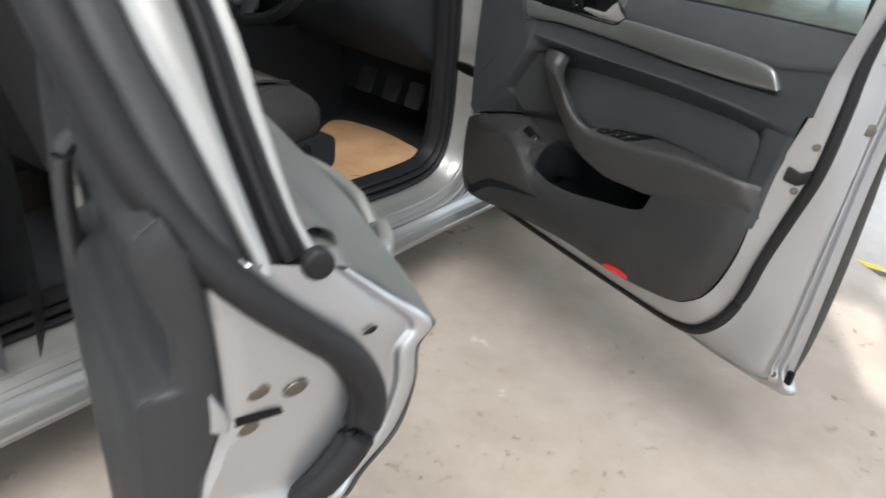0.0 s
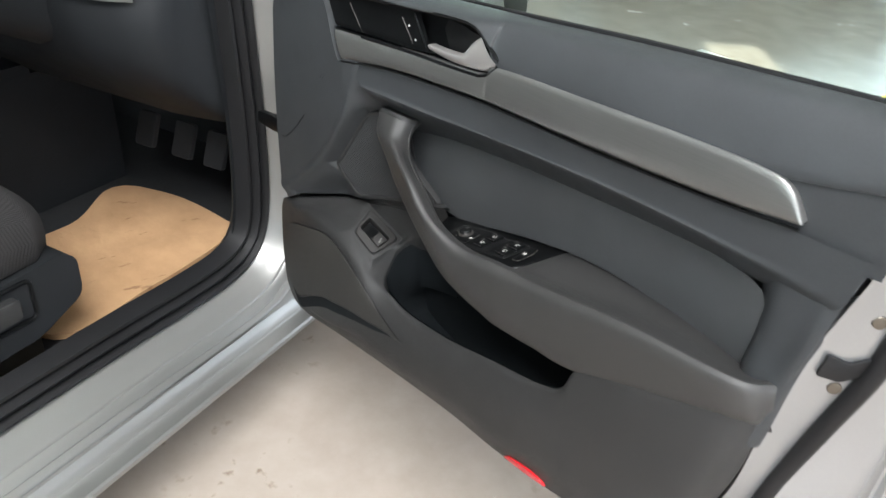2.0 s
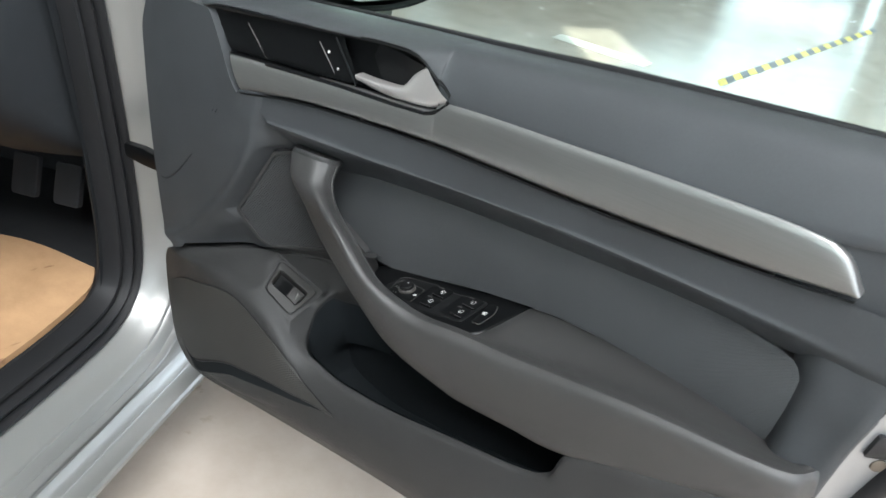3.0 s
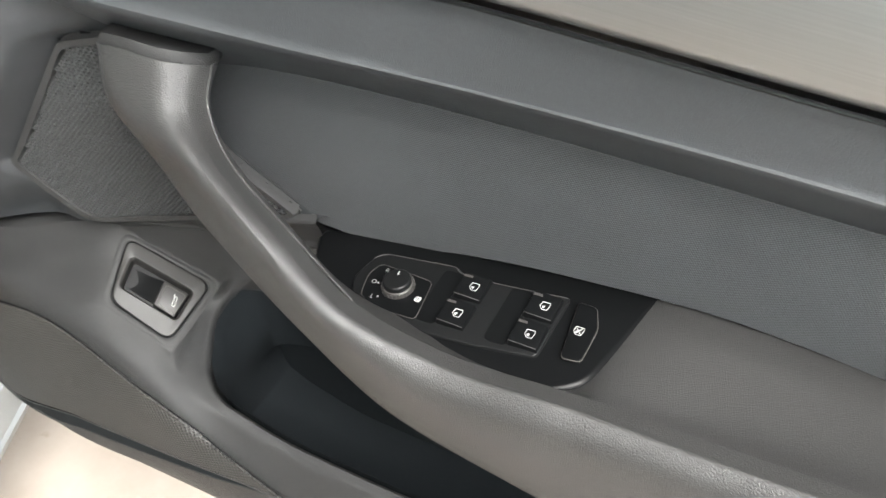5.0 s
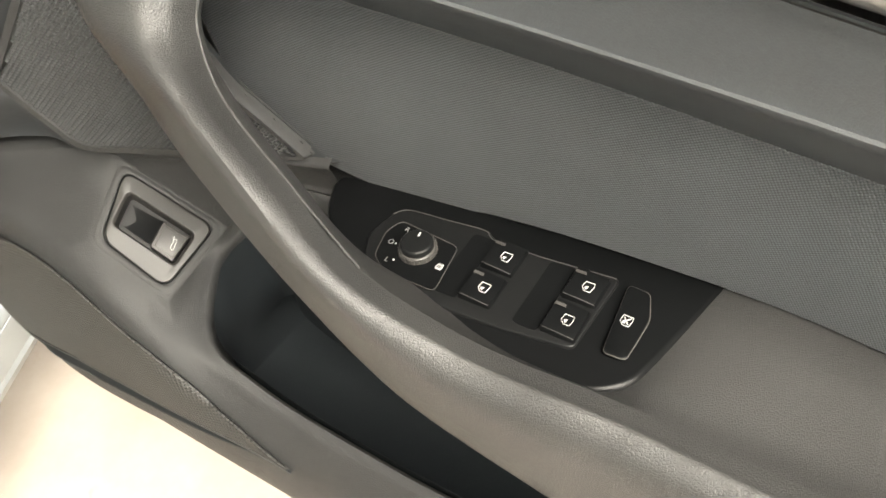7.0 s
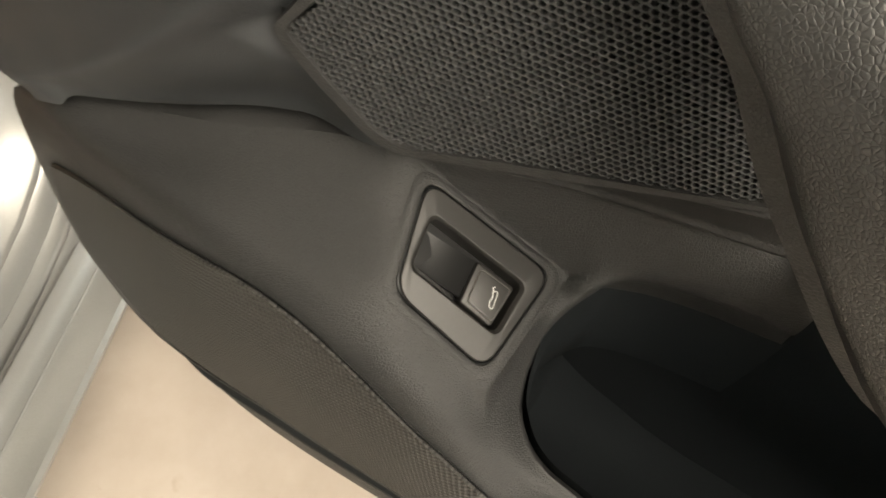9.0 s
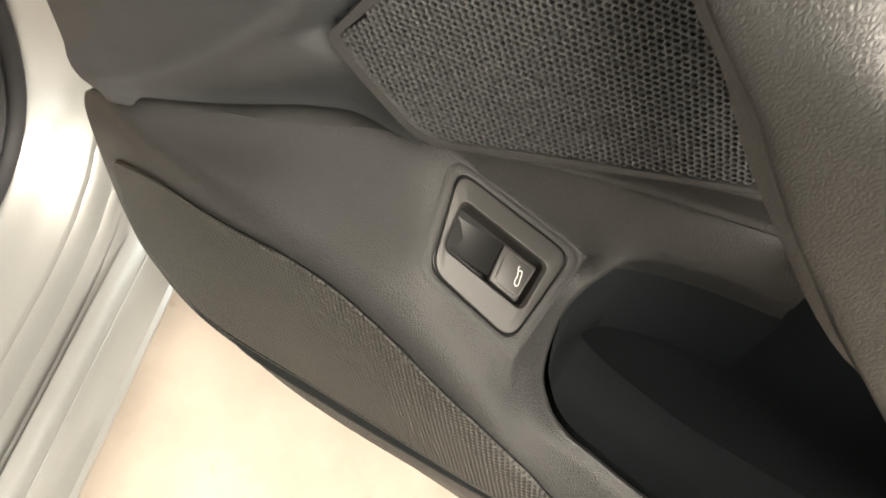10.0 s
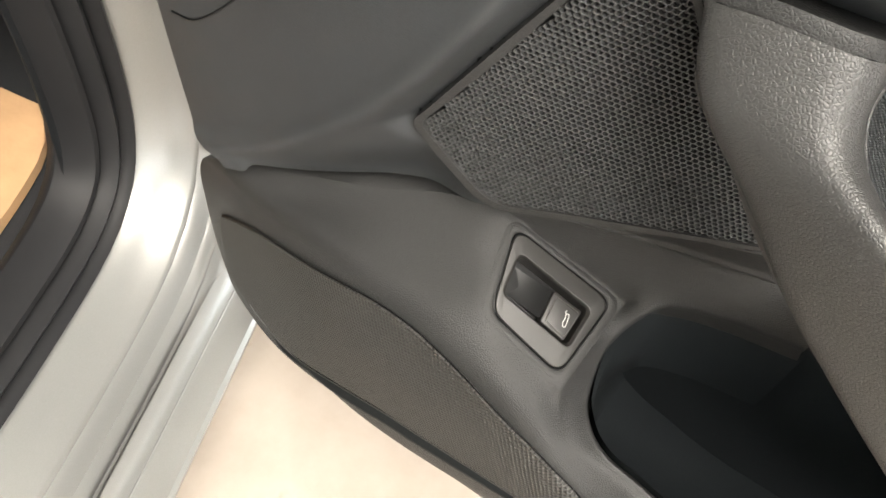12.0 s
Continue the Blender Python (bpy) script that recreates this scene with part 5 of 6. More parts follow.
    part("mirror_triangle", slab([(0.015, 0.118, 0.955), (0.155, 0.118, 0.970), (0.06, 0.09, 1.16)], (0, -1, 0.1), 0.02, None, 0.005), M_BLACK, d)

    # latch, screws and plugs in the shut face
    way = Vector((-0.62, 0.78, 0)).normalized()

    def on(x, y, z, proud=0.0):
        hit = tree.ray_cast(Vector((x, y, z)) - way * 0.15, way)[0]
        return (hit if hit else Vector((x, y, z))) - way * proud
    hook = [on(*p) for p in rounded([(0.908, 0.088, 0.766), (0.912, 0.088, 0.794), (0.932, 0.099, 0.783), (0.952, 0.116, 0.798), (0.948, 0.117, 0.774), (0.930, 0.100, 0.758)], 0.004)]
    part("latch", slab(hook, -way, 0.0042, None, 0.001), M_RUBBER, d, "black latch in the shut face")
    for x, y, z, r in ((0.940, 0.104, 0.836, 0.0070), (0.956, 0.116, 0.834, 0.0060), (0.930, 0.099, 0.748, 0.0070), (0.978, 0.170, 0.876, 0.011), (0.962, 0.180, 0.352, 0.007)):
        part("plug", disc(on(x, y, z), -way, r, 0.0026, 14, None, 0.0008), M_SCREW, d, "dark plug in the shut face")
    part("edge_bumper", block(0.985, 0.999, 0.186, 0.196, 0.345, 0.375, 0.003), M_BLACK, d)
    # hinges
    for z in (0.44, 0.82):
        part("hinge", block(-0.075, 0.01, 0.085, 0.125, z - 0.03, z + 0.03, 0.006), M_PAINT_IN, d, "silver painted door hinge")
    strap = part("check_strap", slab(rounded([(-0.205, 0.058, 0.640), (-0.205, 0.058, 0.662), (-0.16, 0.065, 0.666), (0.0, 0.088, 0.650), (0.0, 0.088, 0.640), (-0.16, 0.065, 0.636)], 0.006), (0.2, -1, 0), 0.012, None, 0.003), M_BLACK, d, "black door check strap")
    # outside mirror, its glass turned to the rear
    o, t, n = Vector((0.142, 0.200, 0.945)), Vector((0.507, 0.862, 0)).normalized(), Vector((0.862, -0.507, -0.03)).normalized()
    shell = rounded([o + t * a + Vector((0, 0, b)) for a, b in ((-0.062, 0.004), (-0.020, -0.011), (0.030, -0.013), (0.075, -0.009), (0.118, 0.006), (0.150, 0.038), (0.166, 0.090), (0.150, 0.128), (0.020, 0.138), (-0.045, 0.105))], 0.03, 4)
    hub = sum(shell, Vector()) / len(shell)
    bm = bmesh.new()
    rows = grid(bm, [[hub + (p - hub) * k + n * w for p in shell] for k, w in ((0.88, 0.002), (0.93, 0.010), (0.98, 0.010), (1.0, 0.0), (1.0, -0.030), (0.93, -0.060), (0.74, -0.085), (0.40, -0.098))], closed=True)
    bm.faces.new(rows[-1])
    mirror = part("door_mirror", bm, M_BLACK, d, "black outside mirror", 50)
    ring = rounded([o + t * a + Vector((0, 0, b)) for a, b in ((0.0, 0.0), (0.064, 0.004), (0.112, 0.035), (0.140, 0.085), (0.125, 0.116), (0.020, 0.122), (-0.028, 0.095))], 0.018, 4)
    part("mirror_glass", slab(ring, n, 0.003), M_MIRROR, mirror, "mirror glass")
    foot = [Vector(p) for p in ((0.075, 0.125, 0.955), (0.090, 0.150, 0.952), (0.110, 0.180, 0.960))]
    part("mirror_foot", tube(foot, 0.022, 10, None, 1.6), M_BLACK, mirror)


# ---------------------------------------------------------------- the car's body
CAR_O = Vector((-0.054, -0.029, 0))
CAR_U = Vector((0.402, -0.9156, 0)).normalized()     # rearwards
CAR_V = Vector((0.9156, 0.402, 0)).normalized()      # outwards, to the open door's side


def car(u, v, z):
    return CAR_O + CAR_U * u + CAR_V * v + Vector((0, 0, z))


CAR = thing("car_body", car(0.6, -0.6, 0), "silver estate car standing with its doors open", "car")
APERTURE = [(1.550, 0.300), (0.900, 0.298), (0.300, 0.296), (0.050, 0.290), (-0.070, 0.296), (-0.135, 0.322), (-0.170, 0.368), (-0.185, 0.442), (-0.186, 0.582), (-0.176, 0.752), (-0.162, 0.902), (-0.130, 1.042), (-0.040, 1.182), (0.120, 1.292), (0.300, 1.362)]


def swept(profile, path=APERTURE, n=90):
    """A strip that follows the door aperture; profile: (away from the opening, sideways)."""
    run = spline([(u, 0, z) for u, z in path], n)
    rows = []
    for i, p in enumerate(run):
        t = (run[min(i + 1, n - 1)] - run[max(i - 1, 0)]).normalized()
        out = Vector((-t.z, 0, t.x))         # away from the opening
        if out.dot(Vector((0.7, 0, 0.85)) - p) > 0:
            out = -out
        rows.append([car(p.x + out.x * a, v, p.z + out.z * a) for a, v in profile])
    bm = bmesh.new()
    grid(bm, rows)
    return bm


def body():
    c = CAR
    part("body_side", swept([(-0.012, -0.169), (-0.004, -0.153), (0.002, -0.142), (0.010, -0.128), (0.017, -0.118), (0.025, -0.106), (0.030, -0.090), (0.033, -0.0865), (0.036, -0.0870), (0.040, -0.079), (0.047, -0.0735), (0.0500, -0.0705), (0.0525, -0.0715), (0.057, -0.063), (0.062, -0.0590), (0.0645, -0.0598), (0.069, -0.0535), (0.077, -0.049)]), M_PAINT, c, "silver sill and door pillar", 60)
    part("pillar_front", swept([(0.074, -0.050), (0.11, -0.055), (0.18, -0.06), (0.30, -0.06)], APERTURE[7:]), M_PAINT_IN, c)
    # foot of the pillar between the curved opening and the sill
    bm = bmesh.new()
    rows = []
    for p in spline([(u, 0, z) for u, z in APERTURE[2:10]], 40):
        k = max(0.0, min(1.0, (0.30 - p.x) / 0.46))
        top = (p.x - 0.075 * smooth(k), p.z - 0.076 * (1 - smooth((p.z - 0.33) / 0.12)))
        rows.append([car(top[0], -0.056, top[1] + 0.012)] + [car(top[0], -0.0515, top[1] * (1 - f) + 0.222 * f) for f in (0.0, 0.4, 0.8, 1.0)] + [car(top[0], -0.049, 0.205)])
    grid(bm, rows)
    part("pillar_foot", bm, M_PAINT, c, "silver foot of the door pillar", 50)
    sill = [(-0.051, 0.234), (-0.046, 0.222), (-0.041, 0.214), (-0.034, 0.2085), (-0.026, 0.2060), (-0.015, 0.2045), (-0.004, 0.2035), (0.0, 0.199), (-0.002, 0.188), (-0.03, 0.176), (-0.12, 0.170), (-0.30, 0.175)]
    bm = bmesh.new()
    grid(bm, [[car(u, v, z) for v, z in sill] for u in np.linspace(-0.32, 1.75, 24)])
    part("sill_foot", bm, M_PAINT, c, "silver lower lip of the sill", 28)
    part("sill_bead", tube([car(u, -0.0365, 0.2075) for u in np.linspace(-0.3, 1.7, 8)], 0.0030, 6), M_PAINT, c)
    seal = swept([(0.006, -0.149), (0.000, -0.136), (-0.007, -0.132), (-0.013, -0.138), (-0.015, -0.153), (-0.017, -0.153), (-0.021, -0.140), (-0.028, -0.137), (-0.034, -0.145), (-0.036, -0.161), (-0.038, -0.161), (-0.042, -0.149), (-0.049, -0.149), (-0.055, -0.161), (-0.060, -0.184)], n=120)
    part("aperture_seal", seal, M_RUBBER, c, "ribbed black rubber seal round the door opening", 50)
    part("sill_trim", swept([(-0.054, -0.169), (-0.056, -0.177), (-0.052, -0.191), (-0.040, -0.205), (-0.020, -0.213), (0.02, -0.219), (0.06, -0.219)], n=80), M_DASH, c, "dark plastic sill trim")
    # underside and wheel in the shade
    part("underbody", block(-0.4, 1.8, -1.7, -0.14, 0.17, 0.20, 0, None, lambda p: car(*p)), M_CARPET, c)
    wheel = disc(car(-0.80, -0.26, 0.315), CAR_V, 0.315, 0.20, 32, None, 0.03)
    tyre = part("front_wheel", wheel, M_RUBBER, c, "black tyre of the front wheel")
    part("rim", disc(car(-0.80, -0.058, 0.315), CAR_V, 0.20, 0.01, 20), M_PAINT, tyre)
    # outer body that closes the car round the cabin
    def shell(rows):
        return loft([[tuple(car(*p)) for p in r] for r in rows], 6, 4)

    def crown(v, high):
        """Camber of the body across its width."""
        return high * (1 - ((v + 0.90) / 0.86) ** 2)
    wing = [[(u, v - taper, z) for u, taper in ((-0.33, 0.0), (-0.8, 0.01), (-1.2, 0.09), (-1.45, 0.26), (-1.60, 0.46))] for v, z in ((-0.075, 0.70), (-0.050, 0.80), (-0.060, 0.88), (-0.12, 0.945), (-0.20, 0.965))]
    part("front_wing", shell(wing), M_PAINT, c, "silver front wing")
    arch = [(-0.80 + 0.37 * math.cos(a), 0.315 + 0.37 * math.sin(a)) for a in (math.pi * (k / 14) for k in range(15))]
    lower = [(-0.34, 0.20), (-0.43, 0.20)] + arch + [(-1.17, 0.24), (-1.56, 0.30), (-1.56, 0.66), (-1.3, 0.715), (-0.34, 0.71)]
    part("wing_side", slab([car(u, -0.080 - (0.30 if u < -1.4 else 0.0), z) for u, z in lower], CAR_V, 0.010), M_PAINT, c)
    bonnet = [[(u, v, z + crown(v, 0.045)) for u, z in ((-0.36, 0.985), (-0.8, 0.965), (-1.25, 0.90), (-1.55, 0.80), (-1.68, 0.70))] for v in (-0.20, -0.45, -0.90, -1.35, -1.60)]
    part("bonnet", shell(bonnet), M_PAINT, c, "silver bonnet")
    nose = [[(-1.68 - 0.10 * (1 - ((v + 0.9) / 0.8) ** 2) + back, v, z) for v in (-0.36, -0.55, -0.90, -1.25, -1.46)] for back, z in ((0.0, 0.70), (-0.06, 0.60), (-0.09, 0.48), (-0.06, 0.34), (0.04, 0.24))]
    part("front_bumper", shell(nose), M_PAINT, c, "silver front bumper")
    far = [[(u, v - t, z) for u, t in ((-1.66, -0.25), (-1.2, -0.03), (0.0, 0.0), (1.5, 0.0), (2.6, -0.02), (3.05, -0.14))] for v, z in ((-1.70, 0.20), (-1.76, 0.45), (-1.77, 0.70), (-1.74, 0.88), (-1.68, 0.965))]
    part("far_side", shell(far), M_PAINT, c, "silver far side of the car")
    roof = [[(u, v, z - 0.05 + crown(v * 0.9 - 0.09, 0.055)) for u, z in ((0.42, 1.43), (0.8, 1.465), (1.5, 1.47), (2.2, 1.45), (2.75, 1.40))] for v in (-0.24, -0.5, -0.90, -1.3, -1.56)]
    part("roof", shell(roof), M_PAINT, c, "silver roof")
    part("roof_lining", block(0.45, 2.7, -1.52, -0.28, 1.352, 1.358, 0, None, lambda p: car(*p)), M_WALL, c, "pale roof lining")
    for name, outline in (("windscreen", [(-0.34, -0.22, 0.985), (-0.40, -0.90, 1.02), (-0.34, -1.58, 0.985), (0.42, -1.50, 1.40), (0.42, -0.30, 1.40)]), ("far_windows", [(-0.2, -1.70, 0.965), (0.40, -1.56, 1.385), (2.5, -1.56, 1.385), (2.85, -1.68, 0.965)]), ("rear_window", [(3.03, -0.24, 0.98), (2.76, -0.30, 1.385), (2.76, -1.50, 1.385), (3.03, -1.56, 0.98)]), ("rear_quarter_window", [(2.02, -0.17, 0.985), (2.05, -0.27, 1.36), (2.60, -0.27, 1.36), (2.84, -0.17, 0.985)])):
        pts = [car(*p) for p in outline]
        pane = part(name, slab(pts, (pts[1] - pts[0]).cross(pts[-1] - pts[0]).normalized(), 0.005), M_PANE, c, "greenish car window")
        pane.visible_shadow = False
    for line in ([(-0.34, -1.62, 0.98), (0.05, -1.60, 1.22), (0.42, -1.54, 1.40)], [(2.92, -1.62, 0.98), (2.70, -1.54, 1.39)], [(0.98, -1.70, 0.96), (1.02, -1.56, 1.39)], [(2.92, -0.18, 0.98), (2.70, -0.26, 1.39)], [(1.93, -0.14, 0.98), (1.95, -0.24, 1.39)], [(0.30, -0.24, 1.385), (1.2, -0.24, 1.41), (2.72, -0.25, 1.39)]):
        part("roof_pillar", tube([car(*p) for p in line], 0.030, 10), M_PAINT, c)
    quarter = [(1.86, 0.50), (1.90, 0.96), (3.02, 0.96), (3.08, 0.70), (3.04, 0.30), (2.40, 0.24)] + [(1.99 + 0.37 * math.cos(a), 0.315 + 0.37 * math.sin(a)) for a in (math.pi * k / 14 for k in range(0, 10))]
    part("rear_quarter", slab([car(u, -0.075, z) for u, z in quarter], CAR_V, 0.03, None, 0.008), M_PAINT, c, "silver rear quarter panel")
    tail = [[(3.02 + 0.10 * (1 - ((v + 0.9) / 0.8) ** 2) + back, v, z) for v in (-0.10, -0.45, -0.90, -1.35, -1.68)] for back, z in ((-0.03, 0.98), (0.03, 0.80), (0.04, 0.62), (0.10, 0.50), (0.08, 0.34), (0.0, 0.24))]
    part("tailgate", shell(tail), M_PAINT, c, "silver tailgate and rear bumper")
    for u, v in ((1.99, -0.26), (-0.80, -1.74), (1.99, -1.74)):
        tyre = part("wheel", disc(car(u, v, 0.315), CAR_V, 0.315, 0.20, 32, None, 0.03), M_RUBBER, c)
        part("rim", disc(car(u, v + (0.202 if v > -1 else -0.012), 0.315), CAR_V, 0.20, 0.01, 20), M_PAINT, tyre)
    part("bulkhead", block(-0.62, -0.58, -1.66, -0.10, 0.2, 0.98, 0, None, lambda p: car(*p)), M_CARPET, c)
    part("load_floor", block(1.8, 2.98, -1.64, -0.12, 0.50, 0.54, 0, None, lambda p: car(*p)), M_CARPET, c)
    part("rear_backrest", block(1.78, 1.92, -1.55, -0.26, 0.55, 1.10, 0.04, None, lambda p: car(*p)), M_SEAT, c)
    part("cabin_floor", block(-0.6, 1.8, -1.65, -0.18, 0.20, 0.285, 0, None, lambda p: car(*p)), M_CARPET, c, "dark carpeted cabin floor")
    bm = bmesh.new()
    grid(bm, [[car(u, -0.05, z) for u, z in ((1.16, 0.30), (1.16, 0.6), (1.18, 0.95), (1.22, 1.40))], [car(u + 0.0, -0.16, z) for u, z in ((1.09, 0.30), (1.10, 0.6), (1.13, 0.95), (1.18, 1.40))], [car(u, -0.22, z) for u, z in ((1.14, 0.30), (1.14, 0.6), (1.17, 0.95), (1.22, 1.40))], [car(u, -0.16, z) for u, z in ((1.24, 0.30), (1.24, 0.6), (1.26, 0.95), (1.28, 1.40))], [car(u, -0.05, z) for u, z in ((1.22, 0.30), (1.22, 0.6), (1.24, 0.95), (1.27, 1.40))]], closed=False)
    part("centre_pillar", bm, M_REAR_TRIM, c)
    part("rear_bench", block(1.35, 1.8, -1.55, -0.28, 0.28, 0.62, 0.05, None, lambda p: car(*p)), M_SEAT, c)
    # dashboard, kick panel, column shroud
    bm = bmesh.new()
    prof = [(-0.55, 0.99), (-0.20, 0.985), (-0.02, 0.955), (0.055, 0.905), (0.075, 0.84), (0.055, 0.76), (0.0, 0.70), (-0.10, 0.62), (-0.20, 0.575), (-0.40, 0.56)]
    rows = [[car(u - 0.05 * smooth((v + 0.30) / 0.14), v, z - 0.01 * smooth((v + 0.30) / 0.14)) for u, z in prof] for v in (-1.64, -1.2, -0.9, -0.6, -0.4, -0.3, -0.24, -0.195)]
    for v, k in ((-0.188, 0.985), (-0.183, 0.95), (-0.180, 0.88)):
        rows.append([car(-0.24 + (u - 0.05 + 0.24) * k, v, 0.78 + (z - 0.01 - 0.78) * k) for u, z in prof])
    ends = grid(bm, rows)
    bm.faces.new(ends[-1])
    part("dashboard", bm, M_DASH, c, "dark dashboard", 40)
    strip = [[car(0.030, -0.212, 0.908), car(0.066, -0.30, 0.908), car(0.068, -0.60, 0.908), car(0.068, -1.00, 0.908)],
             [car(0.040, -0.212, 0.893), car(0.074, -0.30, 0.893), car(0.076, -0.60, 0.893), car(0.076, -1.00, 0.893)],
             [car(0.040, -0.213, 0.878), car(0.074, -0.30, 0.878), car(0.076, -0.60, 0.878), car(0.076, -1.00, 0.878)]]
    part("dash_strip", loft([[tuple(p) for p in r] for r in strip], 5, 3), M_STRIP, c, "brushed silver strip along the dashboard")
    part("kick_panel", loft([[car(-0.10, -0.175, 0.33), car(-0.12, -0.175, 0.55), car(-0.08, -0.17, 0.95)], [car(-0.32, -0.21, 0.30), car(-0.32, -0.21, 0.55), car(-0.3, -0.2, 0.97)], [car(-0.58, -0.24, 0.30), car(-0.58, -0.24, 0.55), car(-0.58, -0.22, 0.97)]], 5, 4), M_DASH, c)
    part("foot_rest", slab([car(-0.30, -0.30, 0.36), car(-0.30, -0.245, 0.36), car(-0.36, -0.245, 0.50), car(-0.36, -0.30, 0.50)], CAR_U + Vector((0, 0, 0.4)), 0.012, None, 0.003), M_RUBBER, c, "dark foot rest")
    for v, name in ((-0.36, "accelerator_pedal"), (-0.46, "brake_pedal"), (-0.58, "clutch_pedal")):
        part(name, slab(rounded([car(-0.26, v - 0.03, 0.42), car(-0.26, v + 0.03, 0.42), car(-0.29, v + 0.03, 0.50), car(-0.29, v - 0.03, 0.50)], 0.01), CAR_U + Vector((0, 0, 0.35)), 0.012, None, 0.003), M_CARPET, c)
    for u, v, z in ((0.005, -0.30, 0.745), (-0.06, -0.30, 0.66)):
        part("dash_clip", slab(rounded([car(u, v, z), car(u, v + 0.02, z), car(u - 0.005, v + 0.02, z + 0.03), car(u - 0.005, v, z + 0.03)], 0.004), CAR_U, 0.008, None, 0.002), M_SATIN, c)
    # centre console with its silver frame, gear lever and heater knobs
    part("console", loft([[car(-0.1, -0.74, 0.60), car(0.2, -0.74, 0.60), car(0.6, -0.74, 0.62)], [car(-0.1, -0.76, 0.645), car(0.2, -0.76, 0.64), car(0.6, -0.76, 0.65)], [car(-0.1, -0.98, 0.645), car(0.2, -0.98, 0.64), car(0.6, -0.98, 0.65)]], 5, 3), M_DASH, c, "dark centre console")
    part("console_side", loft([[car(-0.3, -0.735, 0.62), car(0.2, -0.735, 0.60), car(0.6, -0.735, 0.62)], [car(-0.3, -0.72, 0.285), car(0.2, -0.72, 0.285), car(0.6, -0.72, 0.285)]], 4, 2), M_DASH, c)
    ring = [car(u, v, 0.652) for u, v in ((0.20, -0.79), (0.44, -0.79), (0.44, -0.95), (0.20, -0.95))]
    part("console_frame", tube(rounded(ring, 0.03) + rounded(ring, 0.03)[:1], 0.007, 8), M_CHROME, c, "satin silver frame round the gear lever")
    lever = part("gear_lever", tube([car(0.34, -0.87, 0.64), car(0.33, -0.87, 0.70), car(0.325, -0.87, 0.735)], 0.02, 10), M_DASH, c, "gear lever with chrome-ringed knob")
    part("gear_knob", disc(car(0.325, -0.87, 0.735), (0, 0, 1), 0.024, 0.05, 18, None, 0.014), M_BLACK, lever)
    part("knob_ring", disc(car(0.325, -0.87, 0.775), (0, 0, 1), 0.018, 0.006, 18, None, 0.002), M_CHROME, lever)
    face = CAR_U + Vector((0, 0, 0.25))
    panel = part("heater_panel", slab(rounded([car(0.062, -0.74, 0.69), car(0.062, -1.0, 0.69), car(0.05, -1.0, 0.80), car(0.05, -0.74, 0.80)], 0.02), face, 0.014, None, 0.004), M_STRIP, c, "silver heater panel with round knobs")
    for v in (-0.79, -0.86, -0.95):
        part("heater_knob", disc(car(0.07, v, 0.735), face, 0.024, 0.022, 18, None, 0.004), M_BLACK, panel)
    # steering wheel
    hub = car(0.27, -0.45, 0.93)
    ax = (CAR_U * 0.9 + Vector((0, 0, 0.42))).normalized()
    e1 = CAR_V.copy()
    e2 = ax.cross(e1).normalized()
    rim = [hub + 0.185 * (math.cos(a) * e1 + math.sin(a) * e2) for a in (2 * math.pi * k / 48 for k in range(49))]
    wheel = part("steering_wheel", tube(rim, 0.016, 10), M_BLACK, c, "black three-spoke steering wheel")
    part("wheel_hub", disc(hub - ax * 0.03, ax, 0.075, 0.05, 24, None, 0.015), M_DASH, wheel)
    for a in (-0.05, math.pi + 0.05, -math.pi / 2, math.pi / 2):
        if a == math.pi / 2:
            continue
        way = math.cos(a) * e1 + math.sin(a) * e2
        part("spoke", tube([hub + way * 0.06 - ax * 0.01, hub + way * 0.18], 0.016, 8, None, 1.4), M_DASH, wheel)
    part("column_shroud", tube([hub - ax * 0.04, hub - ax * 0.25], 0.06, 14), M_DASH, c)


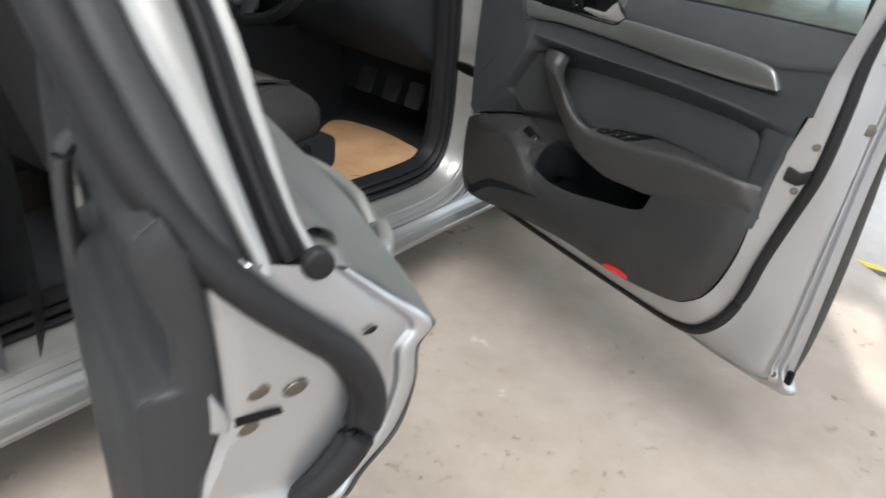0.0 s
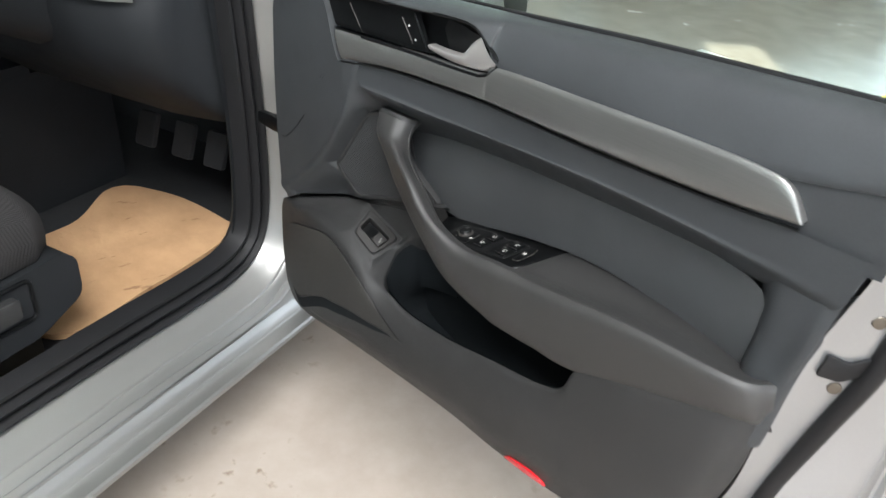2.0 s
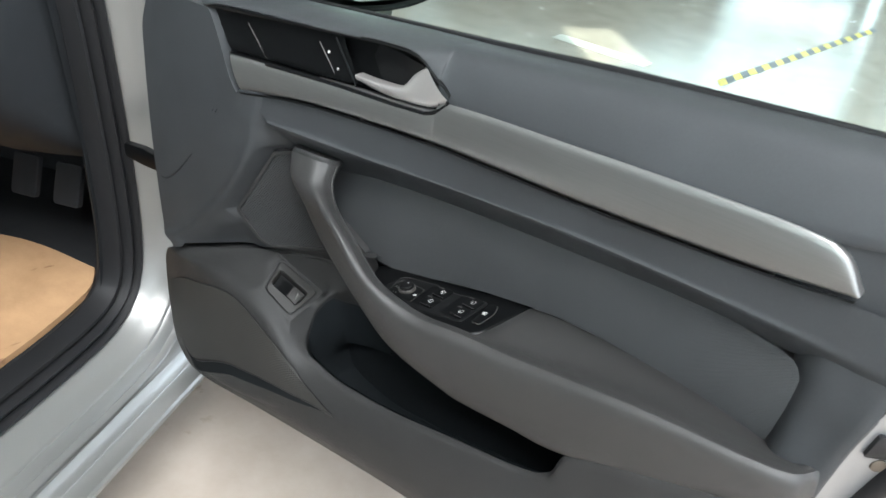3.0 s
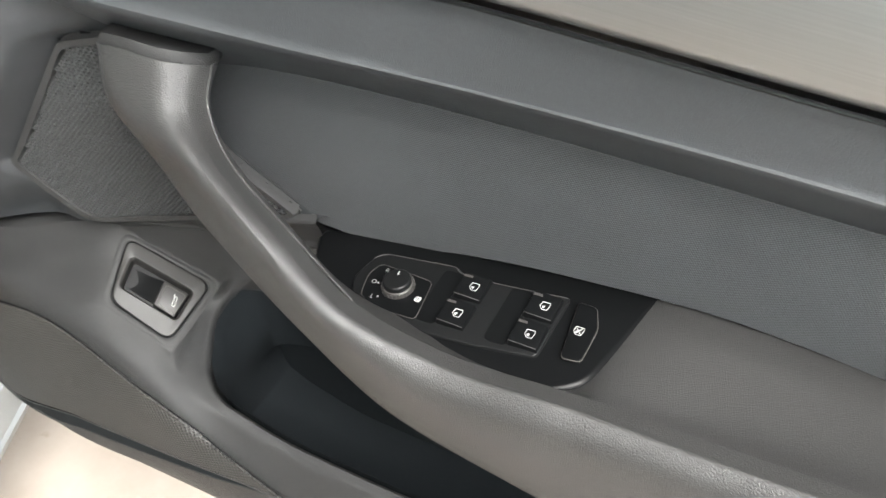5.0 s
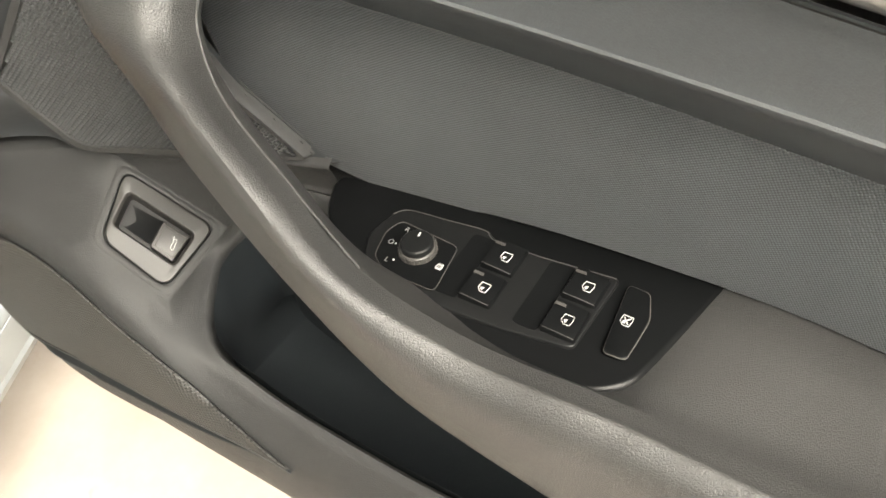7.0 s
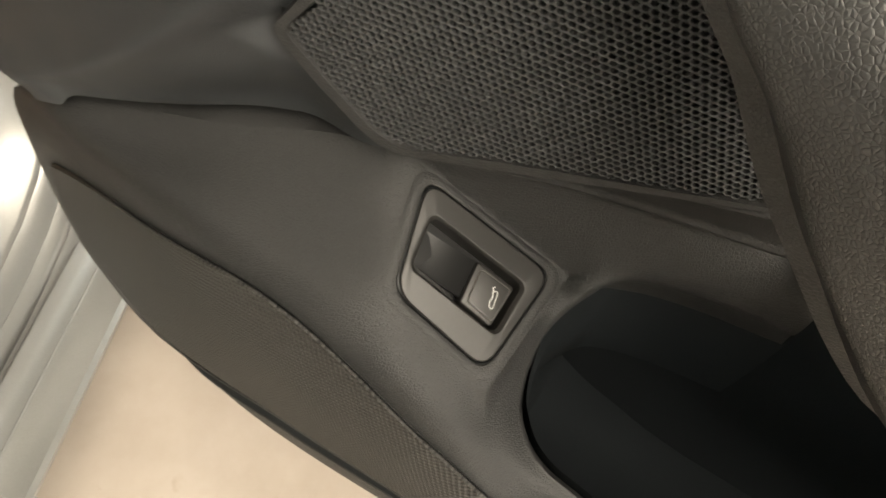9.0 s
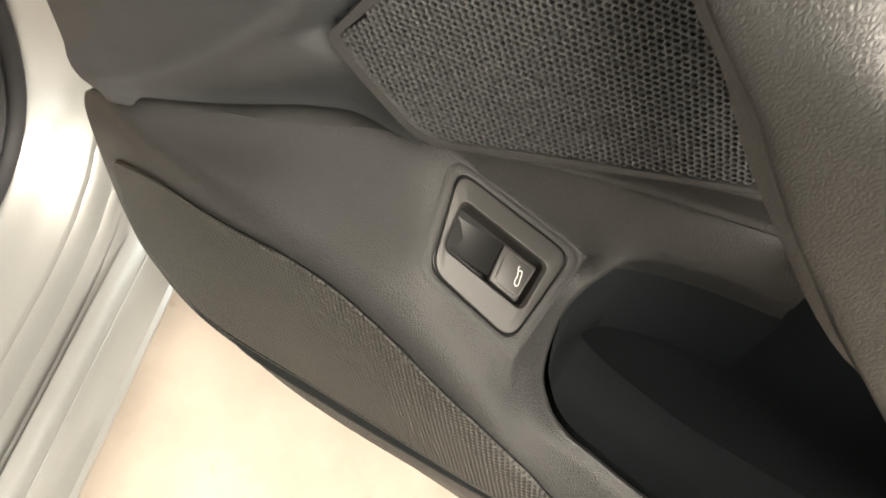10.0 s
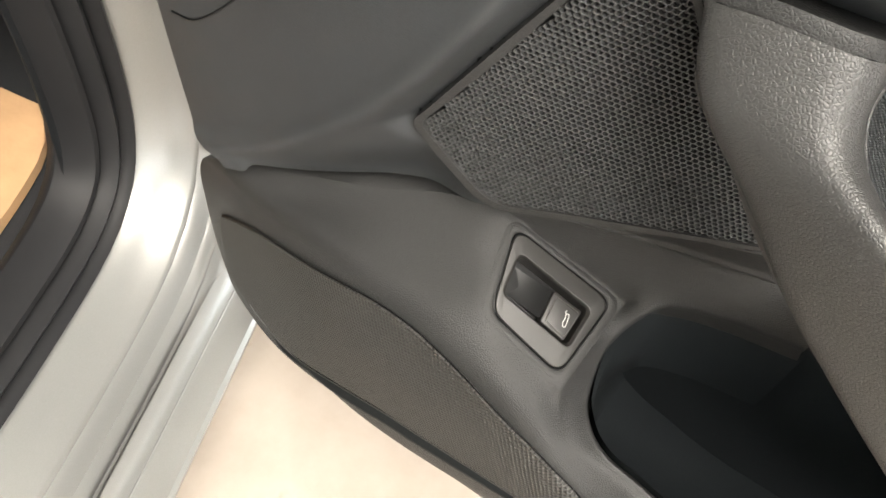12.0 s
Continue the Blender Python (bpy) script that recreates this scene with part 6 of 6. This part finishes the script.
def seat():
    s = thing("driver_seat", car(0.6, -0.48, 0.285), "dark cloth driver's seat with lighter centre panel", "car seat")
    def section(u, wide, low, high, crown):
        n = 22
        out = []
        for k in range(n):
            a = 2 * math.pi * k / n
            cv, cz = math.cos(a), math.sin(a)
            v = wide * math.copysign(abs(cv) ** 0.55, cv)
            z = math.copysign(abs(cz) ** 0.6, cz)
            z = (low + high) / 2 + (high - low) / 2 * z - (crown * (1 - (abs(v) / wide) ** 2) if z > 0 else 0)
            out.append(car(u, -0.485 + v, z))
        return out
    bm = bmesh.new()
    vs = grid(bm, [section(0.245, 0.17, 0.50, 0.555, 0.0), section(0.26, 0.235, 0.465, 0.590, 0.0), section(0.30, 0.262, 0.45, 0.618, 0.006), section(0.40, 0.268, 0.45, 0.640, 0.014), section(0.55, 0.268, 0.45, 0.650, 0.020), section(0.72, 0.26, 0.45, 0.652, 0.024), section(0.86, 0.24, 0.45, 0.64, 0.02)], closed=True)
    bm.faces.new(vs[0]), bm.faces.new(vs[-1])
    part("seat_cushion", bm, M_SEAT, s, "dark woven seat cushion", 60)
    bm = bmesh.new()
    grid(bm, [[car(u, -0.485 + v, zz - 0.008 * (1 - (v / 0.17) ** 2)) for v in np.linspace(-0.17, 0.17, 9)] for u, zz in ((0.345, 0.628), (0.40, 0.636), (0.55, 0.642), (0.72, 0.640), (0.85, 0.628))])
    part("centre_panel", bm, M_SEAT_MID, s, "lighter cloth centre panel", 60)
    for v in (-0.655, -0.315):
        part("seam", tube([car(u, v, z) for u, z in ((0.315, 0.622), (0.40, 0.638), (0.55, 0.645), (0.72, 0.644))], 0.004, 6), M_SEAT, s)
    bm = bmesh.new()
    prof = [(0.235, 0.40), (0.235, 0.475), (0.26, 0.495), (0.45, 0.485), (0.85, 0.475), (0.88, 0.44), (0.85, 0.38), (0.5, 0.355), (0.33, 0.36)]
    rows = [[car(u, v, z) for u, z in rounded_pairs(prof)] for v in (-0.76, -0.25, -0.222, -0.216)]
    vs = grid(bm, rows, closed=True)
    bm.faces.new(vs[0]), bm.faces.new(vs[-1])
    base = part("seat_base", bm, M_DASH, s, "dark plastic seat base cover", 40)
    part("height_lever", slab(rounded([car(0.36, -0.214, 0.425), car(0.36, -0.214, 0.465), car(0.55, -0.214, 0.465), car(0.57, -0.214, 0.425)], 0.012), CAR_V, 0.016, None, 0.004), M_HARD, base)
    rim = rounded([car(0.33, -0.2145, 0.405), car(0.33, -0.2145, 0.480), car(0.60, -0.2145, 0.478), car(0.62, -0.2145, 0.405)], 0.014)
    part("lever_rim", tube(rim + rim[:1], 0.004, 6), M_BLACK, base)
    part("seat_rail", block(0.30, 0.9, -0.70, -0.66, 0.285, 0.40, 0, None, lambda p: car(*p)), M_SCREW, s)
    part("seat_rail", block(0.30, 0.9, -0.31, -0.27, 0.285, 0.40, 0, None, lambda p: car(*p)), M_SCREW, s)
    bm = bmesh.new()
    rows = []
    for k in range(7):
        z = 0.56 + 0.62 * k / 6
        u = 0.87 + 0.20 * k / 6
        w = 0.25 - 0.03 * (k / 6) ** 2
        rows.append([car(u + du * (0.6 if k == 6 else 1), -0.485 + dv * w, z) for du, dv in ((0, -0.8), (-0.04, -1), (-0.02, -0.7), (0.02, 0), (-0.02, 0.7), (-0.04, 1), (0, 0.8), (0.12, 0.85), (0.14, 0), (0.12, -0.85))])
    vs = grid(bm, rows, closed=True)
    bm.faces.new(vs[0]), bm.faces.new(vs[-1])
    part("backrest", bm, M_SEAT, s, "dark woven backrest", 70)


def rounded_pairs(pairs):
    return [(p.x, p.z) for p in rounded([(a, 0, b) for a, b in pairs], 0.02, 3)]


def floor_paper():
    bm = bmesh.new()
    pts = [(-0.24, -0.305), (-0.265, -0.46), (-0.25, -0.63), (-0.185, -0.668), (-0.05, -0.60), (0.02, -0.60), (0.25, -0.62), (0.27, -0.28), (0.05, -0.255), (-0.16, -0.262)]
    ring = spline([car(u, v, 0.300).to_tuple() for u, v in pts + pts[:1]], 60)[:-1]
    for p in ring:
        p.z += 0.004 * noise.noise(p * 9)
    mid = sum(ring, Vector()) / len(ring)
    rows = [ring] + [[p.lerp(mid, k) + Vector((0, 0, 0.006 * noise.noise(p.lerp(mid, k) * 14))) for p in ring] for k in (0.2, 0.4, 0.6, 0.8, 0.95)]
    vs = grid(bm, rows, closed=True)
    bm.faces.new(vs[-1])
    under = [bm.verts.new(p - Vector((0, 0, 0.0125))) for p in ring]
    for k in range(len(ring)):
        bm.faces.new((vs[0][k], vs[0][(k + 1) % len(ring)], under[(k + 1) % len(ring)], under[k]))
    tagged(part("floor_paper", bm, M_PAPER), "brown protective paper mat in the footwell", "floor mat")


# ---------------------------------------------------------------- the open rear door
RD_O = Vector((1.365, -0.871, 0))
RD_A = Vector((-0.9987, -0.050, 0))     # towards its hinge
RD_B = Vector((0.050, -0.9987, 0))      # towards its inner side


def rd(a, b, z):
    return RD_O + RD_A * a + RD_B * b + Vector((0, 0, z))


def rear_door():
    d = thing("rear_door", rd(0.4, 0.08, 0.28), "open silver rear car door seen on its shut face", "car door")

    def rails(*rows):
        return [[tuple(rd(*p)) for p in r] for r in rows]
    # shut face between the inner trim and the outer edge, then down round the wheel arch
    left = [(0.0, 0.112, 1.040), (0.0, 0.132, 1.030), (0.0, 0.129, 0.995), (0.0, 0.126, 0.960), (0.0, 0.127, 0.935), (0.0, 0.136, 0.905), (0.0, 0.145, 0.880), (0.0, 0.150, 0.845), (0.06, 0.150, 0.79), (0.15, 0.145, 0.72), (0.25, 0.135, 0.62), (0.31, 0.125, 0.50), (0.35, 0.110, 0.31)]
    right = [(0.0, 0.050, 1.023), (0.0, 0.020, 0.998), (0.0, -0.013, 0.969), (0.0, -0.003, 0.952), (0.0, -0.003, 0.922), (0.0, 0.009, 0.886), (0.0, 0.033, 0.858), (0.0, 0.050, 0.838), (0.08, 0.030, 0.79), (0.17, 0.018, 0.71), (0.26, 0.012, 0.61), (0.32, 0.010, 0.49), (0.36, 0.020, 0.30)]

    def across(k, sink):
        return [tuple(q * (1 - k) + p * k + (sink if n == 0 else 0.0) for n, (p, q) in enumerate(zip(u, v))) for u, v in zip(left, right)]
    part("inner_frame", loft(rails(across(0.0, 0.010), across(0.0, 0.003), across(0.04, 0.0), across(0.10, 0.0005), across(0.13, 0.005), across(0.20, 0.0035), across(0.5, 0.001), across(0.8, 0.0), across(1.0, 0.002), across(1.0, 0.05)), 6, 3), M_PAINT_IN, d, "silver shut face of the rear door", 40)

    # outer skin: shoulder that swells outwards from the belt, then the side down to the sill
    def swell(a):
        return float(np.interp(a, (0.0, 0.05, 0.2, 0.45, 0.8, 1.05), (0.0, -0.010, -0.026, -0.032, -0.030, -0.024)))
    reach = (0.0, 0.02, 0.06, 0.12, 0.2, 0.3, 0.45, 0.7, 1.0)
    skin = []
    for b, z, full in ((0.064, 1.004, 0.0), (0.062, 1.025, 0.0), (0.046, 1.021, 0.1), (0.018, 0.997, 0.4), (-0.006, 0.976, 0.85), (-0.0145, 0.967, 1.0), (-0.004, 0.952, 0.9), (-0.004, 0.922, 0.8)):
        skin.append([(0.002 + 1.048 * k, b + swell(1.05 * k) * full, z - 0.030 * k * k) for k in reach])
    for a0, b0, z in right[5:]:
        skin.append([(a0 + (1.05 - a0) * k, b0 - 0.002 + (swell(a0 + (1.05 - a0) * k) * 0.8 - b0 * 0.6) * min(1, k * 5), z) for k in reach])
    part("outer_skin", loft(rails(*skin), 4, 4), M_PAINT, d, "silver outer skin with a swelling shoulder", 50)
    belt = [[(a, b, z - 0.03 * a * a) for a in (0.034, 0.2, 0.5, 1.0)] for b, z in ((0.066, 1.018), (0.065, 1.032), (0.058, 1.036), (0.047, 1.030), (0.043, 1.020))]
    part("belt_strip", loft(rails(*belt), 6, 3), M_STRIP, d, "satin metal strip under the rear window", 35)
    # pull handle: a broad bow over a dish, with a fixed cap at its near end
    def bow(points, tall, thick):
        path = spline([tuple(rd(*p)) for p in points], 30)
        rows = []
        for i, p in enumerate(path):
            t = (path[min(i + 1, 29)] - path[max(i - 1, 0)]).normalized()
            side = t.cross(Vector((0, 0, 1))).normalized()
            end = 0.55 + 0.45 * min(1.0, min(i, 29 - i) / 5)
            rows.append([p + side * thick * math.copysign(abs(math.cos(q)) ** 0.7, math.cos(q)) + Vector((0, 0, tall * end * math.copysign(abs(math.sin(q)) ** 0.7, math.sin(q)))) for q in (2 * math.pi * k / 16 for k in range(16))])
        bm = bmesh.new()
        vs = grid(bm, rows, closed=True)
        bm.faces.new(vs[0]), bm.faces.new(vs[-1])
        return bm
    handle = part("pull_handle", bow([(0.372, -0.026, 0.922), (0.345, -0.046, 0.927), (0.290, -0.060, 0.931), (0.235, -0.064, 0.932), (0.187, -0.062, 0.931)], 0.026, 0.0075), M_PAINT, d, "silver bow-shaped pull handle", 60)
    part("handle_cap", bow([(0.183, -0.062, 0.931), (0.160, -0.058, 0.930), (0.138, -0.046, 0.928), (0.126, -0.020, 0.925)], 0.026, 0.0085), M_PAINT, handle, "fixed end cap of the handle", 60)
    dish = []
    for r, inw in ((1.0, -0.001), (0.88, -0.004), (0.74, 0.0), (0.45, 0.008), (0.02, 0.011)):
        dish.append([rd(0.255 + 0.10 * r * math.cos(q), swell(0.25) * 0.86 + inw + 0.004 * r * math.sin(q), 0.928 + 0.034 * r * math.sin(q)) for q in (2 * math.pi * k / 32 for k in range(32))])
    bm = bmesh.new()
    grid(bm, dish, closed=True)
    part("handle_dish", bm, M_PAINT, handle, "shallow dish behind the pull handle", 60)

    # thick seal: down the window frame, across the shut face and round the arch
    line = [(0.20, 0.245, 1.40), (0.12, 0.212, 1.26), (0.067, 0.185, 1.163), (0.054, 0.177, 1.139), (0.043, 0.169, 1.116), (0.031, 0.160, 1.093), (0.017, 0.147, 1.069), (0.002, 0.129, 1.043), (-0.006, 0.107, 1.019), (-0.008, 0.077, 0.991), (-0.008, 0.051, 0.966), (-0.008, 0.037, 0.940), (-0.008, 0.036, 0.915), (-0.008, 0.047, 0.891), (-0.006, 0.067, 0.867), (0.010, 0.085, 0.840), (0.07, 0.095, 0.78), (0.16, 0.095, 0.70), (0.25, 0.090, 0.60), (0.30, 0.085, 0.50), (0.335, 0.080, 0.36)]
    run = spline([tuple(rd(*p)) for p in line], 130)
    seal = part("door_seal", tube(run, 0.0105, 12, None, 1.1), M_RUBBER, d, "thick black seal of the rear door")
    part("seal_lip", tube([p + RD_B * 0.008 + RD_A * 0.003 for p in run], 0.0062, 8), M_RUBBER, seal)
    # window frame: dark inner cover, painted bar, glass channel and painted edge, leaning forwards as they rise
    cover_l = [(0.16, 0.225, 1.33), (0.067, 0.183, 1.163), (0.043, 0.167, 1.116), (0.017, 0.145, 1.069), (0.002, 0.124, 1.040)]
    bar_l = [(0.16, 0.196, 1.33), (0.066, 0.150, 1.162), (0.040, 0.131, 1.110), (0.014, 0.114, 1.059), (0.002, 0.106, 1.034)]
    bar_m = [(0.155, 0.180, 1.33), (0.061, 0.137, 1.162), (0.035, 0.121, 1.110), (0.009, 0.108, 1.058), (-0.003, 0.100, 1.031)]
    bar_r = [(0.16, 0.166, 1.33), (0.066, 0.124, 1.162), (0.039, 0.114, 1.110), (0.013, 0.102, 1.057), (0.001, 0.095, 1.031)]
    chan_r = [(0.16, 0.150, 1.33), (0.066, 0.106, 1.162), (0.040, 0.095, 1.110), (0.015, 0.083, 1.060), (0.002, 0.072, 1.030)]
    edge_r = [(0.16, 0.142, 1.33), (0.066, 0.098, 1.162), (0.040, 0.088, 1.110), (0.015, 0.078, 1.060), (0.002, 0.066, 1.031)]

    def moved(r, da, db=0.0):
        return [(a + da, b + db, z) for a, b, z in r]
    between = [tuple((p + q) / 2 for p, q in zip(u, v)) for u, v in zip(cover_l, bar_l)]
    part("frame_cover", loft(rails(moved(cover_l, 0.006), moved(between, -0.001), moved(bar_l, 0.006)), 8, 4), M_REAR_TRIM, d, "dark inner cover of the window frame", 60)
    part("frame_bar", loft(rails(moved(bar_l, 0.012), bar_l, bar_m, bar_r, moved(bar_r, 0.014)), 8, 4), M_PAINT, d, "silver bar of the window frame", 60)
    centre = [tuple((p + q) / 2 for p, q in zip(u, v)) for u, v in zip(bar_r, chan_r)]
    channel = part("pane_channel", loft(rails(moved(bar_r, 0.006), moved(centre, 0.013), moved(chan_r, 0.006)), 8, 4), M_RUBBER, d, "black rubber glass channel", 60)
    part("channel_rib", tube(spline([tuple(rd(a + 0.008, b, z)) for a, b, z in centre], 30), 0.0035, 8), M_RUBBER, channel)
    part("channel_end", disc(rd(0.004, 0.070, 1.031), -RD_A, 0.010, 0.008, 14, None, 0.003), M_RUBBER, channel)
    part("frame_edge", loft(rails(moved(chan_r, 0.010), chan_r, moved(edge_r, -0.002, 0.003), edge_r, moved(edge_r, 0.02)), 8, 3), M_PAINT, d, "silver outer edge of the window frame", 60)

    # inner trim: rounded end, upper field, armrest that stands out below
    rim = [(0.140, 1.052, 0.156, 1.074), (0.137, 1.040, 0.169, 1.060), (0.135, 1.030, 0.165, 1.036), (0.132, 1.005, 0.155, 1.006), (0.130, 0.972, 0.156, 0.972), (0.130, 0.962, 0.174, 0.962), (0.130, 0.935, 0.1755, 0.930), (0.142, 0.895, 0.176, 0.895), (0.150, 0.845, 0.177, 0.850), (0.150, 0.78, 0.176, 0.78), (0.148, 0.66, 0.170, 0.66), (0.140, 0.50, 0.160, 0.50), (0.125, 0.36, 0.140, 0.36)]
    forward = [max(0.0, (0.84 - r[1]) * 0.72) for r in rim]
    cols = [[(f + 0.012, r[0] - 0.004, r[1]) for r, f in zip(rim, forward)], [(f - 0.002, r[0] + 0.001, r[1]) for r, f in zip(rim, forward)],
            [(f - 0.004, (r[0] + r[2]) / 2, (r[1] + r[3]) / 2) for r, f in zip(rim, forward)], [(f - 0.001, r[2] - 0.003, r[3]) for r, f in zip(rim, forward)],
            [(f + 0.005, r[2], r[3]) for r, f in zip(rim, forward)]]
    for a, db in ((0.06, 0.002), (0.20, 0.0), (0.42, -0.008), (0.70, -0.03), (0.98, -0.06)):
        cols.append([(max(a, f + 0.03), max(r[2] + db, 0.05), r[3]) for r, f in zip(rim, forward)])
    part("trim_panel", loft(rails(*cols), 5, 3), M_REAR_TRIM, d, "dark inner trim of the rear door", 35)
    ridge = [[(a, b, z) for a in (0.012, 0.2, 0.6, 0.98)] for b, z in ((0.150, 1.060), (0.158, 1.078), (0.140, 1.072), (0.118, 1.045))]
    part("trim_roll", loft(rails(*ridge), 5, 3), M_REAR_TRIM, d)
    loop = spline([tuple(rd(0.20, b, z)) for b, z in ((0.140, 1.044), (0.156, 1.046), (0.170, 1.040), (0.176, 1.022), (0.177, 0.976), (0.174, 0.942), (0.158, 0.936), (0.140, 0.938))], 44)
    part("pull_loop", tube(loop, 0.0075, 10, None, 1.3), M_HARD, d, "dark pull loop above the armrest")
    part("inner_lever", slab(rounded([rd(0.24, 0.160, 0.958), rd(0.32, 0.158, 0.956), rd(0.32, 0.158, 0.972), rd(0.26, 0.160, 0.980)], 0.004), RD_B, 0.010, None, 0.003), M_SATIN, d, "grey opening lever")
    # plugs, latch slot and bent latch flange
    for b, z, r in ((0.106, 0.951, 0.0062), (0.083, 0.947, 0.0070), (0.113, 0.926, 0.0062)):
        ring = [rd(0.0005, b + 1.15 * r * math.cos(q), z + 0.72 * r * math.sin(q) - 0.25 * r * math.cos(q)) for q in (2 * math.pi * k / 18 for k in range(18))]
        part("plug", slab(ring, -RD_A, 0.0024, None, 0.0008), M_SCREW, d, "dark plug in the shut face")
    part("drain_slot", slab(rounded([rd(0.001, 0.039, 0.974), rd(0.001, 0.032, 0.978), rd(0.001, 0.029, 0.978), rd(0.001, 0.033, 0.974)], 0.001), -RD_A, 0.0020), M_BLACK, d)
    part("latch_slot", slab(rounded([rd(0.0, 0.121, 0.938), rd(0.0, 0.092, 0.935), rd(0.0, 0.091, 0.932), rd(0.0, 0.121, 0.931)], 0.001), -RD_A, 0.0028), M_BLACK, d, "black latch slot")
    part("latch_flange", slab(rounded([rd(-0.001, 0.134, 0.962), rd(-0.001, 0.1225, 0.936), rd(-0.001, 0.1245, 0.928), rd(-0.001, 0.134, 0.932)], 0.002), (RD_B * 0.6 - RD_A * 0.8), 0.003, None, 0.001), M_PAINT_IN, d, "bent silver latch flange")
    g = [[rd(a + 0.22 * k, 0.060 + 0.05 * k, 1.01 + 0.38 * k) for k in (0, 0.5, 1.0)] for a in (0.07, 0.4, 0.75)]
    bm = bmesh.new()
    grid(bm, g)
    grid(bm, [[p + RD_B * 0.004 for p in row] for row in g])
    pane = part("window_pane", bm, M_PANE, d, "greenish rear window pane")
    pane.visible_shadow = False
    for z in (0.45, 0.85):
        part("hinge", block(0, 1, 0, 1, 0, 1, 0, None, lambda p, z=z: rd(0.98 + 0.10 * p.x, 0.03 + 0.05 * p.y, z + 0.05 * p.z)), M_PAINT_IN, d)


# ---------------------------------------------------------------- far things on the hall floor
def workbench(x, y, turn):
    b = thing("work_table", (x, y, 0), "dark steel work table with an orange board", "table", "work tables")
    m = pose(x, y, 0, 0, 0, turn)
    put = lambda p: m @ p  # noqa: E731
    part("table_top", block(-0.8, 0.8, -0.35, 0.35, 0.70, 0.76, 0, None, put), M_DARKCAR, b)
    part("shelf", block(-0.75, 0.75, -0.3, 0.3, 0.25, 0.28, 0, None, put), M_DARKCAR, b)
    part("orange_board", block(-0.2, 0.5, -0.36, -0.352, 0.5, 0.68, 0, None, put), M_WOOD, b)
    for sx in (-0.74, 0.68):
        for sy in (-0.3, 0.26):
            part("leg", block(sx, sx + 0.06, sy, sy + 0.06, 0, 0.70, 0, None, put), M_DARKCAR, b)


def far_car(x, y, turn):
    """A dark car parked at the far side."""
    c = thing("parked_car", (x, y, 0), "dark parked car at the far side of the hall", "car")
    m = pose(x, y, 0, 0, 0, turn)
    prof = [(-2.2, 0.35), (-2.2, 0.75), (-1.9, 0.9), (-1.0, 1.0), (-0.4, 1.40), (0.9, 1.42), (1.7, 1.05), (2.2, 0.95), (2.25, 0.4), (1.9, 0.28), (-1.9, 0.28)]
    bm = bmesh.new()
    rows = []
    for v, k in ((-0.88, 0.93), (-0.80, 1.0), (0.80, 1.0), (0.88, 0.93)):
        rows.append([m @ Vector((a * k, v, 0.28 + (z - 0.28) * k)) for a, z in prof])
    vs = grid(bm, rows, closed=True)
    bm.faces.new(vs[0]), bm.faces.new(vs[-1])
    part("body", bm, M_DARKCAR, c)
    for a in (-1.4, 1.35):
        for v in (-0.9, 0.78):
            w = part("wheel", disc(m @ Vector((a, v, 0.32)), m.to_3x3() @ Vector((0, 1, 0)), 0.32, 0.14, 24, None, 0.02), M_RUBBER, c)
            part("rim", disc(m @ Vector((a, v - 0.004 if v < 0 else v + 0.135, 0.32)), m.to_3x3() @ Vector((0, 1, 0)), 0.2, 0.012, 16), M_STRIP, w)


def pillar(x, y):
    p = thing("round_pillar", (x, y, 0), "white round pillar on a dark foot", "pillar", "pillars")
    part("shaft", disc((x, y, 0.12), (0, 0, 1), 0.16, HALL["h"] - 0.13, 28), M_WALL, p)
    part("foot", disc((x, y, 0), (0, 0, 1), 0.19, 0.12, 28, None, 0.02), M_FRAME, p)


hall()
tape_run((0.30, 1.575, 0), (1.95, 1.29, 0), 26)
tape_run((-0.42, 3.09, 0), (-0.22, 5.0, 0), 26)
tape_run((0.30, 4.9, 0), (1.9, 4.6, 0), 22)
floor_line("bay_line", (-0.25, 2.55, 0), (1.30, 1.05, 0), 0.04)
floor_line("bay_line", (-1.35, 3.0, 0), (-0.78, 3.02, 0), 0.10)
body()
door_metal()
door_card()
armrest()
lower_card()
loudspeaker_grille()
release_switch()
switch_panel()
seat()
floor_paper()
rear_door()
workbench(-1.5, 6.8, 20)
workbench(0.6, 8.0, 0)
far_car(-4.2, 6.6, 15)
pillar(-0.55, 7.2)
